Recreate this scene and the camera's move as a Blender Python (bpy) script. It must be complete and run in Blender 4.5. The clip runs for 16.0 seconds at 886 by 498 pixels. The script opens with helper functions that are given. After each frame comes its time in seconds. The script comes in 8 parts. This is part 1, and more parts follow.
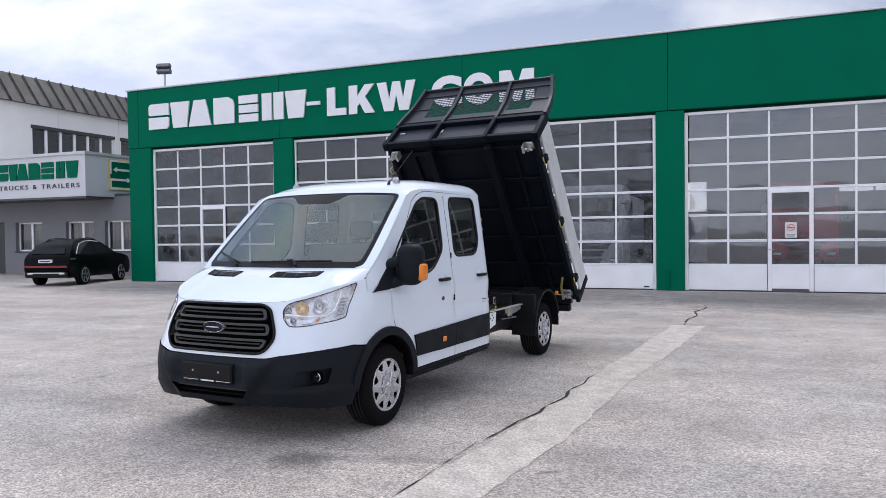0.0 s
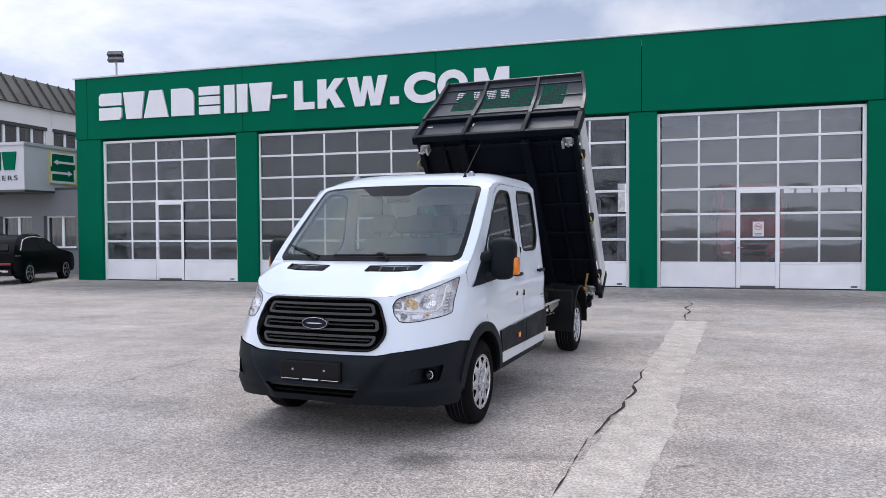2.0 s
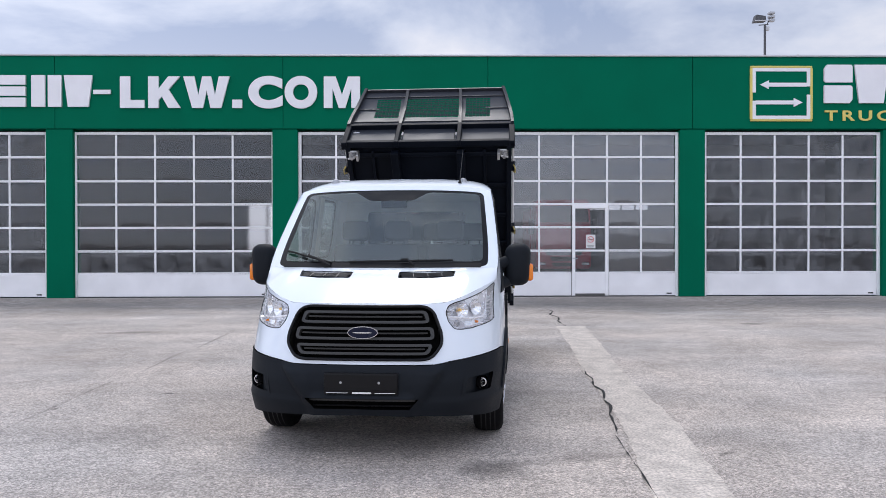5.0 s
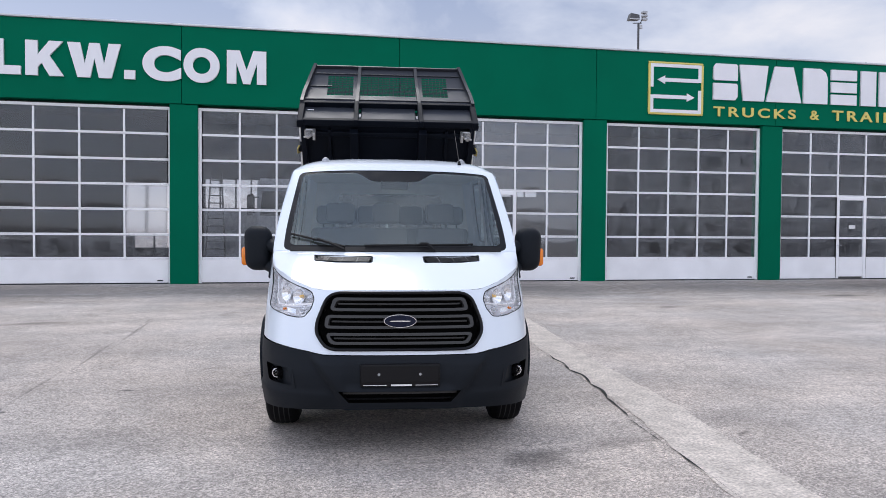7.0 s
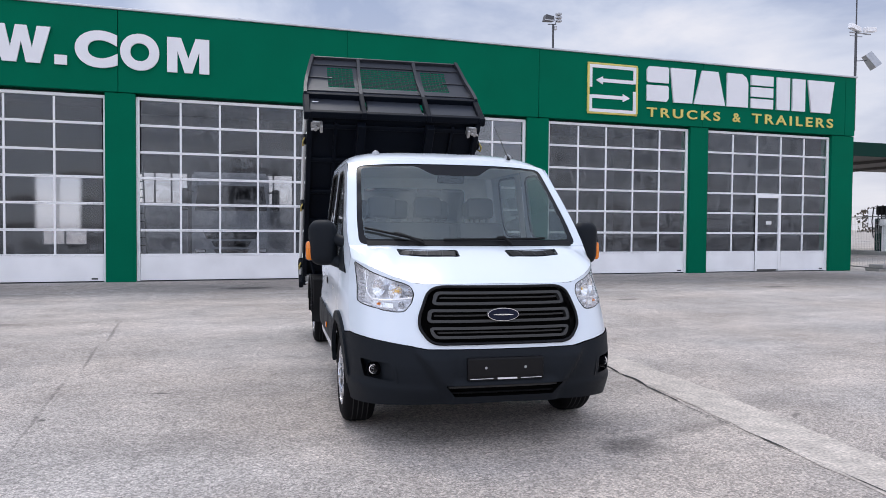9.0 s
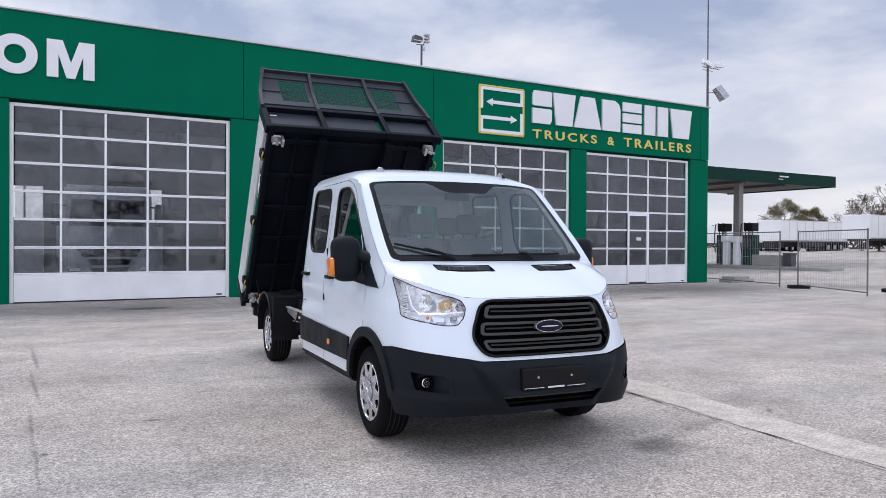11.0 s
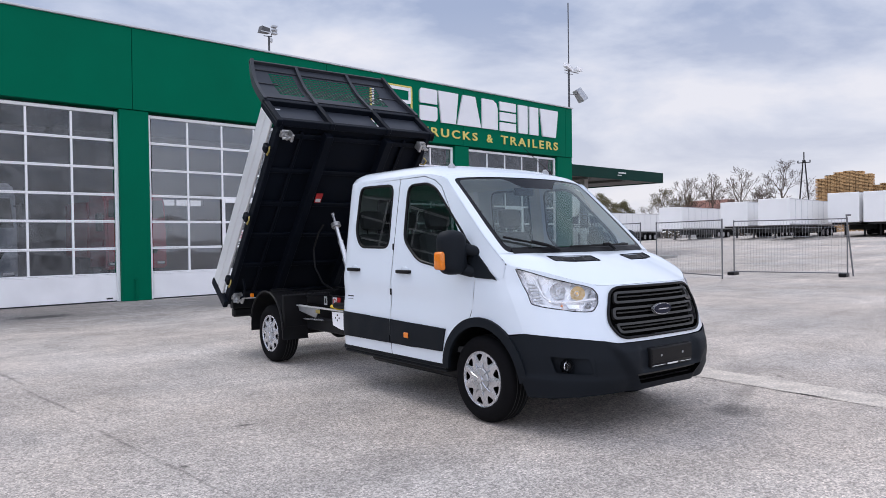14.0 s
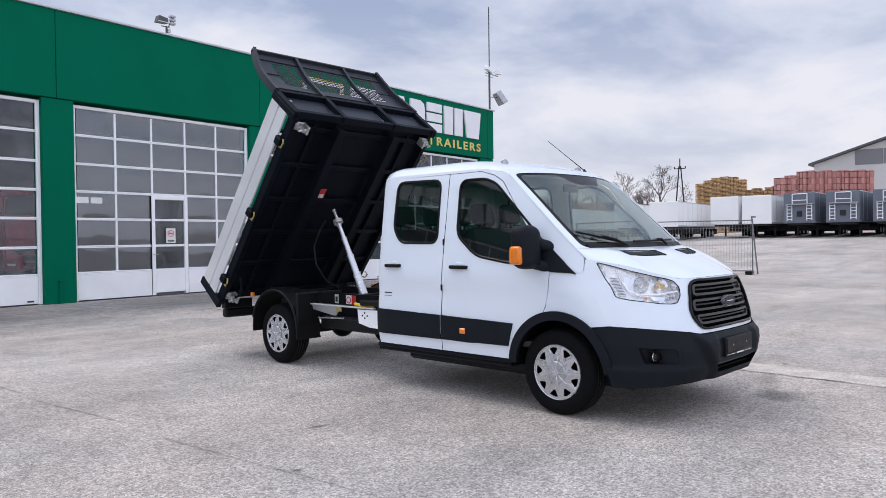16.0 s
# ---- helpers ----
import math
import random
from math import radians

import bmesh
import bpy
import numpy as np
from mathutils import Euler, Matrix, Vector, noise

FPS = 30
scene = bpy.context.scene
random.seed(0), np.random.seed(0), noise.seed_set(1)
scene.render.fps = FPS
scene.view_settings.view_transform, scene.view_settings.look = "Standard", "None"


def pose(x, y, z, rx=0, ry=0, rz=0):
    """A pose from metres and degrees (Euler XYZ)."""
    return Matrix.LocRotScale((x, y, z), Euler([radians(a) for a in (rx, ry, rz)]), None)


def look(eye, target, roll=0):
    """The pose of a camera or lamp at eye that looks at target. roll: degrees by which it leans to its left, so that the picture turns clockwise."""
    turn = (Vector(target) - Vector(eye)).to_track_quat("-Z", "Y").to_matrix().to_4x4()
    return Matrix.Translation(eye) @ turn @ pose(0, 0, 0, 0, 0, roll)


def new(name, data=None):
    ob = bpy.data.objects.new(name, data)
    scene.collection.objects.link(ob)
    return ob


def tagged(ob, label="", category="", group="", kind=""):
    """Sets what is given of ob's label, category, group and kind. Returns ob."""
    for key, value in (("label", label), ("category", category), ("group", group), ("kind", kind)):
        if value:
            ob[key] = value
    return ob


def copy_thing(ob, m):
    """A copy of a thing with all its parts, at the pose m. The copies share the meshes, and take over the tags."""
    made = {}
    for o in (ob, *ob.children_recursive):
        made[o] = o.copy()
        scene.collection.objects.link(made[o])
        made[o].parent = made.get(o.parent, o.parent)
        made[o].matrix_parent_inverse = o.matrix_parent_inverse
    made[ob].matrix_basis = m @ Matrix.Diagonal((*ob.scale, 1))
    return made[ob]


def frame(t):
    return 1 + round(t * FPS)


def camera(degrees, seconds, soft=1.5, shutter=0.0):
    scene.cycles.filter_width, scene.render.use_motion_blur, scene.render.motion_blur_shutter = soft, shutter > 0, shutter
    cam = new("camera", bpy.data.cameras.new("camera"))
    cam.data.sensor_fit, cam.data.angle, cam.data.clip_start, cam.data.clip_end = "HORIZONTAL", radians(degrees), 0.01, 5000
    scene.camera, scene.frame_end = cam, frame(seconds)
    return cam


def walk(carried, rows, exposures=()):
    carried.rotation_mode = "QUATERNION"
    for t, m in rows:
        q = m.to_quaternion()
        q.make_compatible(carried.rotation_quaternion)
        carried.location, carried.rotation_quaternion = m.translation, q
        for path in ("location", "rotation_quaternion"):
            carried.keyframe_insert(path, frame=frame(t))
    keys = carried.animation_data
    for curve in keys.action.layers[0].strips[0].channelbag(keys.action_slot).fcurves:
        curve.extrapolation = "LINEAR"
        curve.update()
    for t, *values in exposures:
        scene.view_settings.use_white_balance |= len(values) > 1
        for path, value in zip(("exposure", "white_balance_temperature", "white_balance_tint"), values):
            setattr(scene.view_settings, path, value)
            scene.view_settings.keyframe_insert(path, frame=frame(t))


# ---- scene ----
cam = camera(62.4, 16.0, soft=0.8)
PATH = [
    (0, (-0.073, 0.149, 1.638), (-0.832, 2.023, 1.595), -0.7),
    (0.5, (-0.431, 0.029, 1.620), (-1.127, 1.928, 1.571), -0.7),
    (1, (-0.792, -0.093, 1.614), (-1.440, 1.822, 1.562), -0.7),
    (1.5, (-1.166, -0.087, 1.610), (-1.769, 1.843, 1.557), -0.6),
    (2, (-1.475, -0.174, 1.599), (-2.040, 1.767, 1.552), -0.4),
    (2.5, (-1.818, -0.242, 1.597), (-2.331, 1.713, 1.566), -0.2),
    (3, (-2.139, -0.308, 1.566), (-2.584, 1.665, 1.552), -0.1),
    (3.5, (-2.469, -0.293, 1.568), (-2.820, 1.698, 1.570), -0.1),
    (4, (-2.795, -0.378, 1.551), (-3.025, 1.631, 1.559), -0.2),
    (4.5, (-3.107, -0.402, 1.531), (-3.207, 1.617, 1.532), -0.2),
    (5, (-3.437, -0.348, 1.545), (-3.412, 1.673, 1.532), -0.1),
    (5.2, (-3.571, -0.321, 1.545), (-3.496, 1.700, 1.525), -0.1),
    (7.3, (-4.827, 0.036, 1.518), (-4.408, 2.013, 1.464), 0.2),
    (7.5, (-5.007, 0.041, 1.499), (-4.563, 2.014, 1.448), 0.0),
    (8, (-5.314, 0.102, 1.493), (-4.811, 2.059, 1.437), -0.0),
    (10.3, (-6.725, 0.625, 1.518), (-5.853, 2.448, 1.481), 0.4),
    (10.5, (-6.862, 0.649, 1.500), (-5.950, 2.454, 1.470), 0.3),
    (11, (-7.151, 0.761, 1.491), (-6.141, 2.512, 1.477), 0.3),
    (11.5, (-7.477, 0.971, 1.511), (-6.368, 2.663, 1.503), 0.3),
    (12, (-7.800, 1.129, 1.488), (-6.612, 2.766, 1.481), -0.1),
    (12.5, (-8.119, 1.273, 1.493), (-6.869, 2.862, 1.479), -0.3),
    (13, (-8.439, 1.492, 1.480), (-7.136, 3.038, 1.460), -0.5),
    (13.5, (-8.751, 1.693, 1.477), (-7.404, 3.201, 1.451), -0.6),
    (14, (-9.072, 1.888, 1.483), (-7.680, 3.354, 1.455), -0.8),
    (14.5, (-9.353, 2.171, 1.461), (-7.916, 3.593, 1.430), -0.9),
    (15, (-9.582, 2.454, 1.473), (-8.094, 3.822, 1.443), -0.9),
    (15.5, (-9.853, 2.724, 1.471), (-8.313, 4.035, 1.440), -0.8),
    (16, (-10.066, 3.027, 1.450), (-8.468, 4.264, 1.421), -0.7),
]
walk(cam, [(t, look(eye, target, roll)) for t, eye, target, roll in PATH])


# ---- world, sun, exposure ----
SUN_EL, SUN_AZ = 58.0, 352.0   # degrees above the horizon; compass turn of the light's origin
world = bpy.data.worlds.new("world")
scene.world = world
world.use_nodes = True
wt = world.node_tree
wt.nodes.clear()


def wnode(kind, **kw):
    n = wt.nodes.new(kind)
    for k, v in kw.items():
        n.inputs[k].default_value = v
    return n


sky = wt.nodes.new("ShaderNodeTexSky")
sky.sky_type = "NISHITA"
sky.sun_disc = False
sky.sun_elevation = radians(SUN_EL)
sky.sun_rotation = radians(SUN_AZ)
w_coord = wt.nodes.new("ShaderNodeTexCoord")
w_sep = wt.nodes.new("ShaderNodeSeparateXYZ")
wt.links.new(w_coord.outputs["Generated"], w_sep.inputs[0])
w_zmax = wt.nodes.new("ShaderNodeMath")
w_zmax.operation = "MAXIMUM"
w_zmax.inputs[1].default_value = 0.0
wt.links.new(w_sep.outputs["Z"], w_zmax.inputs[0])
w_zadd = wt.nodes.new("ShaderNodeMath")
w_zadd.operation = "ADD"
w_zadd.inputs[1].default_value = 0.22
wt.links.new(w_zmax.outputs[0], w_zadd.inputs[0])
w_flat = wt.nodes.new("ShaderNodeCombineXYZ")
for axis in ("X", "Y"):
    div = wt.nodes.new("ShaderNodeMath")
    div.operation = "DIVIDE"
    wt.links.new(w_sep.outputs[axis], div.inputs[0])
    wt.links.new(w_zadd.outputs[0], div.inputs[1])
    wt.links.new(div.outputs[0], w_flat.inputs[axis])
w_flat.inputs["Z"].default_value = 3.7
w_noise = wnode("ShaderNodeTexNoise", Scale=1.35, Detail=8.0, Roughness=0.56, Distortion=0.25)
wt.links.new(w_flat.outputs[0], w_noise.inputs["Vector"])
w_ramp = wt.nodes.new("ShaderNodeValToRGB")
w_ramp.color_ramp.elements[0].position = 0.38
w_ramp.color_ramp.elements[0].color = (0.38, 0.45, 0.64, 1)
w_ramp.color_ramp.elements[1].position = 0.62
w_ramp.color_ramp.elements[1].color = (0.84, 0.84, 0.92, 1)
mid = w_ramp.color_ramp.elements.new(0.5)
mid.color = (0.62, 0.67, 0.82, 1)
wt.links.new(w_noise.outputs["Fac"], w_ramp.inputs[0])
w_hor = wt.nodes.new("ShaderNodeMapRange")      # the cloud deck pales towards the horizon
w_hor.inputs["From Min"].default_value = 0.0
w_hor.inputs["From Max"].default_value = 0.30
w_hor.inputs["To Min"].default_value = 0.75
w_hor.inputs["To Max"].default_value = 0.0
wt.links.new(w_zmax.outputs[0], w_hor.inputs["Value"])
w_pale = wt.nodes.new("ShaderNodeMixRGB")
w_pale.inputs["Color2"].default_value = (0.86, 0.84, 0.90, 1)
wt.links.new(w_hor.outputs[0], w_pale.inputs["Fac"])
wt.links.new(w_ramp.outputs["Color"], w_pale.inputs["Color1"])
w_skyk = wt.nodes.new("ShaderNodeVectorMath")
w_skyk.operation = "SCALE"
w_skyk.inputs["Scale"].default_value = 0.07
wt.links.new(sky.outputs[0], w_skyk.inputs[0])
w_mix = wt.nodes.new("ShaderNodeMixRGB")
w_mix.inputs["Fac"].default_value = 0.88
wt.links.new(w_skyk.outputs[0], w_mix.inputs["Color1"])
wt.links.new(w_pale.outputs["Color"], w_mix.inputs["Color2"])
w_east = wt.nodes.new("ShaderNodeVectorMath")      # sky strength raised towards the unseen south-west, to brighten the fronts
w_east.operation = "DOT_PRODUCT"
w_east.inputs[1].default_value = (0.60, 0.62, 0.0)
wt.links.new(w_coord.outputs["Generated"], w_east.inputs[0])
w_fill = wt.nodes.new("ShaderNodeMapRange")
w_fill.interpolation_type = "SMOOTHSTEP"
w_fill.inputs["From Min"].default_value = -0.90
w_fill.inputs["From Max"].default_value = 0.85
w_fill.inputs["To Min"].default_value = 1.46
w_fill.inputs["To Max"].default_value = 0.84
wt.links.new(w_east.outputs["Value"], w_fill.inputs["Value"])
w_bg = wnode("ShaderNodeBackground", Strength=1.0)
w_top = wt.nodes.new("ShaderNodeMapRange")       # an overcast sky is brightest overhead
w_top.interpolation_type = "SMOOTHSTEP"
w_top.inputs["From Min"].default_value = 0.45
w_top.inputs["From Max"].default_value = 1.0
w_top.inputs["To Min"].default_value = 1.0
w_top.inputs["To Max"].default_value = 1.2
wt.links.new(w_zmax.outputs[0], w_top.inputs["Value"])
w_both = wt.nodes.new("ShaderNodeMath")
w_both.operation = "MULTIPLY"
wt.links.new(w_fill.outputs[0], w_both.inputs[0])
wt.links.new(w_top.outputs[0], w_both.inputs[1])
wt.links.new(w_both.outputs[0], w_bg.inputs["Strength"])
wt.links.new(w_mix.outputs["Color"], w_bg.inputs["Color"])
w_out = wt.nodes.new("ShaderNodeOutputWorld")
wt.links.new(w_bg.outputs[0], w_out.inputs[0])

sun_data = bpy.data.lights.new("sun", "SUN")
sun_data.energy = 1.0
sun_data.angle = radians(22)
sun_data.color = (1.0, 0.97, 0.95)
sun = new("sun", sun_data)
az, el = radians(SUN_AZ), radians(SUN_EL)
sun_from = Vector((math.sin(az) * math.cos(el), math.cos(az) * math.cos(el), math.sin(el)))
sun.matrix_world = look(sun_from * 60, (0, 0, 0))
scene.view_settings.exposure = 0.33


# ---- materials ----
def material(name, color, rough=0.5, metal=0.0, var=0.12, scale=3.0, fine=0.06, fine_scale=60.0, bump=0.0, bump_scale=80.0,
             spec=0.5, coat=0.0, rvar=0.1, island=0.0, random=0.0, coords="Object"):
    """A plain surface whose colour and gloss wander at two scales, with fine relief."""
    m = bpy.data.materials.new(name)
    m.use_nodes = True
    t = m.node_tree
    p = t.nodes["Principled BSDF"]
    p.inputs["Metallic"].default_value = metal
    p.inputs["Specular IOR Level"].default_value = spec
    p.inputs["Coat Weight"].default_value = coat
    p.inputs["Coat Roughness"].default_value = 0.04
    tc = t.nodes.new("ShaderNodeTexCoord")

    def noise_tex(s, detail):
        n = t.nodes.new("ShaderNodeTexNoise")
        n.inputs["Scale"].default_value = s
        n.inputs["Detail"].default_value = detail
        t.links.new(tc.outputs[coords], n.inputs["Vector"])
        return n

    def rng(src, lo, hi):
        r = t.nodes.new("ShaderNodeMapRange")
        r.inputs["From Min"].default_value, r.inputs["From Max"].default_value = 0.25, 0.75
        r.inputs["To Min"].default_value, r.inputs["To Max"].default_value = lo, hi
        t.links.new(src, r.inputs["Value"])
        return r.outputs[0]

    def times(a, b):
        k = t.nodes.new("ShaderNodeMath")
        k.operation = "MULTIPLY"
        t.links.new(a, k.inputs[0])
        t.links.new(b, k.inputs[1])
        return k.outputs[0]

    n1, n2 = noise_tex(scale, 5.0), noise_tex(fine_scale, 3.0)
    f = times(rng(n1.outputs["Fac"], 1 - var, 1 + var), rng(n2.outputs["Fac"], 1 - fine, 1 + fine))
    if random:
        oi = t.nodes.new("ShaderNodeObjectInfo")
        r = t.nodes.new("ShaderNodeMapRange")
        r.inputs["To Min"].default_value, r.inputs["To Max"].default_value = 1 - random, 1 + random
        t.links.new(oi.outputs["Random"], r.inputs["Value"])
        f = times(f, r.outputs[0])
    if island:
        ge = t.nodes.new("ShaderNodeNewGeometry")
        r = t.nodes.new("ShaderNodeMapRange")
        r.inputs["To Min"].default_value, r.inputs["To Max"].default_value = 1 - island, 1 + island
        t.links.new(ge.outputs["Random Per Island"], r.inputs["Value"])
        f = times(f, r.outputs[0])
    sc = t.nodes.new("ShaderNodeVectorMath")
    sc.operation = "SCALE"
    sc.inputs[0].default_value = color[:3]
    t.links.new(f, sc.inputs["Scale"])
    t.links.new(sc.outputs[0], p.inputs["Base Color"])
    t.links.new(rng(n1.outputs["Fac"], max(0.02, rough - rvar), min(1, rough + rvar)), p.inputs["Roughness"])
    if bump:
        b = t.nodes.new("ShaderNodeBump")
        b.inputs["Strength"].default_value = bump
        b.inputs["Distance"].default_value = 0.01
        n3 = noise_tex(bump_scale, 4.0)
        t.links.new(n3.outputs["Fac"], b.inputs["Height"])
        t.links.new(b.outputs[0], p.inputs["Normal"])
    return m


def glass(name, tint, gloss_rough=0.02, ripple=0.0, ripple_scale=2.0, ior=1.5, gloss=(1.0, 1.0, 1.0), frost=0.0, dust=0.0):
    """A thin pane: what lies behind shows through its tint, blurred by frost, and it mirrors by Fresnel. dust: strength
    of the painted reflections.
    """
    m = bpy.data.materials.new(name)
    m.use_nodes = True
    t = m.node_tree
    t.nodes.clear()
    out = t.nodes.new("ShaderNodeOutputMaterial")
    tr = t.nodes.new("ShaderNodeBsdfRefraction" if frost else "ShaderNodeBsdfTransparent")
    tr.inputs[0].default_value = (*tint, 1)
    if frost:
        tr.inputs["Roughness"].default_value = frost
        tr.inputs["IOR"].default_value = 1.12
    gl = t.nodes.new("ShaderNodeBsdfGlossy")
    gl.inputs["Roughness"].default_value = gloss_rough
    gl.inputs["Color"].default_value = (*gloss, 1)
    fr = t.nodes.new("ShaderNodeLayerWeight")
    fr.inputs["Blend"].default_value = 0.5
    pw = t.nodes.new("ShaderNodeMath")
    pw.operation = "POWER"
    pw.inputs[1].default_value = 5.0
    t.links.new(fr.outputs["Facing"], pw.inputs[0])
    f0 = t.nodes.new("ShaderNodeMapRange")
    f0.inputs["To Min"].default_value = ((ior - 1) / (ior + 1)) ** 2
    f0.inputs["To Max"].default_value = 1.0
    t.links.new(pw.outputs[0], f0.inputs["Value"])
    mx = t.nodes.new("ShaderNodeMixShader")
    t.links.new(f0.outputs[0], mx.inputs[0])
    t.links.new(tr.outputs[0], mx.inputs[1])
    t.links.new(gl.outputs[0], mx.inputs[2])
    t.links.new(mx.outputs[0], out.inputs[0])
    if dust:            # pale blotches paint in reflections, thicker along the rounded edge of the inner sheet
        co = t.nodes.new("ShaderNodeTexCoord")
        info = t.nodes.new("ShaderNodeObjectInfo")
        shift = t.nodes.new("ShaderNodeVectorMath")
        shift.operation = "MULTIPLY_ADD"
        shift.inputs[1].default_value = (1, 1, 1)
        far = t.nodes.new("ShaderNodeMath")
        far.operation = "MULTIPLY"
        far.inputs[1].default_value = 40.0
        t.links.new(info.outputs["Random"], far.inputs[0])
        t.links.new(co.outputs["Object"], shift.inputs[0])
        t.links.new(far.outputs[0], shift.inputs[2])
        blotch = t.nodes.new("ShaderNodeTexNoise")
        blotch.inputs["Scale"].default_value = 3.2
        blotch.inputs["Detail"].default_value = 5.0
        blotch.inputs["Distortion"].default_value = 1.2
        t.links.new(shift.outputs[0], blotch.inputs["Vector"])
        amount = t.nodes.new("ShaderNodeMapRange")
        for k, v in (("From Min", 0.36), ("From Max", 0.70), ("To Min", 0.0), ("To Max", dust)):
            amount.inputs[k].default_value = v
        t.links.new(blotch.outputs["Fac"], amount.inputs["Value"])
        sep = t.nodes.new("ShaderNodeSeparateXYZ")
        t.links.new(co.outputs["Object"], sep.inputs[0])
        powers = []
        for axis, half in (("X", 0.48), ("Z", 0.30)):
            d = t.nodes.new("ShaderNodeMath")
            d.operation = "DIVIDE"
            d.inputs[1].default_value = half
            t.links.new(sep.outputs[axis], d.inputs[0])
            a = t.nodes.new("ShaderNodeMath")
            a.operation = "ABSOLUTE"
            t.links.new(d.outputs[0], a.inputs[0])
            q = t.nodes.new("ShaderNodeMath")
            q.operation = "POWER"
            q.inputs[1].default_value = 4.0
            t.links.new(a.outputs[0], q.inputs[0])
            powers.append(q)
        both = t.nodes.new("ShaderNodeMath")
        t.links.new(powers[0].outputs[0], both.inputs[0])
        t.links.new(powers[1].outputs[0], both.inputs[1])
        ring = t.nodes.new("ShaderNodeValToRGB")
        for pos, v in ((0.0, 0.0), (0.12, 0.35), (0.30, 1.0), (0.48, 0.2), (1.0, 0.5)):
            e = ring.color_ramp.elements.new(pos)
            e.color = (v, v, v, 1)
        ring.color_ramp.elements.remove(ring.color_ramp.elements[0])
        t.links.new(both.outputs[0], ring.inputs[0])
        edge = t.nodes.new("ShaderNodeMath")
        edge.operation = "MULTIPLY_ADD"
        edge.inputs[1].default_value = dust * 0.45
        t.links.new(ring.outputs[0], edge.inputs[0])
        t.links.new(amount.outputs[0], edge.inputs[2])
        reflect_tone = t.nodes.new("ShaderNodeBsdfDiffuse")
        reflect_tone.inputs[0].default_value = (0.30, 0.31, 0.325, 1)
        dm = t.nodes.new("ShaderNodeMixShader")
        t.links.new(edge.outputs[0], dm.inputs[0])
        t.links.new(mx.outputs[0], dm.inputs[1])
        t.links.new(reflect_tone.outputs[0], dm.inputs[2])
        t.links.new(dm.outputs[0], out.inputs[0])
    if ripple:
        tc = t.nodes.new("ShaderNodeTexCoord")
        n = t.nodes.new("ShaderNodeTexNoise")
        n.inputs["Scale"].default_value = ripple_scale
        n.inputs["Detail"].default_value = 1.5
        t.links.new(tc.outputs["Object"], n.inputs["Vector"])
        b = t.nodes.new("ShaderNodeBump")
        b.inputs["Strength"].default_value = ripple
        b.inputs["Distance"].default_value = 0.05
        t.links.new(n.outputs["Fac"], b.inputs["Height"])
        t.links.new(b.outputs[0], gl.inputs["Normal"])
        t.links.new(b.outputs[0], fr.inputs["Normal"])
    return m


M_GREEN = material("green cladding", (0.0003, 0.132, 0.072), 0.55, spec=0.03, var=0.07, scale=0.7, fine=0.03, fine_scale=25, bump=0.02, bump_scale=6)
M_CAP = material("zinc coping", (0.55, 0.56, 0.58), 0.45, metal=0.3, var=0.15, scale=1.5)
M_ALU_WHITE = material("white coated aluminium", (0.90, 0.90, 0.92), 0.4, var=0.05, scale=2.0, fine=0.02)
M_PANEL_WHITE = material("white door panel", (0.88, 0.88, 0.90), 0.45, var=0.08, scale=1.2, fine=0.03, bump=0.03, bump_scale=20)
# dust= is how strongly reflections are painted onto a pane
M_PANE_PALE = glass("hazy acrylic pane", (0.66, 0.68, 0.72), 0.05, ripple=0.02, ripple_scale=1.9, ior=2.3, gloss=(0.88, 0.93, 1.0), dust=0.14)
M_PANE_DARK = glass("clear acrylic pane", (0.66, 0.68, 0.72), 0.02, ripple=0.05, ripple_scale=1.7, ior=1.60, gloss=(0.88, 0.93, 1.0), dust=0.30)
M_FROST = glass("frosted acrylic pane", (0.62, 0.64, 0.68), 0.10, ior=1.75, gloss=(0.88, 0.93, 1.0), frost=0.22)
M_LETTER = material("white sign letter", (0.80, 0.80, 0.83), 0.4, var=0.04, scale=2, fine=0.02)
M_YELLOW = material("yellow sign face", (0.70, 0.58, 0.15), 0.45, var=0.06, scale=3, fine=0.02)
# Hall surfaces coloured far below concrete, so the dim interior is in the colour.
M_HALL = material("dim hall grey", (0.050, 0.053, 0.059), 0.8, var=0.2, scale=0.6)
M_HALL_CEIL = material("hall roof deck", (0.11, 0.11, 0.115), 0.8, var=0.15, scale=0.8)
M_CONCRETE = material("concrete", (0.33, 0.32, 0.30), 0.9, var=0.2, scale=1.5, fine=0.1, bump=0.3, bump_scale=50)
M_GREYWALL = material("grey render", (0.20, 0.205, 0.22), 0.85, var=0.08, scale=0.6, fine=0.05, bump=0.2, bump_scale=90)
M_WHITEWALL = material("white facade panel", (0.84, 0.82, 0.79), 0.7, var=0.06, scale=0.5, fine=0.03, random=0.02)
M_SIGNBOX = material("light grey sign box", (0.60, 0.61, 0.64), 0.5, var=0.05, scale=0.8, fine=0.02)
M_ROOF = material("dark sheet roofing", (0.055, 0.053, 0.052), 0.5, spec=0.25, metal=0.2, var=0.18, scale=1.1, random=0.10)
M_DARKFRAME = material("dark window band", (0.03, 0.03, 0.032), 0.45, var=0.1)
M_OFFICEGLASS = glass("office window glass", (0.66, 0.67, 0.68), 0.02)
M_CURTAIN = material("pale net curtain", (0.55, 0.54, 0.52), 0.9, var=0.12, scale=6)
M_INKDARK = material("dark sign lettering", (0.03, 0.035, 0.035), 0.5, var=0.05)
M_GALV = material("galvanised steel", (0.42, 0.43, 0.45), 0.42, metal=0.75, var=0.18, scale=9, fine=0.08)
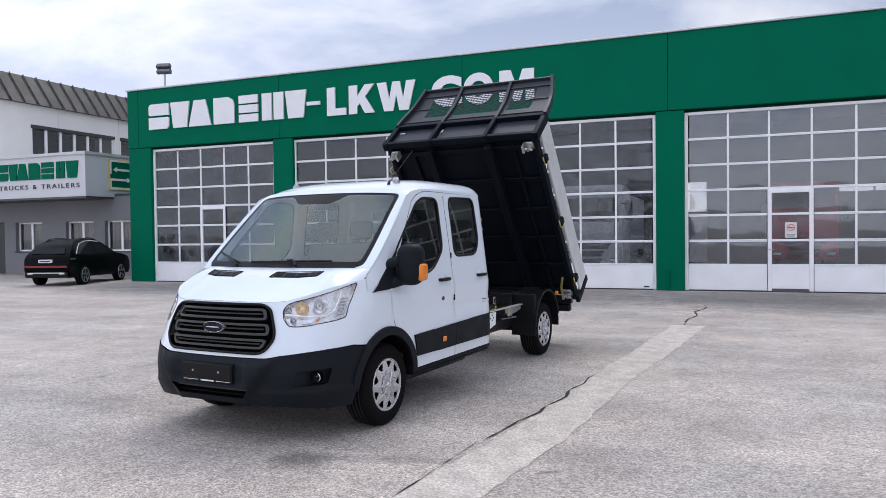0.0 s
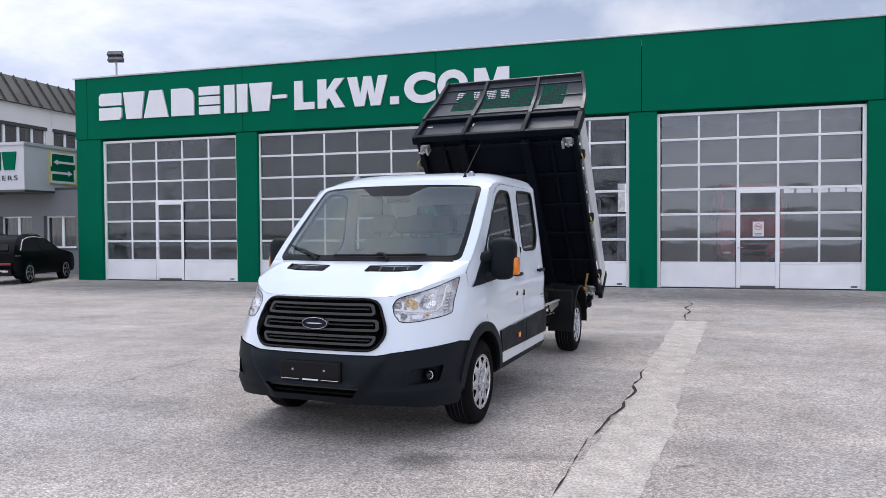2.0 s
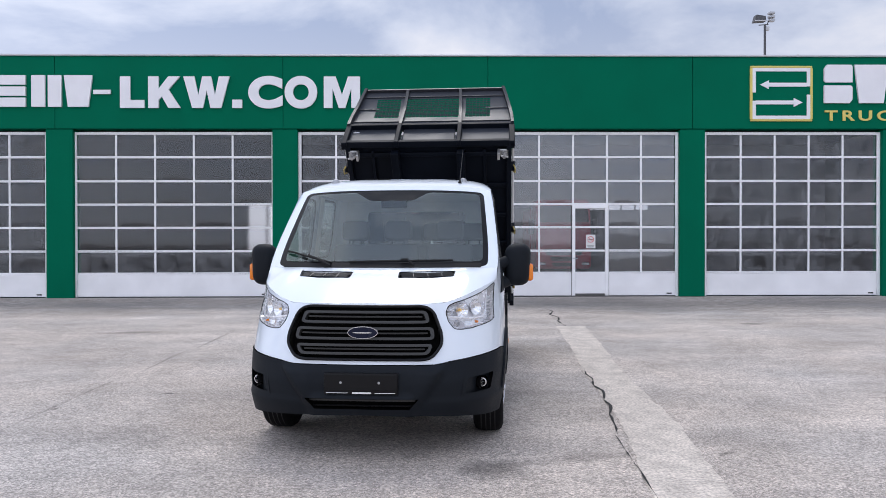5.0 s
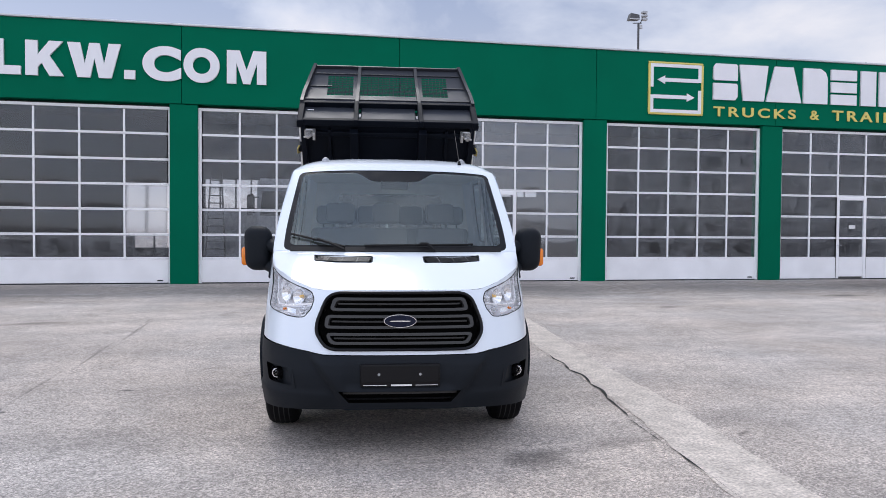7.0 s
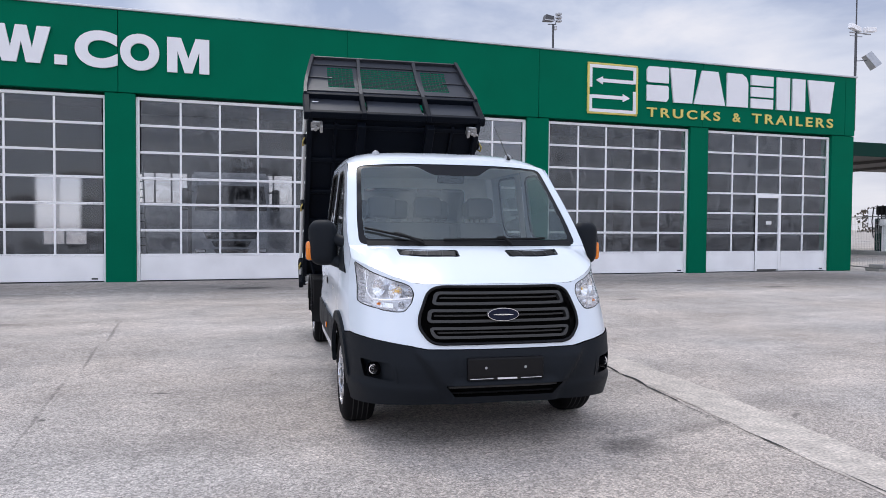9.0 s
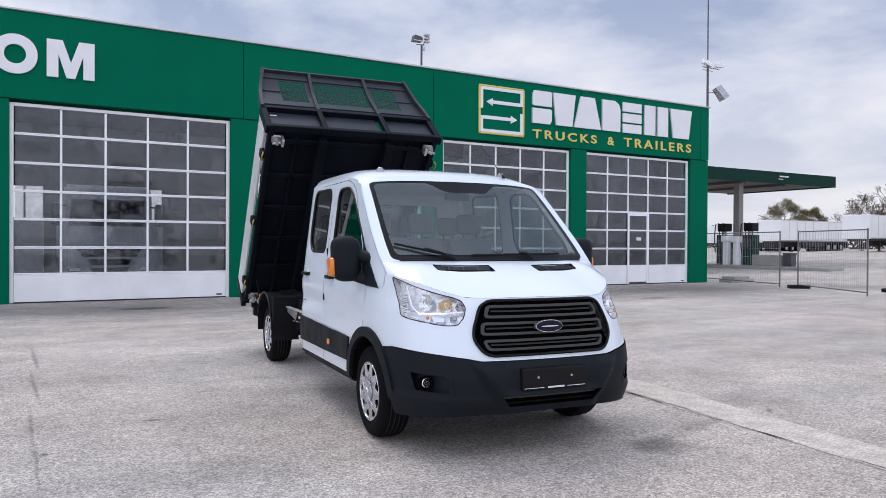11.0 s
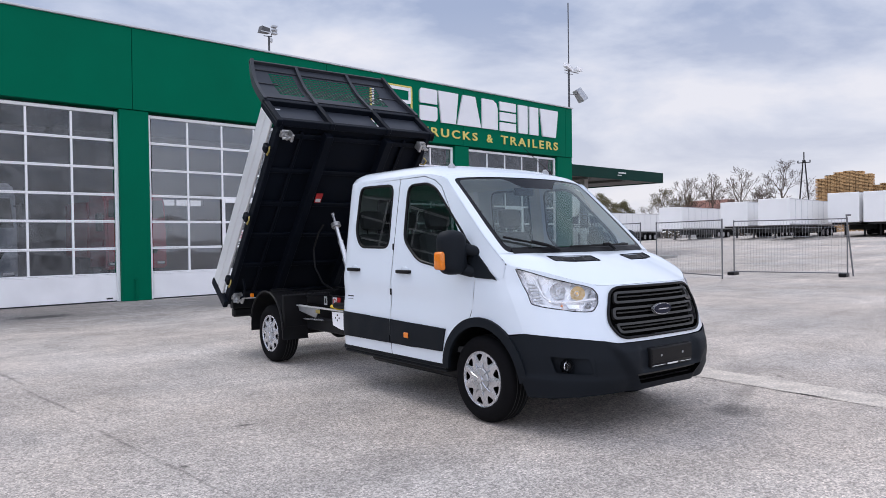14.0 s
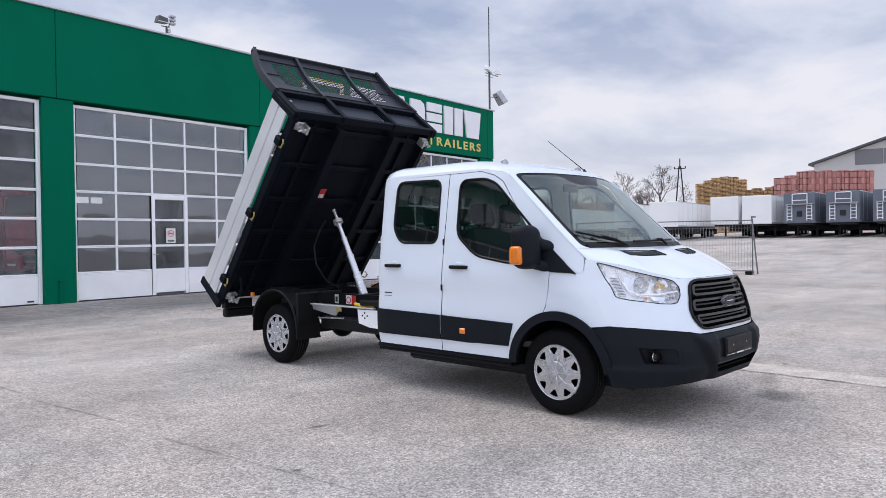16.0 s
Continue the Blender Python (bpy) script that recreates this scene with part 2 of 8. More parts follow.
M_STEEL_DARK = material("dark grey steel", (0.09, 0.092, 0.10), 0.5, metal=0.4, var=0.15, scale=5)
M_BLACKPLASTIC = material("black plastic", (0.007, 0.007, 0.008), 0.45, var=0.1, scale=8, bump=0.05, bump_scale=200, spec=0.18)


# ---- mesh helpers ----
def bx(bm, x0, x1, y0, y1, z0, z1, bevel=0.0, seg=1, m=None):
    g = bmesh.ops.create_cube(bm, size=1.0)
    vs = g["verts"]
    for v in vs:
        v.co = Vector((x0 + (v.co.x + 0.5) * (x1 - x0), y0 + (v.co.y + 0.5) * (y1 - y0), z0 + (v.co.z + 0.5) * (z1 - z0)))
    if bevel:
        es = list({e for v in vs for e in v.link_edges})
        r = bmesh.ops.bevel(bm, geom=es, offset=bevel, segments=seg, affect="EDGES", profile=0.5)
        vs = [v for v in r["verts"]] + [v for v in vs if v.is_valid]
        vs = list(dict.fromkeys(vs))
    if m is not None:
        bmesh.ops.transform(bm, matrix=m, verts=[v for v in vs if v.is_valid])
    return vs


def rod(bm, a, b, r, seg=10, r2=None, caps=True):
    """A round bar from a to b."""
    a, b = Vector(a), Vector(b)
    d = b - a
    m = Matrix.Translation((a + b) / 2) @ d.to_track_quat("Z", "Y").to_matrix().to_4x4()
    bmesh.ops.create_cone(bm, cap_ends=caps, segments=seg, radius1=r, radius2=r if r2 is None else r2, depth=d.length, matrix=m)


def tube(bm, pts, r, seg=8, closed=False):
    """A round bar along a line of points."""
    pts = [Vector(p) for p in pts]
    n = len(pts)
    rings = []
    up = None
    for i, p in enumerate(pts):
        a = pts[i - 1] if (i or closed) else pts[0]
        b = pts[(i + 1) % n] if (i < n - 1 or closed) else pts[-1]
        d = (b - a).normalized()
        if up is None:
            up = d.orthogonal().normalized()
        up = (up - d * up.dot(d)).normalized()
        side = d.cross(up)
        rings.append([bm.verts.new(p + r * (math.cos(k * 2 * math.pi / seg) * up + math.sin(k * 2 * math.pi / seg) * side)) for k in range(seg)])
    pairs = list(zip(rings, rings[1:])) + ([(rings[-1], rings[0])] if closed else [])
    for r0, r1 in pairs:
        for k in range(seg):
            bm.faces.new((r0[k], r0[(k + 1) % seg], r1[(k + 1) % seg], r1[k]))
    if not closed:
        bm.faces.new(rings[0][::-1])
        bm.faces.new(rings[-1])


def prism(bm, poly, d0, d1, axis="y", bevel=0.0):
    """A closed outline, drawn in the plane across axis, made into a slab from d0 to d1."""
    def at(p, d):
        a, b = p
        return Vector((d, a, b)) if axis == "x" else Vector((a, d, b)) if axis == "y" else Vector((a, b, d))
    v0 = [bm.verts.new(at(p, d0)) for p in poly]
    v1 = [bm.verts.new(at(p, d1)) for p in poly]
    faces = [bm.faces.new(v0), bm.faces.new(v1[::-1])]
    for i in range(len(poly)):
        j = (i + 1) % len(poly)
        faces.append(bm.faces.new((v0[j], v0[i], v1[i], v1[j])))
    bmesh.ops.recalc_face_normals(bm, faces=faces)
    return faces


def part(name, bm, mat, parent=None, label="", smooth=False, angle=0.6):
    me = bpy.data.meshes.new(name)
    bm.to_mesh(me)
    bm.free()
    me.materials.append(mat)
    if smooth:
        me.polygons.foreach_set("use_smooth", [True] * len(me.polygons))
        me.set_sharp_from_angle(angle=angle)
    ob = new(name, me)
    if parent is not None:
        ob.parent = parent
    if label:
        tagged(ob, label)
    return ob


def share(name, me, parent, m):
    """One more object on the same mesh."""
    ob = new(name, me)
    ob.parent = parent
    ob.matrix_basis = m
    return ob


def thing(name, label, category, m=None, group="", kind=""):
    ob = new(name)
    ob.empty_display_size = 0.1
    if m is not None:
        ob.matrix_basis = m
    return tagged(ob, label, category, group, kind)


def box_part(name, mat, parent, x0, x1, y0, y1, z0, z1, bevel=0.0, label="", seg=1):
    bm = bmesh.new()
    bx(bm, x0, x1, y0, y1, z0, z1, bevel, seg)
    return part(name, bm, mat, parent, label)


def lettering(name, body, mat, parent, x0, x1, z0, z1, y, depth=0.02, label="", bold=0.0, gap=1.12):
    """Words in the built-in font as a flat raised mesh, facing -y, fitted between x0..x1 and z0..z1."""
    cu = bpy.data.curves.new(name, "FONT")
    cu.body, cu.extrude, cu.size = body, 0.01, 1.0
    cu.space_character, cu.offset = gap, bold
    ob = new(name, cu)
    dg = bpy.context.evaluated_depsgraph_get()
    me = bpy.data.meshes.new_from_object(ob.evaluated_get(dg))
    bpy.data.objects.remove(ob)
    xs = [v.co.x for v in me.vertices]
    ys = [v.co.y for v in me.vertices]
    lx, hx, ly, hy = min(xs), max(xs), min(ys), max(ys)
    for v in me.vertices:
        v.co = Vector((x0 + (v.co.x - lx) / (hx - lx) * (x1 - x0), y - depth / 2 - v.co.z * depth * 50, z0 + (v.co.y - ly) / (hy - ly) * (z1 - z0)))
    me.materials.clear()
    me.materials.append(mat)
    ob = new(name, me)
    ob.parent = parent
    if label:
        tagged(ob, label)
    return ob


def word(body, mat, parent, x0, x1, z0, z1, y, depth, bold, gap):
    """A word whose letters are objects of their own, spaced as the font spaces them."""
    def span(text):
        cu = bpy.data.curves.new("span", "FONT")
        cu.body, cu.size, cu.space_character, cu.offset = text, 1.0, gap, bold
        ob = new("span", cu)
        me = bpy.data.meshes.new_from_object(ob.evaluated_get(bpy.context.evaluated_depsgraph_get()))
        bpy.data.objects.remove(ob)
        xs = [v.co.x for v in me.vertices]
        return min(xs), max(xs)

    lo, hi = span(body)
    k = (x1 - x0) / (hi - lo)
    for i, ch in enumerate(body):
        a, b = span(ch)
        end = x0 + (span(body[:i + 1])[1] - lo) * k
        lettering("letter", ch, mat, parent, end - (b - a) * k, end, z0, z1, y, depth, bold=bold)


# ---- ground ----
def ground_z(x, y):
    """The yard is level, and climbs gently beyond the fence."""
    k = max(0.0, x - 20.0)
    return min(1.75, 0.031 * k * k / (k + 4.0)) * max(0.4, min(1.0, 1 - (y - 28) / 60)) if k else 0.0


def asphalt():
    m = material("worn grey asphalt", (0.29, 0.275, 0.265), 0.9, var=0.0, fine=0.0, rvar=0.05)
    t = m.node_tree
    p = t.nodes["Principled BSDF"]
    tc = t.nodes.new("ShaderNodeTexCoord")

    def tex(scale, detail, stretch=None, rough=0.5):
        n = t.nodes.new("ShaderNodeTexNoise")
        n.inputs["Scale"].default_value, n.inputs["Detail"].default_value, n.inputs["Roughness"].default_value = scale, detail, rough
        if stretch:
            mp = t.nodes.new("ShaderNodeMapping")
            mp.inputs["Scale"].default_value = stretch
            t.links.new(tc.outputs["Object"], mp.inputs[0])
            t.links.new(mp.outputs[0], n.inputs["Vector"])
        else:
            t.links.new(tc.outputs["Object"], n.inputs["Vector"])
        return n.outputs["Fac"]

    def rng(src, a, b, lo, hi):
        r = t.nodes.new("ShaderNodeMapRange")
        for k, v in (("From Min", a), ("From Max", b), ("To Min", lo), ("To Max", hi)):
            r.inputs[k].default_value = v
        t.links.new(src, r.inputs["Value"])
        return r.outputs[0]

    def times(a, b):
        k = t.nodes.new("ShaderNodeMath")
        k.operation = "MULTIPLY"
        t.links.new(a, k.inputs[0])
        t.links.new(b, k.inputs[1])
        return k.outputs[0]

    def chips(scale, lo, hi, stretch=None):
        """Single stones, each of its own grey."""
        n = t.nodes.new("ShaderNodeTexVoronoi")
        n.inputs["Scale"].default_value = scale
        t.links.new(tc.outputs["Object"], n.inputs["Vector"])
        sp = t.nodes.new("ShaderNodeSeparateColor")
        t.links.new(n.outputs["Color"], sp.inputs[0])
        return rng(sp.outputs[0], 0.0, 1.0, lo, hi)

    f = times(rng(tex(0.22, 4), 0.3, 0.7, 0.80, 1.18), rng(tex(1.3, 8, None, 0.75), 0.3, 0.7, 0.76, 1.22))
    f = times(f, rng(tex(0.5, 6, (0.25, 1.6, 1), 0.65), 0.35, 0.7, 0.84, 1.12))        # long sweeping marks
    f = times(f, chips(75, 0.60, 1.38))                                            # stone chippings
    f = times(f, chips(150, 0.70, 1.30))
    f = times(f, rng(tex(30, 4, None, 0.8), 0.3, 0.7, 0.80, 1.20))
    f = times(f, rng(tex(9, 5, None, 0.8), 0.3, 0.7, 0.88, 1.12))
    f = times(f, rng(tex(2.6, 4, None, 0.7), 0.66, 0.76, 1.0, 0.84))                   # small stains
    f = times(f, rng(tex(14, 2, None, 0.5), 0.755, 0.80, 1.0, 0.35))                   # tar specks

    ragged = rng(tex(5, 6, None, 0.75), 0.25, 0.75, -0.55, 0.55)
    fleck = rng(tex(38, 3, None, 0.8), 0.3, 0.7, 0.55, 1.1)

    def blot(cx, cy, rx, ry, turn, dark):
        """A darker mark on the asphalt, such as oil, that fades out raggedly."""
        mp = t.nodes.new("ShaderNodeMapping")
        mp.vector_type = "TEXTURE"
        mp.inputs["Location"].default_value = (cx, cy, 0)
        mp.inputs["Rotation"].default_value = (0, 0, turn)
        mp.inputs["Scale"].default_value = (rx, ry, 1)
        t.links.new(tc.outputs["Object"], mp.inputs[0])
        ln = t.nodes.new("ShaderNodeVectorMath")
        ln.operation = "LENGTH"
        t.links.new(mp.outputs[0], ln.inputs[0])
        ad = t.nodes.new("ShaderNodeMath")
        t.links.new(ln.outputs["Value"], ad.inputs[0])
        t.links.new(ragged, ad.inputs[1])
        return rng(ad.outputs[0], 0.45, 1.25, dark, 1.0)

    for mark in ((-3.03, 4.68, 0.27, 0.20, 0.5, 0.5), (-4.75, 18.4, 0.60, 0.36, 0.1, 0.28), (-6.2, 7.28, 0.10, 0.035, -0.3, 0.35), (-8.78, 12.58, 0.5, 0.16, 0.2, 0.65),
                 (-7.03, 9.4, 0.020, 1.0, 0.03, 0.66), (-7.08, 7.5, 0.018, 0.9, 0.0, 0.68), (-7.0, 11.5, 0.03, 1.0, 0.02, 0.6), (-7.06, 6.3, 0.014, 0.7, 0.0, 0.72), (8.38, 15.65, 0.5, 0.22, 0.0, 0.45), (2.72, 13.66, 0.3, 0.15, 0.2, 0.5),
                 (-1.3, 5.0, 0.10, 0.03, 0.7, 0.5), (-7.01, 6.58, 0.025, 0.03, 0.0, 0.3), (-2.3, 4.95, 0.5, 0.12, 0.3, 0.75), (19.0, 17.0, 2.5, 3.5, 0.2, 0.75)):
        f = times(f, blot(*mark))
    for k in range(6):                  # a broad darker ellipse before each door
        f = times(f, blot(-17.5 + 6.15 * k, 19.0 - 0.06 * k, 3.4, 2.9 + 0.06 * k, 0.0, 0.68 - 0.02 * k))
    tint = t.nodes.new("ShaderNodeMixRGB")
    tint.inputs["Color1"].default_value = (0.475, 0.418, 0.372, 1)
    tint.inputs["Color2"].default_value = (0.440, 0.405, 0.378, 1)
    t.links.new(rng(tex(0.35, 3), 0.4, 0.65, 0, 1), tint.inputs["Fac"])
    sc = t.nodes.new("ShaderNodeVectorMath")
    sc.operation = "SCALE"
    t.links.new(tint.outputs[0], sc.inputs[0])
    t.links.new(f, sc.inputs["Scale"])
    for link in list(p.inputs["Base Color"].links):
        t.links.remove(link)
    t.links.new(sc.outputs[0], p.inputs["Base Color"])
    b = t.nodes.new("ShaderNodeBump")
    b.inputs["Strength"].default_value, b.inputs["Distance"].default_value = 0.8, 0.008
    t.links.new(tex(60, 4, None, 0.7), b.inputs["Height"])
    t.links.new(b.outputs[0], p.inputs["Normal"])
    return m


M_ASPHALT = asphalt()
xs = [-600, -300, -150, -80, -45, -30, -15, 0, 15, 18, 20, 22, 24, 26, 28, 30, 33, 36, 40, 45, 50, 56, 62, 70, 80, 100, 150, 300, 800]
ys = [-600, -300, -100, -40, -10, 10, 20, 28, 36, 44, 52, 60, 70, 100, 200, 400, 900]
bm = bmesh.new()
grid = [[bm.verts.new((x, y, ground_z(x, y))) for y in ys] for x in xs]
for i in range(len(xs) - 1):
    for j in range(len(ys) - 1):
        bm.faces.new((grid[i][j], grid[i + 1][j], grid[i + 1][j + 1], grid[i][j + 1]))
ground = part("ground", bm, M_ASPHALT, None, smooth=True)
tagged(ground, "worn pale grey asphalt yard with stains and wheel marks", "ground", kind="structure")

M_STRIP = material("pale tar-sealed strip", (0.54, 0.485, 0.43), 0.92, var=0.22, scale=5, fine=0.42, fine_scale=48, bump=0.7, bump_scale=60)
M_CRACK = material("dark open crack", (0.02, 0.02, 0.02), 0.9, var=0.1)


def ribbon(name, line, widths, mat, z, label, category, wob=0.0, seed=1):
    """A flat ragged-edged band laid on the ground along a line of places."""
    rnd = random.Random(seed)
    fine, fw = [], []
    for (a, b), (wa, wb) in zip(zip(line, line[1:]), zip(widths, widths[1:])):
        n = max(2, int((Vector(b) - Vector(a)).length / 0.12))
        for k in range(n):
            fine.append(Vector(a).lerp(Vector(b), k / n))
            fw.append(wa + (wb - wa) * k / n)
    fine.append(Vector(line[-1]))
    fw.append(widths[-1])
    b = bmesh.new()
    prev = None
    for i, p in enumerate(fine):
        d = (fine[min(i + 1, len(fine) - 1)] - fine[max(i - 1, 0)]).normalized()
        s = Vector((-d.y, d.x))
        l, r = p + s * (fw[i] / 2 + rnd.uniform(-wob, wob)), p - s * (fw[i] / 2 + rnd.uniform(-wob, wob))
        pair = [b.verts.new((l.x, l.y, z)), b.verts.new((r.x, r.y, z))]
        if prev:
            b.faces.new((prev[0], prev[1], pair[1], pair[0]))
        prev = pair
    bmesh.ops.recalc_face_normals(b, faces=b.faces)
    return tagged(part(name, b, mat, None), label, category, kind="structure")


ribbon("repair_strip", [(-0.88, 13.35), (-1.12, 10.8), (-1.40, 8.4), (-1.575, 6.0), (-1.83, 4.25), (-2.2, 1.2), (-2.65, -3)], [0.53, 0.5, 0.46, 0.48, 0.49, 0.52, 0.55], M_STRIP, 0.004,
       "pale repaired strip across the asphalt", "pavement", 0.016, 5)
ribbon("crack", [(-1.60, 8.6), (-1.64, 8.3), (-1.62, 8.0), (-1.70, 7.6), (-1.67, 7.3), (-1.76, 6.85), (-1.75, 6.6), (-1.85, 6.25), (-1.88, 5.98), (-1.94, 5.6)],
       [0.008, 0.024, 0.032, 0.022, 0.03, 0.02, 0.036, 0.028, 0.02, 0.006], M_CRACK, 0.008, "jagged dark crack in the asphalt", "pavement", 0.012, 7)
ribbon("crack", [(-0.77, 17.1), (-0.72, 16.4), (-0.90, 15.6), (-0.82, 14.9), (-0.97, 14.2), (-0.95, 13.4)], [0.012, 0.03, 0.045, 0.036, 0.038, 0.016], M_CRACK, 0.006,
       "jagged dark crack in the asphalt", "pavement", 0.016, 9)
ribbon("crack", [(-1.98, 5.5), (-2.04, 4.6), (-2.10, 3.9), (-2.19, 3.0), (-2.34, 1.6)], [0.004, 0.007, 0.008, 0.007, 0.008], M_CRACK, 0.008,
       "fine dark crack along the repaired strip", "pavement", 0.006, 11)
# ---- workshop hall ----
FY = 20.99           # front of the green cladding
DY = 21.12           # front of the doors
EAVE, TOP = 4.91, 7.06
BX0, BX1, BY1 = -21.03, 16.83, 37.0
DOORS = [(-20.0, -14.675), (-13.90, -8.13), (-7.40, -2.19), (-1.445, 3.765), (4.505, 9.75), (10.47, 15.815)]
WICKET = {0: 2, 3: 2, 5: 2}
hall = thing("workshop_building", "long flat-roofed workshop hall clad in green panels", "building")
edges = [BX0] + [v for d in DOORS for v in d] + [BX1]
for k in range(0, len(edges), 2):
    a, b = edges[k], edges[k + 1]
    box_part("pillar", M_GREEN, hall, a, b, FY, FY + 0.5, 0.0, EAVE - 0.012, 0.012)
seams = [BX0, -20.52, -14.39, -7.81, -1.857, 4.13, 10.18, 16.36, BX1]
for a, b in zip(seams, seams[1:]):
    box_part("fascia_panel", M_GREEN, hall, a + 0.006, b - 0.006, FY - 0.03, FY + 0.42, EAVE, TOP - 0.06, 0.008)
box_part("coping", M_CAP, hall, BX0 - 0.05, BX1 + 0.05, FY - 0.08, FY + 0.5, TOP - 0.055, TOP, 0.01, "pale metal roof edge")
for a in (-17.3, -11.1, -4.8, 1.2, 7.2, 13.4):
    box_part("coping_joint", M_CAP, hall, a - 0.03, a + 0.03, FY - 0.085, FY + 0.505, TOP - 0.06, TOP + 0.008)
box_part("side_wall", M_GREEN, hall, BX1 - 0.3, BX1, FY + 0.5, BY1, 0, TOP - 0.06)
box_part("side_wall", M_GREEN, hall, BX0, BX0 + 0.3, FY + 0.5, BY1, 0, TOP - 0.06)
# Opening between the slabs is out of view, added to daylight the hall.
for y0, y1 in ((FY + 0.5, 24.6), (28.8, BY1)):
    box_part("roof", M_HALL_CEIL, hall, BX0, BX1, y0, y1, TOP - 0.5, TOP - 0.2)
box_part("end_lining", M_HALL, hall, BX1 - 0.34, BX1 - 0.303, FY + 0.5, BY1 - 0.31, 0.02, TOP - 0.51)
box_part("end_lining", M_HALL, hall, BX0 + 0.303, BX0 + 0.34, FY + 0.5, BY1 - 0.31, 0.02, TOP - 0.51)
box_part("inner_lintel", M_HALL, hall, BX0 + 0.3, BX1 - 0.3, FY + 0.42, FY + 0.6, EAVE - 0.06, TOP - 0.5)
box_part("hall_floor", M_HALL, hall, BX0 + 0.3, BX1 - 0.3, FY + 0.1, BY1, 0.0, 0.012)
# back wall, with high windows
M_GREYPAINT = material("grey truck paint", (0.50, 0.51, 0.53), 0.4, var=0.1, scale=2)
M_DUSTY = glass("dusty glass", (0.94, 0.94, 0.94), 0.3)
GAPS = [(-12.4, -10.6, 0.6, 3.6), (-9.2, -6.3, 2.52, 3.90), (-3.3, -1.45, 2.52, 3.92), (4.0, 7.5, 3.28, 3.58)]
bm = bmesh.new()
x = BX0 + 0.3
for a, b, lo, hi in GAPS:
    bx(bm, x, a, BY1 - 0.3, BY1, 0, TOP - 0.5)
    bx(bm, a, b, BY1 - 0.3, BY1, 0, lo)
    bx(bm, a, b, BY1 - 0.3, BY1, hi, TOP - 0.5)
    x = b
bx(bm, x, BX1 - 0.3, BY1 - 0.3, BY1, 0, TOP - 0.5)
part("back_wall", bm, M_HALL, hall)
for a, b, lo, hi in GAPS:
    w = new("back_window")
    w.parent = hall
    tagged(w, "dusty window in the hall's back wall")
    box_part("pane", M_DUSTY, w, a, b, BY1 - 0.16, BY1 - 0.15, lo, hi).visible_shadow = False
    if lo > 2 and hi > 3.7:
        box_part("lower_panel", M_GREYPAINT, w, a, b, BY1 - 0.34, BY1 - 0.302, 0.15, lo - 0.05, 0.01, "grey panels of the rear door")
    n = max(2, int((b - a) / 0.7))
    for k in range(n + 1):
        x = a + (b - a) * k / n
        box_part("glazing_bar", M_STEEL_DARK, w, max(a, x - 0.04), min(b, x + 0.04), BY1 - 0.22, BY1 - 0.17, lo, hi)

ZB = [0.70, 1.352, 2.04, 2.72, 3.40, 4.10, 4.775]


def pane_mesh(w, h, mat, kind=0):
    """A slightly bulged acrylic pane; each kind is warped in its own way."""
    b = bmesh.new()
    n = 8
    r = random.Random(kind)
    waves = [(r.uniform(1.5, 4.5), r.uniform(1.5, 4.5), r.uniform(0, 6.3), r.uniform(0.0002, 0.0007)) for _ in range(3)]

    def bulge(p, q):
        rim = (1 - (2 * p - 1) ** 4) * (1 - (2 * q - 1) ** 4)
        return -rim * (0.004 + 0.002 * math.cos(kind) + sum(d * math.sin(e * 3 * p + f * 3 * q + c) for e, f, c, d in waves))

    g = [[b.verts.new((w * (i / n - 0.5), bulge(i / n, j / n), h * (j / n - 0.5))) for j in range(n + 1)] for i in range(n + 1)]
    for i in range(n):
        for j in range(n):
            b.faces.new((g[i][j], g[i + 1][j], g[i + 1][j + 1], g[i][j + 1]))
    me = bpy.data.meshes.new("pane")
    b.to_mesh(me)
    b.free()
    me.materials.append(mat)
    me.polygons.foreach_set("use_smooth", [True] * len(me.polygons))
    return me


slack = random.Random(12)


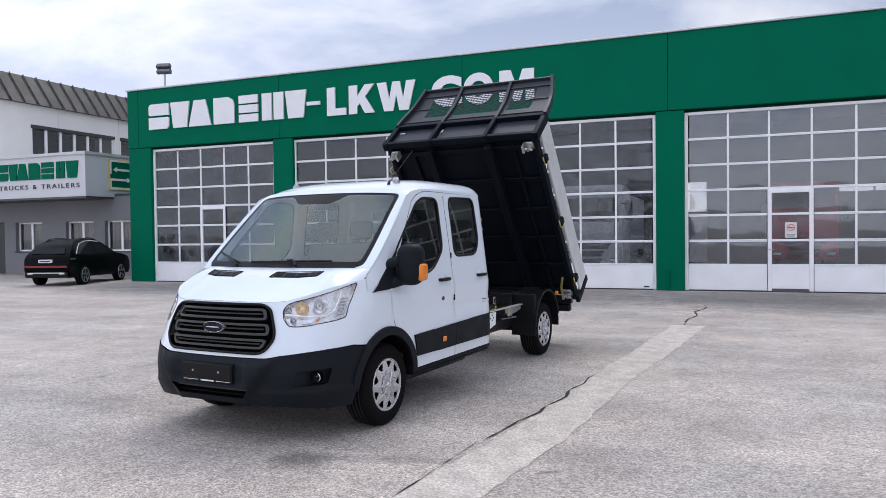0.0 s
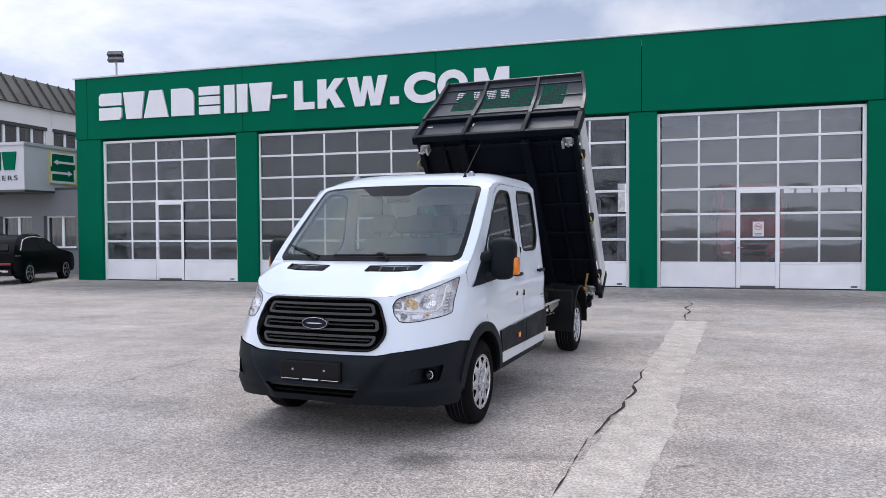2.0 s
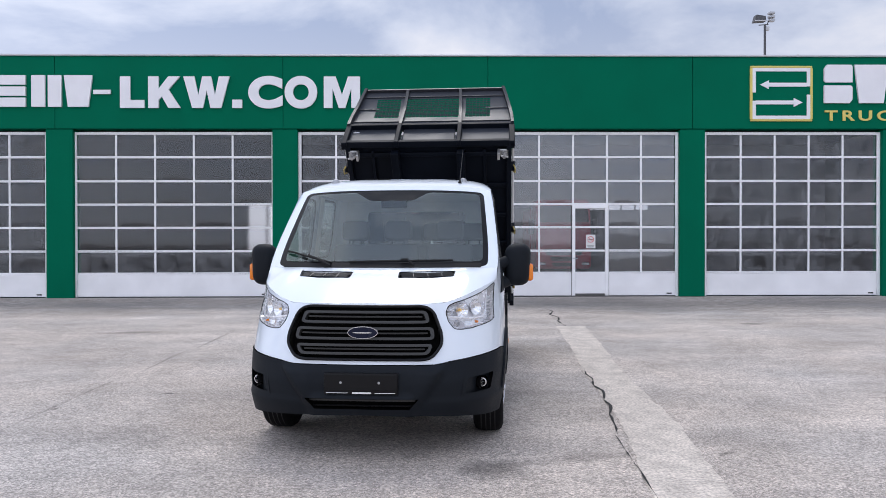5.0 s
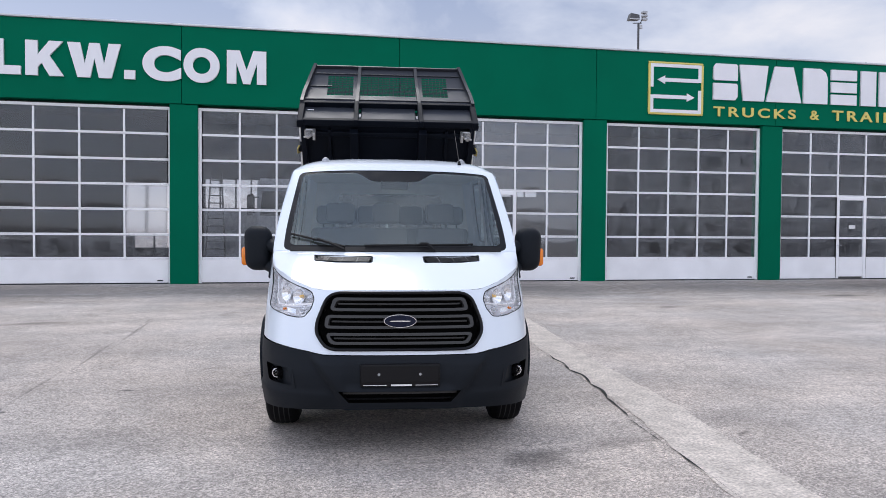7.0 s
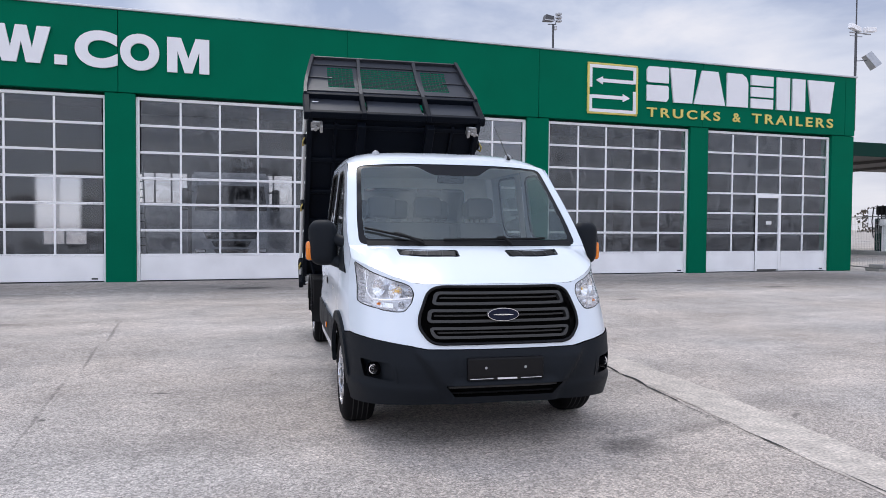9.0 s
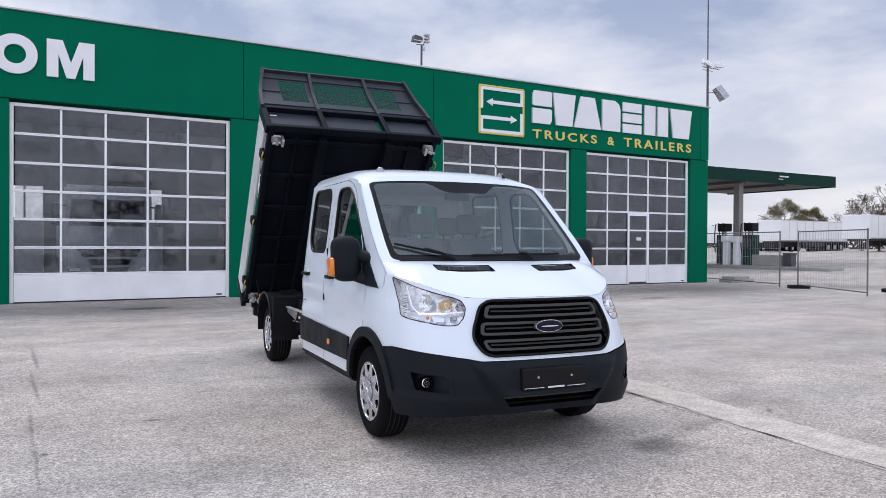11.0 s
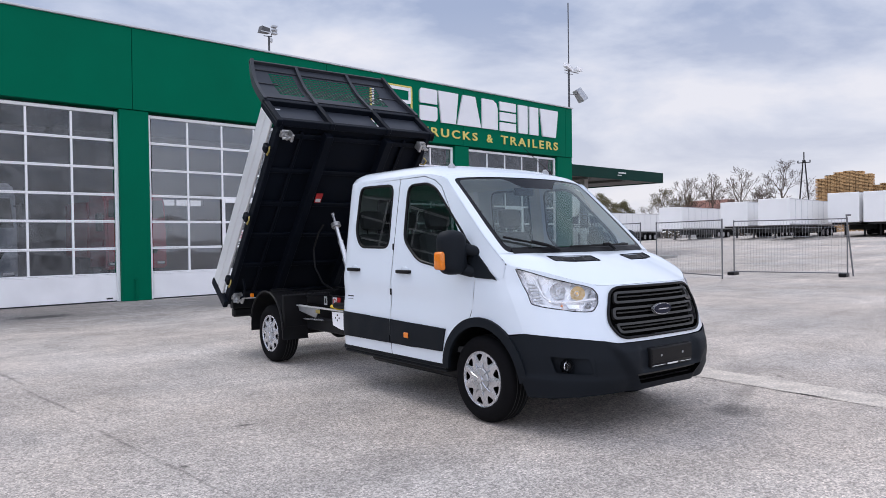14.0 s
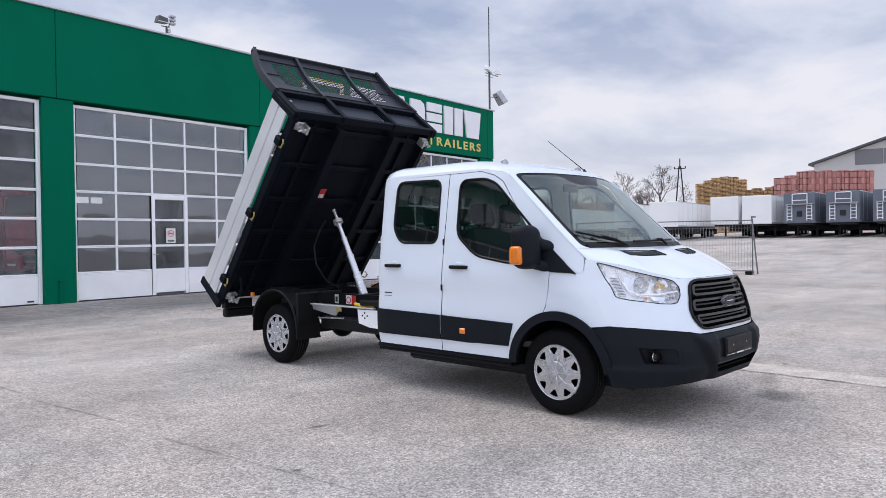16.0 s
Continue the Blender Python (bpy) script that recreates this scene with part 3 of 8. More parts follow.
def sectional_door(k, x0, x1):
    wicket = WICKET.get(k)
    label = "white-framed glazed sectional door with a small walk-through door" if wicket is not None else "white-framed glazed sectional door, closed"
    d = thing("sectional_door", label, "garage door", Matrix.Translation((0, DY, 0)), group="workshop doors")
    fw = 0.09 if k != 1 else 0.05        # width of the side frame
    cols = [x0 + fw + 0.01 + (x1 - x0 - 2 * fw - 0.02) * i / 5 for i in range(6)]
    y0, y1 = 0.0, 0.06
    bm = bmesh.new()
    bx(bm, x0, x0 + fw, y0 - 0.01, y1, 0.0, ZB[-1] + 0.06, 0.008)
    bx(bm, x1 - fw, x1, y0 - 0.01, y1, 0.0, ZB[-1] + 0.06, 0.008)
    bx(bm, x0 + fw + 0.002, x1 - fw - 0.002, y0 - 0.01, y1, ZB[-1] - 0.02, ZB[-1] + 0.06, 0.008)
    part("door_frame", bm, M_ALU_WHITE, d)
    wz = ZB[3]
    for i, z in enumerate(ZB[:-1]):
        spans = [(x0 + fw + 0.005, x1 - fw - 0.005)]
        if wicket is not None and z < wz - 0.1:
            spans = [(x0 + fw + 0.005, cols[wicket] - 0.045), (cols[wicket + 1] + 0.045, x1 - fw - 0.005)]
        for a, b in spans:
            bm = bmesh.new()
            bx(bm, a, b, y0, y1 - 0.005, z - 0.032, z - 0.002, 0.006)
            bx(bm, a, b, y0 + 0.004, y1 - 0.005, z + 0.002, z + 0.032, 0.006)
            part("rail", bm, M_ALU_WHITE, d)
    for i in range(6):
        zt = ZB[i + 1] - 0.034
        zb = ZB[i] + 0.034
        for c in range(1, 5):
            if wicket is not None and ZB[i] < wz - 0.1 and c in (wicket, wicket + 1):
                continue
            box_part("mullion", M_ALU_WHITE, d, cols[c] - 0.026, cols[c] + 0.026, y0 + 0.003, y1 - 0.008, zb, zt, 0.005)
    glazing = (M_PANE_DARK, M_FROST, M_PANE_DARK, M_PANE_PALE, M_PANE_DARK, M_PANE_DARK)[k]
    sheets = [pane_mesh((x1 - x0 - 2 * fw - 0.02) / 5 - 0.05, 0.62, glazing, j) for j in range(7)]
    clear = pane_mesh((x1 - x0 - 2 * fw - 0.02) / 5 - 0.05, 0.62, M_PANE_DARK, 3)
    for i in range(6):
        for c in range(5):
            if wicket is not None and c == wicket and ZB[i] < wz - 0.1:
                continue
            share("pane", clear if k == 1 and i == 0 else sheets[(5 * i + 3 * c + k) % 7], d, Matrix.Translation(((cols[c] + cols[c + 1]) / 2, 0.03, (ZB[i] + ZB[i + 1]) / 2)) @ pose(0, 0, 0, slack.uniform(-0.5, 0.5), 0, slack.uniform(-0.6, 0.6)))
    spans = [(x0 + fw + 0.005, x1 - fw - 0.005)]
    if wicket is not None:
        spans = [(x0 + fw + 0.005, cols[wicket] - 0.045), (cols[wicket + 1] + 0.045, x1 - fw - 0.005)]
    for a, b in spans:
        bm = bmesh.new()
        bx(bm, a, b, y0, y1 - 0.005, 0.03, ZB[0] - 0.034, 0.006)
        part("bottom_panel", bm, M_PANEL_WHITE, d, "white insulated bottom panel")
        box_part("bottom_seal", M_BLACKPLASTIC, d, a, b, y0 + 0.01, y1 - 0.01, 0.014, 0.03, 0.003, "black rubber seal")
    if wicket is not None:
        a, b = cols[wicket] - 0.04, cols[wicket + 1] + 0.04
        bm = bmesh.new()
        bx(bm, a, a + 0.10, y0 - 0.02, y1, 0.03, wz - 0.03, 0.006)
        bx(bm, b - 0.10, b, y0 - 0.02, y1, 0.03, wz - 0.03, 0.006)
        bx(bm, a + 0.102, b - 0.102, y0 - 0.02, y1, wz - 0.13, wz - 0.03, 0.006)
        for z in ZB[1:3]:
            bx(bm, a + 0.102, b - 0.102, y0 - 0.012, y1, z - 0.03, z + 0.03, 0.006)
        bx(bm, a + 0.102, b - 0.102, y0 - 0.012, y1, 0.09, ZB[0] + 0.03, 0.006)
        w = part("wicket_door", bm, M_ALU_WHITE, d, "narrow white-framed walk-through door")
        for g0, g1 in ((a - 0.014, a - 0.002), (b + 0.002, b + 0.014)):
            box_part("door_gap", M_BLACKPLASTIC, w, g0, g1, y0 - 0.008, y1 - 0.02, 0.04, wz - 0.04)
        me2 = pane_mesh(b - a - 0.20, 0.62, M_PANE_DARK, 2)
        for z0, z1 in zip(ZB[:3], ZB[1:4]):
            share("pane", me2, w, Matrix.Translation(((a + b) / 2, 0.028, (z0 + z1) / 2)))
        bm = bmesh.new()
        rod(bm, (a + 0.035, y0 - 0.02, 1.12), (a + 0.035, y0 - 0.07, 1.12), 0.012)
        rod(bm, (a + 0.03, y0 - 0.065, 1.12), (a + 0.16, y0 - 0.065, 1.12), 0.011)
        part("door_handle", bm, M_GALV, w, "grey lever handle")
    bm = bmesh.new()
    bx(bm, x1 - 0.35, x1 - 0.2, y0 - 0.004, y0, 0.07, 0.11)
    part("maker_plate", bm, M_INKDARK, d)
    return d


doors = [sectional_door(k, a, b) for k, (a, b) in enumerate(DOORS)]

# large raised sign: the name as plain shapes, the words after it as letters
SHAPES = {
    "double_bar": [[(0, .58), (.06, .54), (1, .54), (1, .95), (.95, 1), (.1, 1), (0, .9)], [(0, 0), (.9, 0), (1, .1), (1, .42), (.94, .46), (0, .46)]],
    "hanging_wedge": [[(0, 1), (1, 1), (.86, 0), (.14, 0)]],
    "standing_wedge": [[(.24, 1), (.76, 1), (1, 0), (0, 0)]],
    "round_slab": [[(0, 0), (0, 1), (.70, 1), (.92, .9), (1, .72), (1, 0)]],
    "triple_bar": [[(0, .70), (1, .70), (1, 1), (0, 1)], [(0, .35), (1, .35), (1, .64), (0, .64)], [(0, 0), (1, 0), (1, .29), (0, .29)]],
    "twin_bar": [[(0, 0), (0, 1), (.45, 1), (.45, 0)], [(.55, 0), (.55, 1), (1, 1), (1, 0)]],
    "low_bar": [[(0, 0), (1, 0), (1, 1), (0, 1)]],
}
# letters of the plain words, as outlines in a unit square
GLYPHS = {
    "L": [(0, 0), (0, 1), (.42, 1), (.42, .25), (1, .25), (1, 0)],
    "K": [(0, 0), (0, 1), (.32, 1), (.32, .60), (.62, 1), (.98, 1), (.63, .58), (1, 0), (.62, 0), (.42, .36), (.32, .24), (.32, 0)],
    "W": [(0, 1), (.24, 1), (.325, .40), (.41, 1), (.60, 1), (.685, .40), (.77, 1), (1, 1), (.82, 0), (.585, 0), (.505, .56), (.425, 0), (.19, 0)],
    "M": [(0, 0), (0, 1), (.33, 1), (.50, .42), (.67, 1), (1, 1), (1, 0), (.76, 0), (.76, .62), (.59, 0), (.41, 0), (.24, .62), (.24, 0)],
}


def shape_sign(sign, spans, z0, z1, y, mat, depth=0.06):
    """Plain raised shapes, one for each character of a name."""
    for kind, a, b in spans:
        bm = bmesh.new()
        for poly in SHAPES[kind]:
            prism(bm, [(a + (b - a) * px, z0 + (z1 - z0) * pz) for px, pz in poly], y - depth, y)
        part("sign_shape", bm, mat, sign)


NAME = ("double_bar", "hanging_wedge", "standing_wedge", "round_slab", "triple_bar", "twin_bar", "hanging_wedge")
SIGN_Y = FY - 0.034
big = thing("fascia_sign", "row of large white raised sign characters on green cladding", "sign")
shape_sign(big, [(k, a, b) for k, (a, b) in zip(NAME, ((-19.96, -19.04), (-18.96, -18.12), (-18.14, -17.17), (-17.05, -16.18), (-15.98, -15.20), (-15.03, -14.17), (-14.10, -13.28)))], 5.53, 6.44, SIGN_Y, M_LETTER)
shape_sign(big, [("low_bar", -13.26, -12.76)], 5.90, 6.02, SIGN_Y, M_LETTER)
for glyph, a, b in (("L", -12.49, -11.79), ("K", -11.68, -10.75), ("W", -10.67, -9.34), ("M", -6.62, -5.57)):
    bm = bmesh.new()
    prism(bm, [(a + (b - a) * px, 5.50 + 0.91 * pz) for px, pz in GLYPHS[glyph]], SIGN_Y - 0.06, SIGN_Y)
    part("letter", bm, M_LETTER, big)
for glyph, a, b in (("C", -8.80, -7.81), ("O", -7.75, -6.81)):
    lettering("letter", glyph, M_LETTER, big, a, b, 5.485, 6.425, SIGN_Y, 0.06, bold=0.06)
shape_sign(big, [("low_bar", -9.26, -8.98)], 5.50, 5.74, SIGN_Y, M_LETTER)
name_sign = thing("fascia_sign", "large white raised sign characters on green cladding", "sign")
shape_sign(name_sign, [(k, a, b) for k, (a, b) in zip(NAME, ((7.97, 8.80), (8.86, 9.86), (9.80, 11.05), (11.12, 11.99), (12.12, 13.06), (13.22, 14.46), (14.58, 15.77)))], 5.65, 6.77, SIGN_Y, M_LETTER)
sub = thing("sign_line", "yellow line of words below the white sign", "sign")
word("TRUCKS", M_YELLOW, sub, 8.0, 10.88, 5.14, 5.44, SIGN_Y, 0.03, 0.02, 1.35)
lettering("ampersand", "&", M_YELLOW, sub, 11.40, 11.73, 5.14, 5.44, SIGN_Y, 0.03, bold=0.02)
word("TRAILERS", M_YELLOW, sub, 12.2, 15.78, 5.14, 5.47, SIGN_Y, 0.03, 0.02, 1.35)


def logo(m, w, h, frame_mat, inner_mat, bar_mat):
    """A rounded square frame with two opposed arrow bars."""
    s = thing("logo_sign", "square sign with a yellow frame and two white arrows", "sign", m)
    bm = bmesh.new()
    t = 0.035 * w
    bx(bm, -w / 2, w / 2, -0.05, 0, h / 2 - t, h / 2, 0.02)
    bx(bm, -w / 2, w / 2, -0.05, 0, -h / 2, -h / 2 + t, 0.02)
    bx(bm, -w / 2, -w / 2 + t, -0.05, 0, -h / 2 + t, h / 2 - t)
    bx(bm, w / 2 - t, w / 2, -0.05, 0, -h / 2 + t, h / 2 - t)
    part("sign_frame", bm, frame_mat, s, "yellow square frame")
    if inner_mat:
        box_part("sign_field", inner_mat, s, -w / 2 + t, w / 2 - t, -0.02, 0, -h / 2 + t, h / 2 - t)
    for sgn in (1, -1):
        bm = bmesh.new()
        zc = sgn * 0.16 * h
        bx(bm, *((-0.22 * w, 0.41 * w) if sgn > 0 else (-0.41 * w, 0.22 * w)), -0.045, -0.021, zc - 0.035 * h, zc + 0.035 * h)
        tip = -sgn * 0.34 * w
        base = -sgn * 0.20 * w
        prism(bm, [(tip, zc), (base, zc + 0.08 * h), (base, zc - 0.08 * h)], -0.047, -0.0205)
        part("arrow_bar", bm, bar_mat, s, "white arrow")
    q, e = t, t + 0.055 * w
    bm = bmesh.new()
    for x0, x1, z0, z1 in ((-w / 2 + q, w / 2 - q, h / 2 - e, h / 2 - q), (-w / 2 + q, w / 2 - q, -h / 2 + q, -h / 2 + e), (-w / 2 + q, -w / 2 + e, 0.02 * h, h / 2 - e), (-w / 2 + q, -w / 2 + e, -h / 2 + e, -0.13 * h), (w / 2 - e, w / 2 - q, 0.13 * h, h / 2 - e), (w / 2 - e, w / 2 - q, -h / 2 + e, -0.02 * h)):
        bx(bm, x0, x1, -0.045, -0.021, z0, z1)
    part("inner_frame", bm, bar_mat, s, "white inner frame")
    return s


logo(Matrix.Translation((6.715, SIGN_Y, 5.93)), 1.83, 1.62, M_YELLOW, M_GREEN, M_LETTER)


# ---- the tipper truck ----
from mathutils.geometry import delaunay_2d_cdt

M_PAINT = material("white vehicle paint", (0.75, 0.812, 0.885), 0.2, var=0.015, scale=1.5, fine=0.0, coat=0.6, rvar=0.03)
M_TRIM = material("dark grey grained plastic", (0.0092, 0.0118, 0.0158), 0.55, var=0.12, scale=4, fine=0.1, fine_scale=300, bump=0.08, bump_scale=400, spec=0.13)
M_GRILLE = material("satin dark grey grille", (0.036, 0.036, 0.036), 0.42, var=0.08, scale=5, spec=0.4)
# Black that stands for the shade inside openings, painted on the sheets behind them.
M_UNLIT = material("unlit recess black", (0.003, 0.003, 0.003), 0.9, var=0.1, spec=0.05)
M_GLOSSBLACK = material("gloss black plastic", (0.006, 0.006, 0.007), 0.2, var=0.1, scale=5, spec=0.2)
M_RUBBER = material("tyre rubber", (0.006, 0.006, 0.007), 0.75, spec=0.08, var=0.2, scale=8, fine=0.15, fine_scale=120, bump=0.15, bump_scale=150)
M_COVER = material("silver wheel cover", (0.62, 0.63, 0.66), 0.24, metal=0.8, var=0.08, scale=6, rvar=0.06)
M_COVERDARK = material("dull silver disc", (0.44, 0.445, 0.46), 0.35, metal=0.6, var=0.12, scale=8)
M_CHROME = material("chrome reflector", (0.86, 0.87, 0.89), 0.12, metal=0.85, var=0.04, scale=6, rvar=0.05)
M_LAMPWHITE = material("bright lamp lining", (0.86, 0.86, 0.88), 0.25, metal=0.6, bump=0.12, bump_scale=40, var=0.10, scale=14)
M_AMBER = material("amber lens", (0.80, 0.21, 0.008), 0.15, var=0.08, scale=20, coat=0.5)
# The bulb's warm glow is put into its colour; it emits nothing.
M_WARMBULB = material("bulb glass in glow colour", (0.95, 0.62, 0.22), 0.2, var=0.05)
M_WIND = glass("windscreen glass", (0.95, 0.985, 0.97), 0.01, ior=2.05, gloss=(0.92, 1.0, 0.97))
M_SIDEGLASS = glass("tinted side glass", (0.29, 0.345, 0.33), 0.01)
M_LENS = glass("clear lamp lens", (0.98, 0.98, 0.98), 0.02, ior=1.4)
M_CLOTH = material("dark grey seat cloth", (0.085, 0.088, 0.092), 0.9, var=0.15, scale=12, fine=0.15, fine_scale=250)
M_CABIN = material("grey cabin trim", (0.66, 0.67, 0.67), 0.75, var=0.1, scale=6)
M_HEADLINER = material("pale headliner", (0.75, 0.75, 0.74), 0.9, var=0.06, scale=6)
M_CHASSIS = material("black chassis paint", (0.007, 0.0075, 0.009), 0.45, spec=0.2, var=0.2, scale=4, fine=0.1)
# M_BED is darkened beyond its paint for the shade under the raised bed.
M_BED = material("anthracite bed paint, shade-darkened", (0.0044, 0.0064, 0.0112), 0.5, spec=0.09, var=0.2, scale=2.5, fine=0.1, fine_scale=40, bump=0.03, bump_scale=30)
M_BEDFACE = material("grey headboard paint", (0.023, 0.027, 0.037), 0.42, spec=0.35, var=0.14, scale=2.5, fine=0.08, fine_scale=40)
M_BEDRIB = material("grey worn rib paint", (0.022, 0.024, 0.030), 0.4, var=0.15, scale=4, spec=0.4)
M_BOARD = material("anodised aluminium board", (0.74, 0.75, 0.76), 0.38, metal=0.30, var=0.07, scale=2, fine=0.05, fine_scale=90)
M_ZINC = material("yellow zinc fitting", (0.42, 0.33, 0.10), 0.4, metal=0.6, var=0.2, scale=20)
M_CAST = material("bright cast bracket", (0.50, 0.50, 0.50), 0.38, metal=0.75, var=0.3, scale=14)
M_CAST_RAIL = material("brushed bare metal", (0.62, 0.62, 0.61), 0.4, metal=0.4, var=0.2, scale=12)
M_YELLOWPAINT = material("yellow paint", (0.75, 0.52, 0.03), 0.45, var=0.1, scale=10)
M_REDSTICK = material("red sticker", (0.55, 0.03, 0.03), 0.5, var=0.05)
M_STICK = material("white sticker", (0.75, 0.75, 0.75), 0.5, var=0.04)
M_BADGE = material("dark blue enamel", (0.003, 0.006, 0.022), 0.25, var=0.05, spec=0.25)
M_STEELBRIGHT = material("bright ram steel", (0.66, 0.67, 0.69), 0.22, metal=0.7, var=0.06, scale=10)
M_RUST = material("scuffed primer edge", (0.34, 0.20, 0.17), 0.6, var=0.25, scale=7)

NOSE = 0.2
WIDTHS = [(.28, .98), (.45, 1.0), (.6, 1.008), (1.0, 1.003), (1.2, .985), (1.5, .950), (1.97, .892), (2.06, .875)]
REACH = [(.22, 1.13), (.36, 1.205), (.46, 1.243), (.56, 1.250), (.66, 1.232), (.8, 1.208), (.95, 1.182), (1.05, 1.156), (1.12, 1.132), (2.1, 1.132)]

BLUNT = [(.45, 3.6), (.72, 3.5), (.85, 3.2), (1.0, 2.85), (1.1, 2.62), (1.3, 2.5)]     # how square the nose is in plan


def along(z, table):
    if z <= table[0][0]:
        return table[0][1]
    for (a, b), (c, d) in zip(table, table[1:]):
        if z <= c:
            return b + (d - b) * (z - a) / (c - a)
    return table[-1][1]


def hull_xy(u, z):
    """The cab's plan at height z: u = 0 is the middle of the nose, 1 where the side runs straight, then metres."""
    s, a, w, d, n = (1 if u >= 0 else -1), abs(u), along(z, WIDTHS), along(z, REACH), along(z, BLUNT)
    if a < 1:
        k = math.sin(a * math.pi / 2) ** 0.8
        return s * w * k, NOSE - d * max(0.0, 1 - k ** n) ** (1 / n)
    y = NOSE + a - 1
    w += min(1.0, (a - 1) / 0.6) * (0.007 * math.exp(-((z - 1.10) / 0.05) ** 2) - 0.013 * math.exp(-((z - 0.92) / 0.075) ** 2))     # pressed swage along the doors
    k = max(0.0, min(1.0, (y - 2.09) / 0.1))
    return s * (w - 0.1 * (1 - math.sqrt(1 - k * k))), y


def hull(u, z, off=0.0):
    x, y = hull_xy(u, z)
    if off:
        e = 0.004
        x0, y0 = hull_xy(u - e, z)
        x1, y1 = hull_xy(u + e, z)
        n = Vector((y1 - y0, x0 - x1)).normalized()
        x, y = x + n.x * off, y + n.y * off
    return Vector((x, y, z))


def hu(y, z):
    """The u of the place y along the flank."""
    if y >= NOSE:
        return 1 + y - NOSE
    n = along(z, BLUNT)
    k = max(0.0, 1 - min(1.0, (NOSE - y) / along(z, REACH)) ** n) ** (1 / n)
    return math.asin(k ** 1.25) / (math.pi / 2)


def flank(poly):
    return [(hu(y, z), z) for y, z in poly]


def inside_poly(p, poly):
    x, y = p
    c = False
    j = len(poly) - 1
    for i in range(len(poly)):
        xi, yi = poly[i]
        xj, yj = poly[j]
        if (yi > y) != (yj > y) and x < (xj - xi) * (y - yi) / (yj - yi) + xi:
            c = not c
        j = i
    return c


def rounded(poly, r, n=4):
    """The outline with its corners rounded by about r."""
    out = []
    m = len(poly)
    for i in range(m):
        a, b, c = Vector(poly[i - 1]), Vector(poly[i]), Vector(poly[(i + 1) % m])
        da, dc = (a - b), (c - b)
        k = min(r, 0.45 * da.length, 0.45 * dc.length)
        p, q = b + da.normalized() * k, b + dc.normalized() * k
        for t in range(n + 1):
            t /= n
            v = p * (1 - t) ** 2 + b * 2 * t * (1 - t) + q * t * t
            out.append((v.x, v.y))
    return out


def sheet(outline, fn, holes=(), step=0.06, thick=0.0):
    """A curved sheet: an outline with holes in two coordinates, bent by fn into space."""
    pts, edges = [], []
    loops = []
    for loop in (outline, *holes):
        dense = []
        for a, b in zip(loop, list(loop[1:]) + [loop[0]]):
            n = max(1, int(math.hypot(b[0] - a[0], b[1] - a[1]) / step + 0.5))
            dense += [(a[0] + (b[0] - a[0]) * k / n, a[1] + (b[1] - a[1]) * k / n) for k in range(n)]
        i0 = len(pts)
        pts += dense
        edges += [(i0 + k, i0 + (k + 1) % len(dense)) for k in range(len(dense))]
        loops.append(dense)
    rim = np.array(pts)
    lo, hi = rim.min(0), rim.max(0)
    for i in range(1, int((hi[0] - lo[0]) / step) + 1):
        for j in range(1, int((hi[1] - lo[1]) / step) + 1):
            p = (lo[0] + i * step, lo[1] + j * step)
            if inside_poly(p, outline) and not any(inside_poly(p, h) for h in holes):
                if ((rim - p) ** 2).sum(1).min() > (0.5 * step) ** 2:
                    pts.append(p)
    v, e, f, *_ = delaunay_2d_cdt([Vector(p) for p in pts], edges, [], 0, 1e-6)
    b = bmesh.new()
    vs = [b.verts.new(fn(p.x, p.y)) for p in v]
    for tri in f:
        c = (sum(v[k].x for k in tri) / len(tri), sum(v[k].y for k in tri) / len(tri))
        if inside_poly(c, outline) and not any(inside_poly(c, h) for h in holes):
            b.faces.new([vs[k] for k in tri])
    loose = [x for x in b.verts if not x.link_faces]
    bmesh.ops.delete(b, geom=loose, context="VERTS")
    bmesh.ops.recalc_face_normals(b, faces=b.faces)
    if sum(q.normal.dot(q.calc_center_median() - Vector((0, 0.8, 1.0))) for q in b.faces) < 0:
        bmesh.ops.reverse_faces(b, faces=b.faces)
    if thick:
        bmesh.ops.solidify(b, geom=list(b.faces), thickness=thick)
        bmesh.ops.recalc_face_normals(b, faces=b.faces)
    return b


truck = thing("tipper_truck", "white double-cab tipper truck with its dark bed raised", "truck", pose(-3.845, 5.839, 0.016, 0, 0, -5.5))


def tp(name, bm, mat, parent=truck, label="", angle=0.55):
    return part(name, bm, mat, parent, label, smooth=True, angle=angle)


# flank outlines (y back from the front axle, z up)
PILLAR_DY = 1.10
SCREEN_Z = 1.345


def screen_edge(z):
    return -0.24 + (z - 1.27) * PILLAR_DY


def edge_z(y):
    """The height of the roof's outer edge."""
    return along(y, [(0.563, 2.0), (0.61, 2.013), (0.66, 2.025), (0.80, 2.05), (1.0, 2.06), (2.0, 2.06), (2.10, 2.05), (2.19, 2.036)])


ARCH_C, ARCH_R = (-0.02, 0.35), 0.475


def arch(a0, a1, r=ARCH_R, n=14):
    return [(ARCH_C[0] - r * math.cos(radians(a0 + (a1 - a0) * k / n)), ARCH_C[1] + r * math.sin(radians(a0 + (a1 - a0) * k / n))) for k in range(n + 1)]


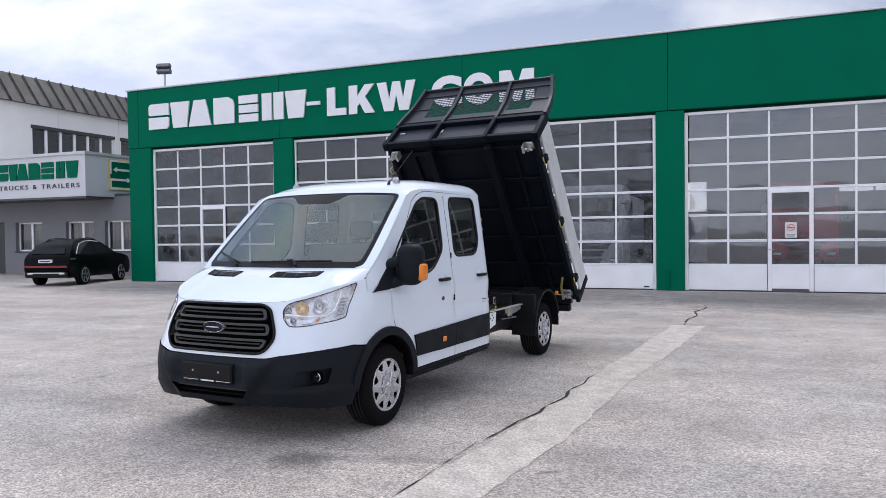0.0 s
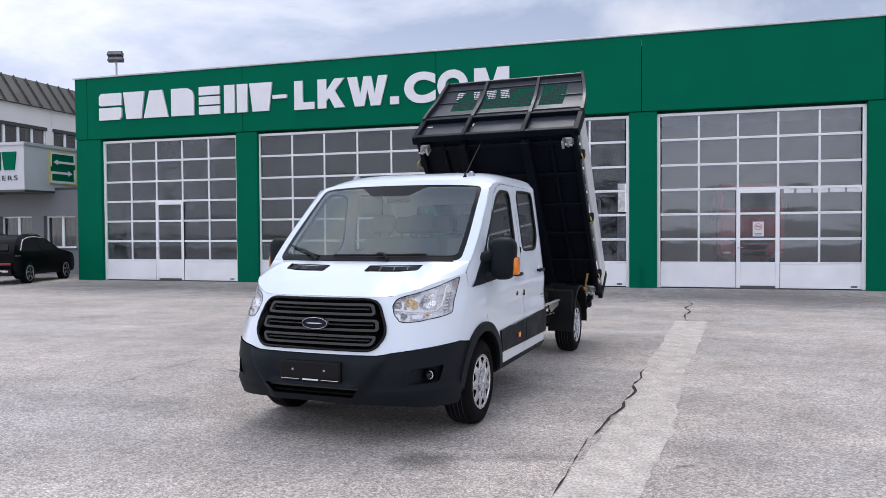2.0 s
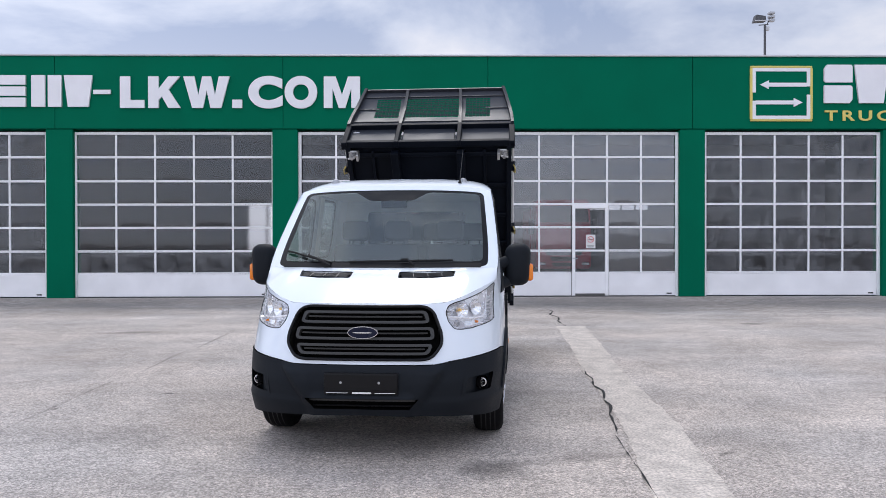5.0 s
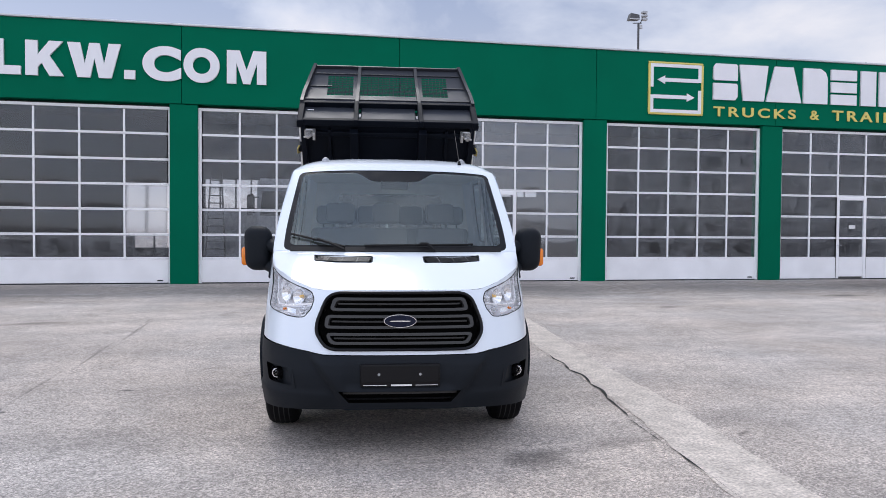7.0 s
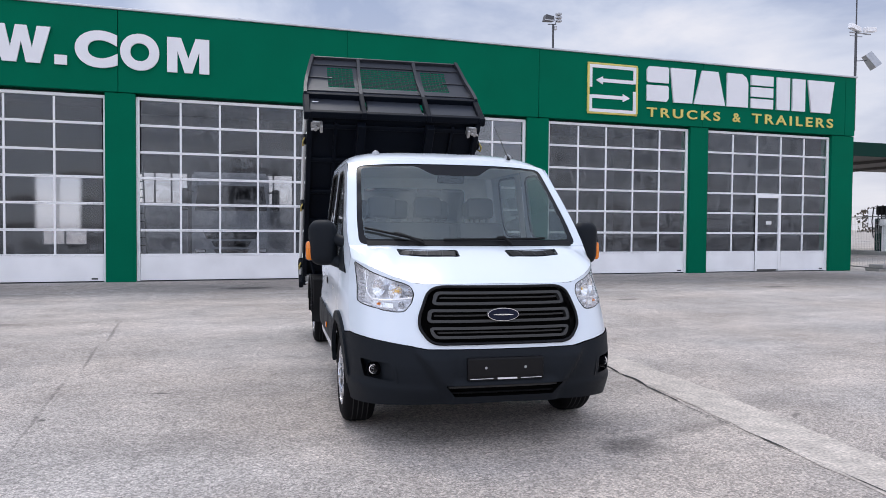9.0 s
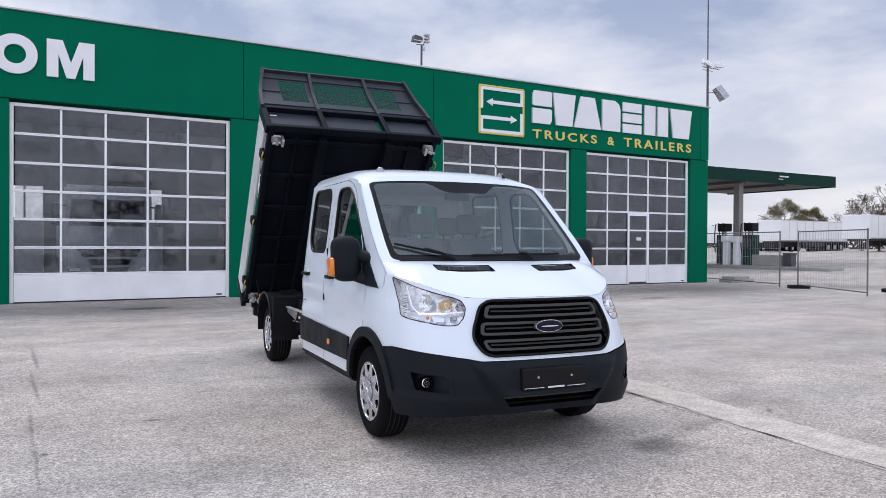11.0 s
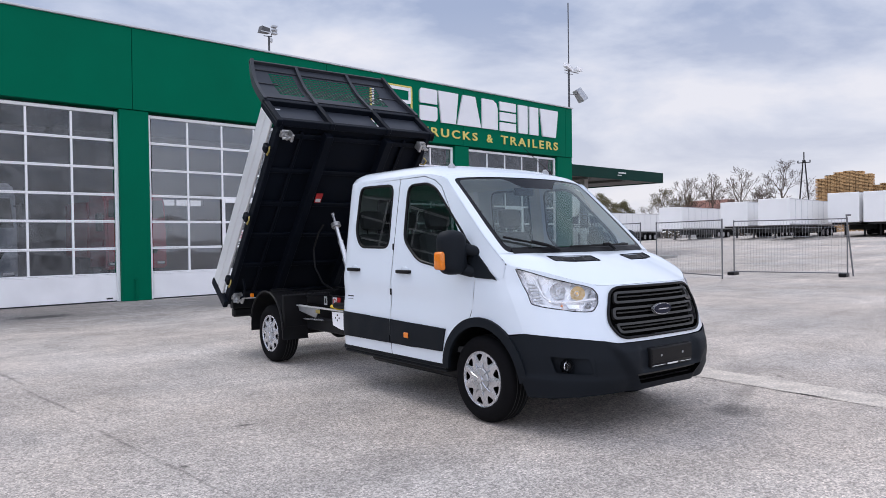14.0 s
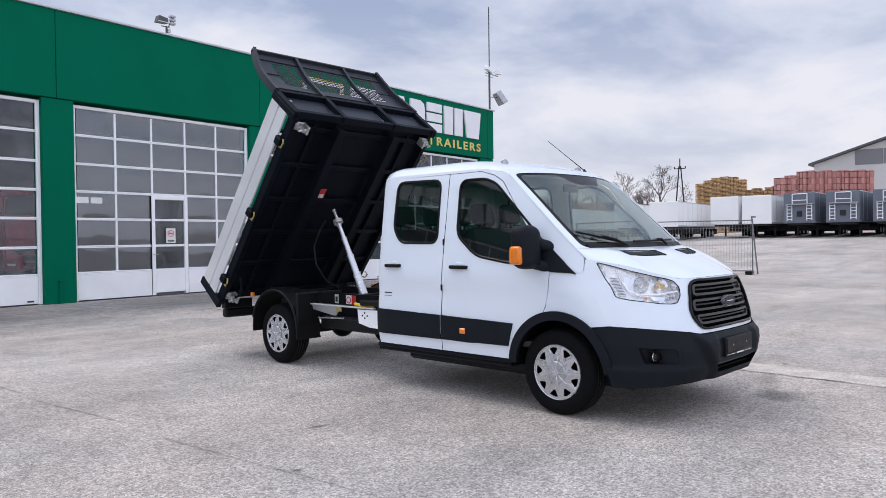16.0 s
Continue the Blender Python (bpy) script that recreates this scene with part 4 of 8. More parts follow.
FRONT_DOOR = [(0.06, 1.137)] + [(0.115, 0.82)] + arch(107, 174, ARCH_R, 8)[1:] + [(0.46, 0.40), (1.256, 0.40), (1.252, 1.29), (1.236, 2.030), (0.86, 2.030), (0.70, 1.985), (0.60, 1.925), (-0.185, 1.137)]
FRONT_WIN = rounded([(1.10, 1.965), (0.80, 1.965), (0.67, 1.912), (0.44, 1.69), (0.19, 1.455), (0.13, 1.21), (0.48, 1.215), (0.86, 1.275), (1.10, 1.46)], 0.09)
REAR_DOOR = [(1.264, 0.40), (2.19, 0.40), (2.19, 2.030), (1.244, 2.030), (1.26, 1.29)]
REAR_WIN = rounded([(1.345, 1.985), (1.935, 1.995), (1.955, 1.54), (1.85, 1.395), (1.345, 1.39)], 0.09)
RAIL = [(-0.245, 1.255)] + [(screen_edge(1.30 + 0.02 * k), 1.30 + 0.02 * k) for k in range(36)] + [(0.61, 2.013), (0.66, 2.025), (0.80, 2.05), (1.0, 2.06), (1.2, 2.06), (2.0, 2.06), (2.10, 2.05), (2.19, 2.030), (0.86, 2.036), (0.695, 1.99), (0.595, 1.93), (-0.192, 1.143), (-0.24, 1.16)]
TRI = [(0.205, 1.475), (0.07, 1.365), (-0.185, 1.142), (0.05, 1.150), (0.14, 1.215), (0.165, 1.30)]


def bonnet_edge(u):
    return along(abs(u), [(0, 1.105), (.25, 1.10), (.33, 1.103), (.45, 1.145), (.6, 1.205), (.75, 1.245), (.80, 1.255)])


def bumper_top(u):
    return along(abs(u), [(0, .680), (.29, .683), (.36, .702), (.5, .722), (.66, .737), (.80, .744)])


us = [k / 20 * 0.80 for k in range(-20, 21)]
LAMP = [(.336, 1.035), (.352, 1.082), (.39, 1.102), (.45, 1.119), (.52, 1.143), (.589, 1.167), (.67, 1.202), (.748, 1.232), (.715, 1.12), (.705, 1.05), (.708, .966), (.66, .948), (.60, .937), (.50, .919), (.43, .914), (.388, .920), (.35, .975)]
LAMP = rounded(LAMP, 0.015, 3)
GRILLE = rounded([(-.258, 1.086), (.258, 1.086), (.314, .89), (.316, .82), (.262, .716), (-.262, .716), (-.316, .82), (-.314, .89)], 0.07, 6)
mir = lambda poly: [(-a, b) for a, b in poly][::-1]
fascia = [(u, bonnet_edge(u)) for u in us] + [(u, bumper_top(u)) for u in reversed(us)]
tp("front_panel", sheet(fascia, lambda u, z: hull(u, z), (LAMP, mir(LAMP), GRILLE), 0.045), M_PAINT)

for s in (1, -1):
    fn = lambda u, z: hull(s * u, z)
    fender = [(hu(0.054, 1.137), 1.137), (hu(-0.19, 1.137), 1.137), (hu(-0.244, 1.16), 1.16), (0.795, 1.25), (0.80, 1.255), (0.80, 0.744)]
    fender += flank([p for p in arch(52, 104, ARCH_R, 8)]) + flank([(0.109, 0.82)])
    tp("fender", sheet(fender, fn, step=0.045), M_PAINT)
    d = tp("front_door", sheet(flank(FRONT_DOOR), fn, (flank(FRONT_WIN),), 0.07, 0.0), M_PAINT)
    tp("window", sheet(flank(FRONT_WIN), lambda u, z: hull(s * u, z, -0.012), step=0.09), M_SIDEGLASS, d, "dark tinted side glass").visible_shadow = False
    dr = tp("rear_door", sheet(flank(REAR_DOOR), fn, (flank(REAR_WIN),), 0.07, 0.0), M_PAINT)
    tp("window", sheet(flank(REAR_WIN), lambda u, z: hull(s * u, z, -0.012), step=0.09), M_SIDEGLASS, dr, "dark tinted side glass").visible_shadow = False
    for dd, win in ((d, FRONT_WIN), (dr, REAR_WIN)):
        bm = bmesh.new()
        tube(bm, [hull(s * hu(y, z), z, -0.005) for y, z in win], 0.014, 6, True)
        tp("window_seal", bm, M_BLACKPLASTIC, dd, "black rubber window seal")
    tp("pillar", sheet(flank(RAIL), fn, step=0.05), M_PAINT)
    tp("pillar_lining", sheet(flank([(screen_edge(1.3 + 0.03 * k) - 0.014, 1.3 + 0.03 * k) for k in range(24)] + [(screen_edge(1.99 - 0.03 * k) + 0.075, 1.99 - 0.03 * k) for k in range(24)]), lambda u, z: hull(s * u, z, -0.007), step=0.05), M_PAINT)
    tp("pillar_foot", sheet([(-0.26, 1.14), (0.05, 1.12), (0.05, 1.33), (-0.145, 1.35), (-0.24, 1.275)], lambda y, z: hull(s * hu(y, z), z, -0.006), step=0.05), M_PAINT)
    tp("mirror_base", sheet(TRI, lambda y, z: hull(s * hu(y, z), z, 0.012), step=0.05, thick=0.012), M_TRIM, d, "black plastic triangle")
    # lower side mouldings
    tp("side_moulding", sheet(flank([(0.475, 0.510), (1.252, 0.502), (1.256, 0.728), (0.425, 0.706)]), lambda u, z: hull(s * u, z, 0.016), step=0.09, thick=0.016), M_TRIM, d, "dark grey side moulding")
    tp("side_moulding", sheet(flank([(1.266, 0.502), (2.17, 0.498), (2.17, 0.742), (1.264, 0.728)]), lambda u, z: hull(s * u, z, 0.016), step=0.09, thick=0.016), M_TRIM, dr, "dark grey side moulding")
    box = bmesh.new()
    bx(box, -0.035, 0.035, -0.012, 0.0, -0.025, 0.025, 0.006)
    rp = tp("side_marker", box, M_AMBER, d, "orange side marker lamp")
    rp.matrix_basis = Matrix.Translation(hull(s * hu(0.98, 0.600), 0.600, 0.018)) @ pose(0, 0, 0, 0, 0, 90 * s)
    for dd, y in ((d, 1.05), (dr, 1.92)):
        bm = bmesh.new()
        x = abs(hull_xy(hu(y, 1.17), 1.17)[0])
        bx(bm, x + 0.012, x + 0.042, y - 0.105, y + 0.095, 1.155, 1.19, 0.012, 2)
        bx(bm, x - 0.01, x + 0.02, y - 0.105, y - 0.075, 1.158, 1.187, 0.005)
        bx(bm, x - 0.01, x + 0.02, y + 0.065, y + 0.095, 1.158, 1.187, 0.005)
        if s < 0:
            bmesh.ops.transform(bm, matrix=Matrix.Diagonal((-1, 1, 1, 1)), verts=bm.verts)
            bmesh.ops.reverse_faces(bm, faces=bm.faces)
        tp("door_handle", bm, M_BLACKPLASTIC, dd, "black pull handle")
        bm = bmesh.new()
        bmesh.ops.create_uvsphere(bm, u_segments=16, v_segments=8, radius=1.0)
        bmesh.ops.transform(bm, matrix=Matrix.Translation((s * (x - 0.002), y, 1.185)) @ Matrix.Diagonal((0.008, 0.06, 0.035, 1)), verts=bm.verts)
        tp("handle_cup", bm, M_PAINT, dd)
    # hinge marks by the door gap
    for z in (1.40, 0.98):
        bm = bmesh.new()
        p = hull(s * hu(1.26, z), z, 0.004)
        bx(bm, p.x - 0.006, p.x + 0.006, p.y - 0.010, p.y + 0.010, z - 0.03, z + 0.03, 0.004)
        tp("hinge", bm, M_BLACKPLASTIC, dr, "black door hinge")
    # wheel-arch lip
    ring_o = [(ARCH_C[0] - (ARCH_R + 0.012) * math.cos(radians(a)), ARCH_C[1] + (ARCH_R + 0.012) * math.sin(radians(a))) for a in range(2, 180, 6)]
    ring_i = [(ARCH_C[0] - (ARCH_R - 0.062) * math.cos(radians(a)), ARCH_C[1] + (ARCH_R - 0.062) * math.sin(radians(a))) for a in range(2, 180, 6)]
    tp("arch_lip", sheet(ring_o + ring_i[::-1], lambda y, z: hull(s * hu(y, z), z, 0.024), step=0.06, thick=0.03), M_TRIM, truck, "dark grey wheel arch lip")
    bm = bmesh.new()
    for k in range(20):
        a0, a1 = radians(k * 9), radians(k * 9 + 9)
        q = [Vector((s * xx, ARCH_C[0] - 0.452 * math.cos(a), ARCH_C[1] + 0.452 * math.sin(a))) for a in (a0, a1) for xx in (0.55, 0.985)]
        bm.faces.new([bm.verts.new(p) for p in (q[0], q[1], q[3], q[2])])
    tp("arch_liner", bm, M_BLACKPLASTIC)
    # sill and step
    bm = bmesh.new()
    bx(bm, 0.86, 0.972, 0.47, 2.19, 0.352, 0.398, 0.012)
    bx(bm, 0.82, 0.945, 0.50, 2.20, 0.318, 0.350, 0.01)
    if s < 0:
        bmesh.ops.transform(bm, matrix=Matrix.Diagonal((-1, 1, 1, 1)), verts=bm.verts)
        bmesh.ops.reverse_faces(bm, faces=bm.faces)
    tp("sill", bm, M_TRIM, truck, "dark grey sill step")
    # mirror
    mirror = new("mirror")
    mirror.parent = truck
    tagged(mirror, "large black door mirror")
    bm = bmesh.new()
    bx(bm, 1.00, 1.222, 0.10, 0.30, 1.175, 1.535, 0.085, 5)
    for v in bm.verts:
        v.co.x += 0.10 * (v.co.z - 1.35) * 0.35
        v.co.y += 0.12 * (v.co.x - 1.1)
    bmesh.ops.transform(bm, matrix=Matrix.Diagonal((s, 1, 1, 1)), verts=bm.verts)
    bmesh.ops.recalc_face_normals(bm, faces=bm.faces)
    tp("mirror_shell", bm, M_TRIM, mirror, angle=1.0)
    bm = bmesh.new()
    bx(bm, 1.185, 1.246, 0.165, 0.280, 1.215, 1.365, 0.024, 3)
    bmesh.ops.transform(bm, matrix=Matrix.Diagonal((s, 1, 1, 1)), verts=bm.verts)
    bmesh.ops.recalc_face_normals(bm, faces=bm.faces)
    tp("indicator", bm, M_AMBER, mirror, "orange indicator lens")
    bm = bmesh.new()
    for z in (1.23, 1.40):
        rod(bm, (s * 0.93, 0.06, z - 0.05), (s * 1.06, 0.20, z), 0.048, 12)
    tp("mirror_arm", bm, M_TRIM, mirror)
    bm = bmesh.new()
    bx(bm, 1.04, 1.17, 0.285, 0.304, 1.23, 1.48, 0.004)
    bmesh.ops.transform(bm, matrix=Matrix.Diagonal((s, 1, 1, 1)), verts=bm.verts)
    bmesh.ops.recalc_face_normals(bm, faces=bm.faces)
    tp("mirror_glass", bm, M_CHROME, mirror)
    # headlamp
    lampfn = (lambda off: (lambda u, z: hull(s * u, z, off)))
    hl = new("headlamp")
    hl.parent = truck
    tagged(hl, "clear swept-back headlamp with chrome inside")
    tp("housing", sheet(LAMP, lampfn(-0.060), step=0.05), M_LAMPWHITE, hl)
    lens = tp("lens", sheet(LAMP, lampfn(0.002), step=0.04), M_LENS, hl)
    lens.visible_shadow = False
    walls = bmesh.new()
    for a, b in zip(LAMP, LAMP[1:] + LAMP[:1]):
        walls.faces.new([walls.verts.new(p) for p in (hull(s * a[0], a[1]), hull(s * b[0], b[1]), hull(s * b[0], b[1], -0.060), hull(s * a[0], a[1], -0.060))])
    tp("bezel", walls, M_LAMPWHITE, hl)
    bm = bmesh.new()
    tube(bm, [hull(s * a, b, -0.001) for a, b in LAMP], 0.0038, 6, True)
    tp("lamp_seal", bm, M_BLACKPLASTIC, hl)
    for uu, zz, r in ((0.545, 1.062, 0.060), (0.442, 1.046, 0.055), (0.366, 1.036, 0.030), (0.408, 0.957, 0.026)):
        c, back = hull(s * uu, zz, -0.012), hull(s * uu, zz, -0.056)
        bm = bmesh.new()
        for k in range(4):
            rod(bm, c.lerp(back, k / 4), c.lerp(back, (k + 1) / 4), r * math.sqrt(1 - k / 4 * 0.9), 24, r * math.sqrt(1 - (k + 1) / 4 * 0.9), caps=False)
        bowl = tp("reflector", bm, M_CHROME, hl, angle=1.2)
        bm = bmesh.new()
        rod(bm, back, c.lerp(back, 0.35), r * 0.22, 12, r * 0.16)
        tp("bulb", bm, M_WARMBULB if r == 0.055 else M_STEELBRIGHT, bowl)
    bm = bmesh.new()
    tube(bm, [hull(s * a, b, -0.016) for a, b in ((.655, 1.17), (.640, 1.09), (.632, 1.02), (.60, .985), (.53, .982), (.46, .988), (.40, .998), (.35, 1.005))], 0.0085, 8)
    tp("divider", bm, M_LAMPWHITE, hl)
    for k in range(6):
        z = 0.985 + 0.024 * k
        bm = bmesh.new()
        tube(bm, [hull(s * a, z + q, -0.018) for a, q in ((.655, 0), (.675, 0.002), (.692, 0.004))], 0.0055, 6)
        tp("side_rib", bm, M_GALV, hl)
    bm = bmesh.new()
    c, back = hull(s * 0.555, 0.957, -0.010), hull(s * 0.555, 0.957, -0.032)
    rod(bm, back, c, 0.010, 14, 0.008)
    tp("turn_signal", bm, M_AMBER, hl, "small amber bulb")
    bm = sheet([(.46, .965), (.46, .935), (.52, .938), (.53, .968)], lampfn(-0.020), step=0.04)
    tp("turn_reflector", bm, M_CHROME, hl)

# bumper, with a proud middle
def bump_off(u, z):
    """Two proud shoulders either side of the plate, and a lip along the lower edge."""
    a = abs(u)
    edge = 0.215 + max(0.0, z - 0.38) * 0.47
    k = max(0.0, min(1.0, (edge - a) / 0.040)) * max(0.0, min(1.0, (bumper_top(u) - z) / 0.05))
    dip = max(0.0, min(1.0, (0.185 - a) / 0.03)) * max(0.0, min(1.0, (z - 0.46) / 0.02))
    lip = max(0.0, min(1.0, (0.438 - z) / 0.012))
    return 0.008 + 0.050 * k * (1 - 0.6 * dip) + 0.018 * lip * (1 - k)


def bumper_bottom(u):
    return along(abs(u), [(0, .325), (.2, .318), (.45, .302), (.60, .285), (.77, .270)])


ub = [k / 24 * 0.80 for k in range(-24, 25)]
low = [k / 20 * 0.765 for k in range(-20, 21)]
arch_r = flank([(-0.490, 0.275), (-0.470, 0.36), (-0.452, 0.445)] + arch(16, 51, ARCH_R - 0.01, 5))
outline = [(u, bumper_top(u) - 0.004) for u in ub] + arch_r[::-1] + [(u, bumper_bottom(u)) for u in reversed(low)] + mir(arch_r[::-1])
INTAKE = [(-.205, .452), (.205, .452), (.165, .372), (-.165, .372)]
FOG = rounded([(.452, .468), (.476, .582), (.688, .592), (.662, .474)], 0.018)
tp("bumper", sheet(outline, lambda u, z: hull(u, z, bump_off(u, z)), (INTAKE, FOG, mir(FOG)), 0.020), M_TRIM, truck, "dark grey plastic front bumper", angle=1.3)
bm = bmesh.new()
for (a, za), (b, zb) in zip(INTAKE, INTAKE[1:] + INTAKE[:1]):
    for k in range(8):
        p, q = ((a + (b - a) * j / 8, za + (zb - za) * j / 8) for j in (k, k + 1))
        bm.faces.new([bm.verts.new(v) for v in (hull(*p, bump_off(*p)), hull(*q, bump_off(*q)), hull(*q, -0.016), hull(*p, -0.016))])
tp("intake_duct", bm, M_UNLIT)
tp("intake_back", sheet([(-.26, .50), (.26, .50), (.24, .335), (-.24, .335)], lambda u, z: hull(u, z, -0.015), step=0.06), M_UNLIT)
for z, r, mat in ((.392, 0.007, M_BLACKPLASTIC), (.436, 0.011, M_GRILLE)):
    bm = bmesh.new()
    tube(bm, [hull(k / 10 * 0.19, z, 0.014) for k in range(-10, 11)], r, 6)
    tp("intake_bar", bm, mat)
for s in (1, -1):
    fog = new("fog_lamp")
    fog.parent = truck
    tagged(fog, "small round fog lamp in a dark recess")
    tp("recess", sheet([(.43, .45), (.45, .60), (.72, .61), (.70, .45)], lambda u, z: hull(s * u, z, 0.012 - 0.055 * min(1.0, max(0.0, (abs(u) - 0.44) / 0.14))), step=0.03), M_TRIM, fog)
    c, o = hull(s * 0.605, 0.525, -0.045), hull(s * 0.605, 0.525, 0.0)
    bm = bmesh.new()
    rod(bm, c, o, 0.045, 20, 0.05, caps=False)
    tp("bezel", bm, M_GLOSSBLACK, fog)
    bm = bmesh.new()
    rod(bm, c, c.lerp(o, 0.5), 0.030, 18)
    tp("reflector", bm, M_GLOSSBLACK, fog)
    bm = bmesh.new()
    tube(bm, [c.lerp(o, 0.55) + Vector((0.030 * math.cos(k * math.pi / 10), 0, 0.030 * math.sin(k * math.pi / 10))) for k in range(20)], 0.004, 6, True)
    tp("lamp_ring", bm, M_CHROME, fog)
    bm = bmesh.new()
    bmesh.ops.create_uvsphere(bm, u_segments=16, v_segments=8, radius=0.030, matrix=Matrix.Translation(c.lerp(o, 0.40)))
    tp("lens", bm, M_LENS, fog)

# number-plate holder with faint unreadable marks
plate = new("plate_holder")
plate.parent = truck
tagged(plate, "empty black number plate holder with a thin white line of print")
PZ, PY = 0.556, hull(0, 0.556, 0.030).y
bm = bmesh.new()
bx(bm, -0.262, 0.262, PY - 0.018, PY + 0.03, PZ - 0.075, PZ + 0.075, 0.01, 2)
tp("holder", bm, M_BLACKPLASTIC, plate)
bm = bmesh.new()
bx(bm, -0.252, 0.252, PY - 0.022, PY - 0.018, PZ - 0.042, PZ + 0.066, 0.002)
tp("plate_field", bm, M_BLACKPLASTIC, plate)
for a, b, h in ((-0.245, -0.09, 0.0035), (-0.06, 0.075, 0.011), (0.10, 0.245, 0.0035)):
    bm = bmesh.new()
    bx(bm, a, b, PY - 0.020, PY - 0.018, PZ - 0.062 - h / 2, PZ - 0.062 + h / 2)
    tp("print_bar", bm, M_STICK, plate)
for x in (-0.14, 0.13):
    bm = bmesh.new()
    rod(bm, (x, PY - 0.018, PZ + 0.01), (x, PY - 0.026, PZ + 0.01), 0.009, 10)
    tp("screw", bm, M_GALV, plate)

# radiator grille
grille = new("grille")
grille.parent = truck
tagged(grille, "black grille with five horizontal bars")
tp("grille_back", sheet(GRILLE, lambda u, z: hull(u, z, -0.06), step=0.07), M_UNLIT, grille)
bm = bmesh.new()
rim_line = []
for (a, za), (b, zb) in zip(GRILLE, GRILLE[1:] + GRILLE[:1]):
    n = max(1, int(math.hypot(b - a, zb - za) / 0.03))
    rim_line += [(a + (b - a) * k / n, za + (zb - za) * k / n) for k in range(n)]
tube(bm, [hull(u, z, 0.008) for u, z in rim_line], 0.011, 8, True)
tp("grille_frame", bm, M_GLOSSBLACK, grille)


def grille_half(z):
    return along(z, [(.716, .255), (.80, .300), (.88, .310), (1.086, .258)])


for zc, h in ((1.010, 0.044), (0.895, 0.044), (0.785, 0.038)):
    hw = grille_half(zc) - 0.030
    tw = grille_half(zc + h) - grille_half(zc - h)
    top, bot = hw + tw * 0.35, hw - tw * 0.35
    bar = rounded([(-bot, zc - h), (bot, zc - h), (top, zc + h), (-top, zc + h)], 0.028)
    inner = rounded([(-bot + 0.018, zc - h + 0.018), (bot - 0.018, zc - h + 0.018), (top - 0.018, zc + h - 0.018), (-top + 0.018, zc + h - 0.018)], 0.014)
    tp("grille_bar", sheet(bar, lambda u, z: hull(u, z, -0.006), (inner,), 0.03, 0.03), M_GRILLE, grille)
    bm = bmesh.new()
    tube(bm, [hull(k / 12 * (hw - 0.03), zc, -0.022) for k in range(-12, 13)], 0.0065, 6)
    tp("grille_slat", bm, M_GRILLE, grille)
badge = new("badge")
badge.parent = grille
tagged(badge, "oval badge, dark blue with a chrome rim")
for nm, rx, rz, y0, y1, mat in (("badge_rim", 0.108, 0.044, 0.0, 0.03, M_CHROME), ("badge_field", 0.1035, 0.040, 0.03, 0.034, M_BADGE), ("badge_mark", 0.070, 0.0045, 0.034, 0.037, M_CHROME)):
    bm = bmesh.new()
    c = hull(0, 0.905, 0.0)
    prism(bm, [(rx * math.cos(k * math.pi / 20), 0.905 + rz * math.sin(k * math.pi / 20)) for k in range(40)], c.y - y0, c.y - y1)
    tp(nm, bm, mat, badge)

# bonnet


def bonnet_pt(t, v, lift=0.0):
    u = t * 0.795
    e = hull(u, bonnet_edge(u), 0.0)
    zb = SCREEN_Z
    yb = screen_edge(zb) - 0.165 * (1 - t * t)
    xb = t * abs(hull_xy(hu(screen_edge(zb), zb), zb)[0])
    z = e.z + (zb - e.z) * (1 - (1 - v) ** 1.22) + 0.012 * math.sin(math.pi * v) * (1 - t * t)
    cr = 0.014 * max(0.0, 1 - ((abs(t) - 0.70) / 0.12) ** 2) * math.sin(math.pi * min(1, v))
    return Vector((e.x + (xb - e.x) * v, e.y + (yb - e.y) * v, z + cr + lift))


VENT = rounded([(0.150, .585), (0.165, .765), (.605, .745), (.565, .575)], 0.02)
bm = sheet([(-.995, 0.0)] + [(-.995 + 1.99 * k / 16, 0.004) for k in range(1, 16)] + [(.995, 0.0), (.995, 1.0), (-.995, 1.0)], lambda t, v: bonnet_pt(t, v), (VENT, mir(VENT)), 0.05)
tp("bonnet", bm, M_PAINT, truck, angle=0.9)
for s in (1, -1):
    vent = tp("bonnet_vent", sheet(VENT, lambda t, v: bonnet_pt(s * t, v, -0.022), step=0.06), M_UNLIT, truck, "black slotted air vent")
    bm = bmesh.new()
    tube(bm, [bonnet_pt(s * t, v, 0.001) for t, v in VENT], 0.0045, 6, True)
    tp("vent_rim", bm, M_TRIM, vent)
    for t in (0.26, 0.37, 0.48):
        bm = bmesh.new()
        tube(bm, [bonnet_pt(s * t, 0.59, -0.003), bonnet_pt(s * (t + 0.006), 0.75, -0.003)], 0.005, 5)
        tp("vent_web", bm, M_GRILLE, vent)
    for k in range(5):
        v = 0.612 + k * 0.032
        bm = bmesh.new()
        tube(bm, [bonnet_pt(s * t, v, -0.004) for t in (0.175, 0.3, 0.4, 0.5, 0.57)], 0.0045, 5)
        tp("slat", bm, M_GRILLE, vent)

# windscreen with its dark border
def screen_pt(t, v, off=0.0):
    z0 = SCREEN_Z
    z = z0 + (2.06 - z0) * v
    y = screen_edge(z) - 0.165 * (1 - t * t)
    x = t * abs(hull_xy(hu(screen_edge(z), z), z)[0])
    z -= (2.06 - edge_z(screen_edge(2.06))) * t ** 4 * max(0.0, v) ** 6
    return Vector((x, y - off * 0.68, z + off * 0.73))


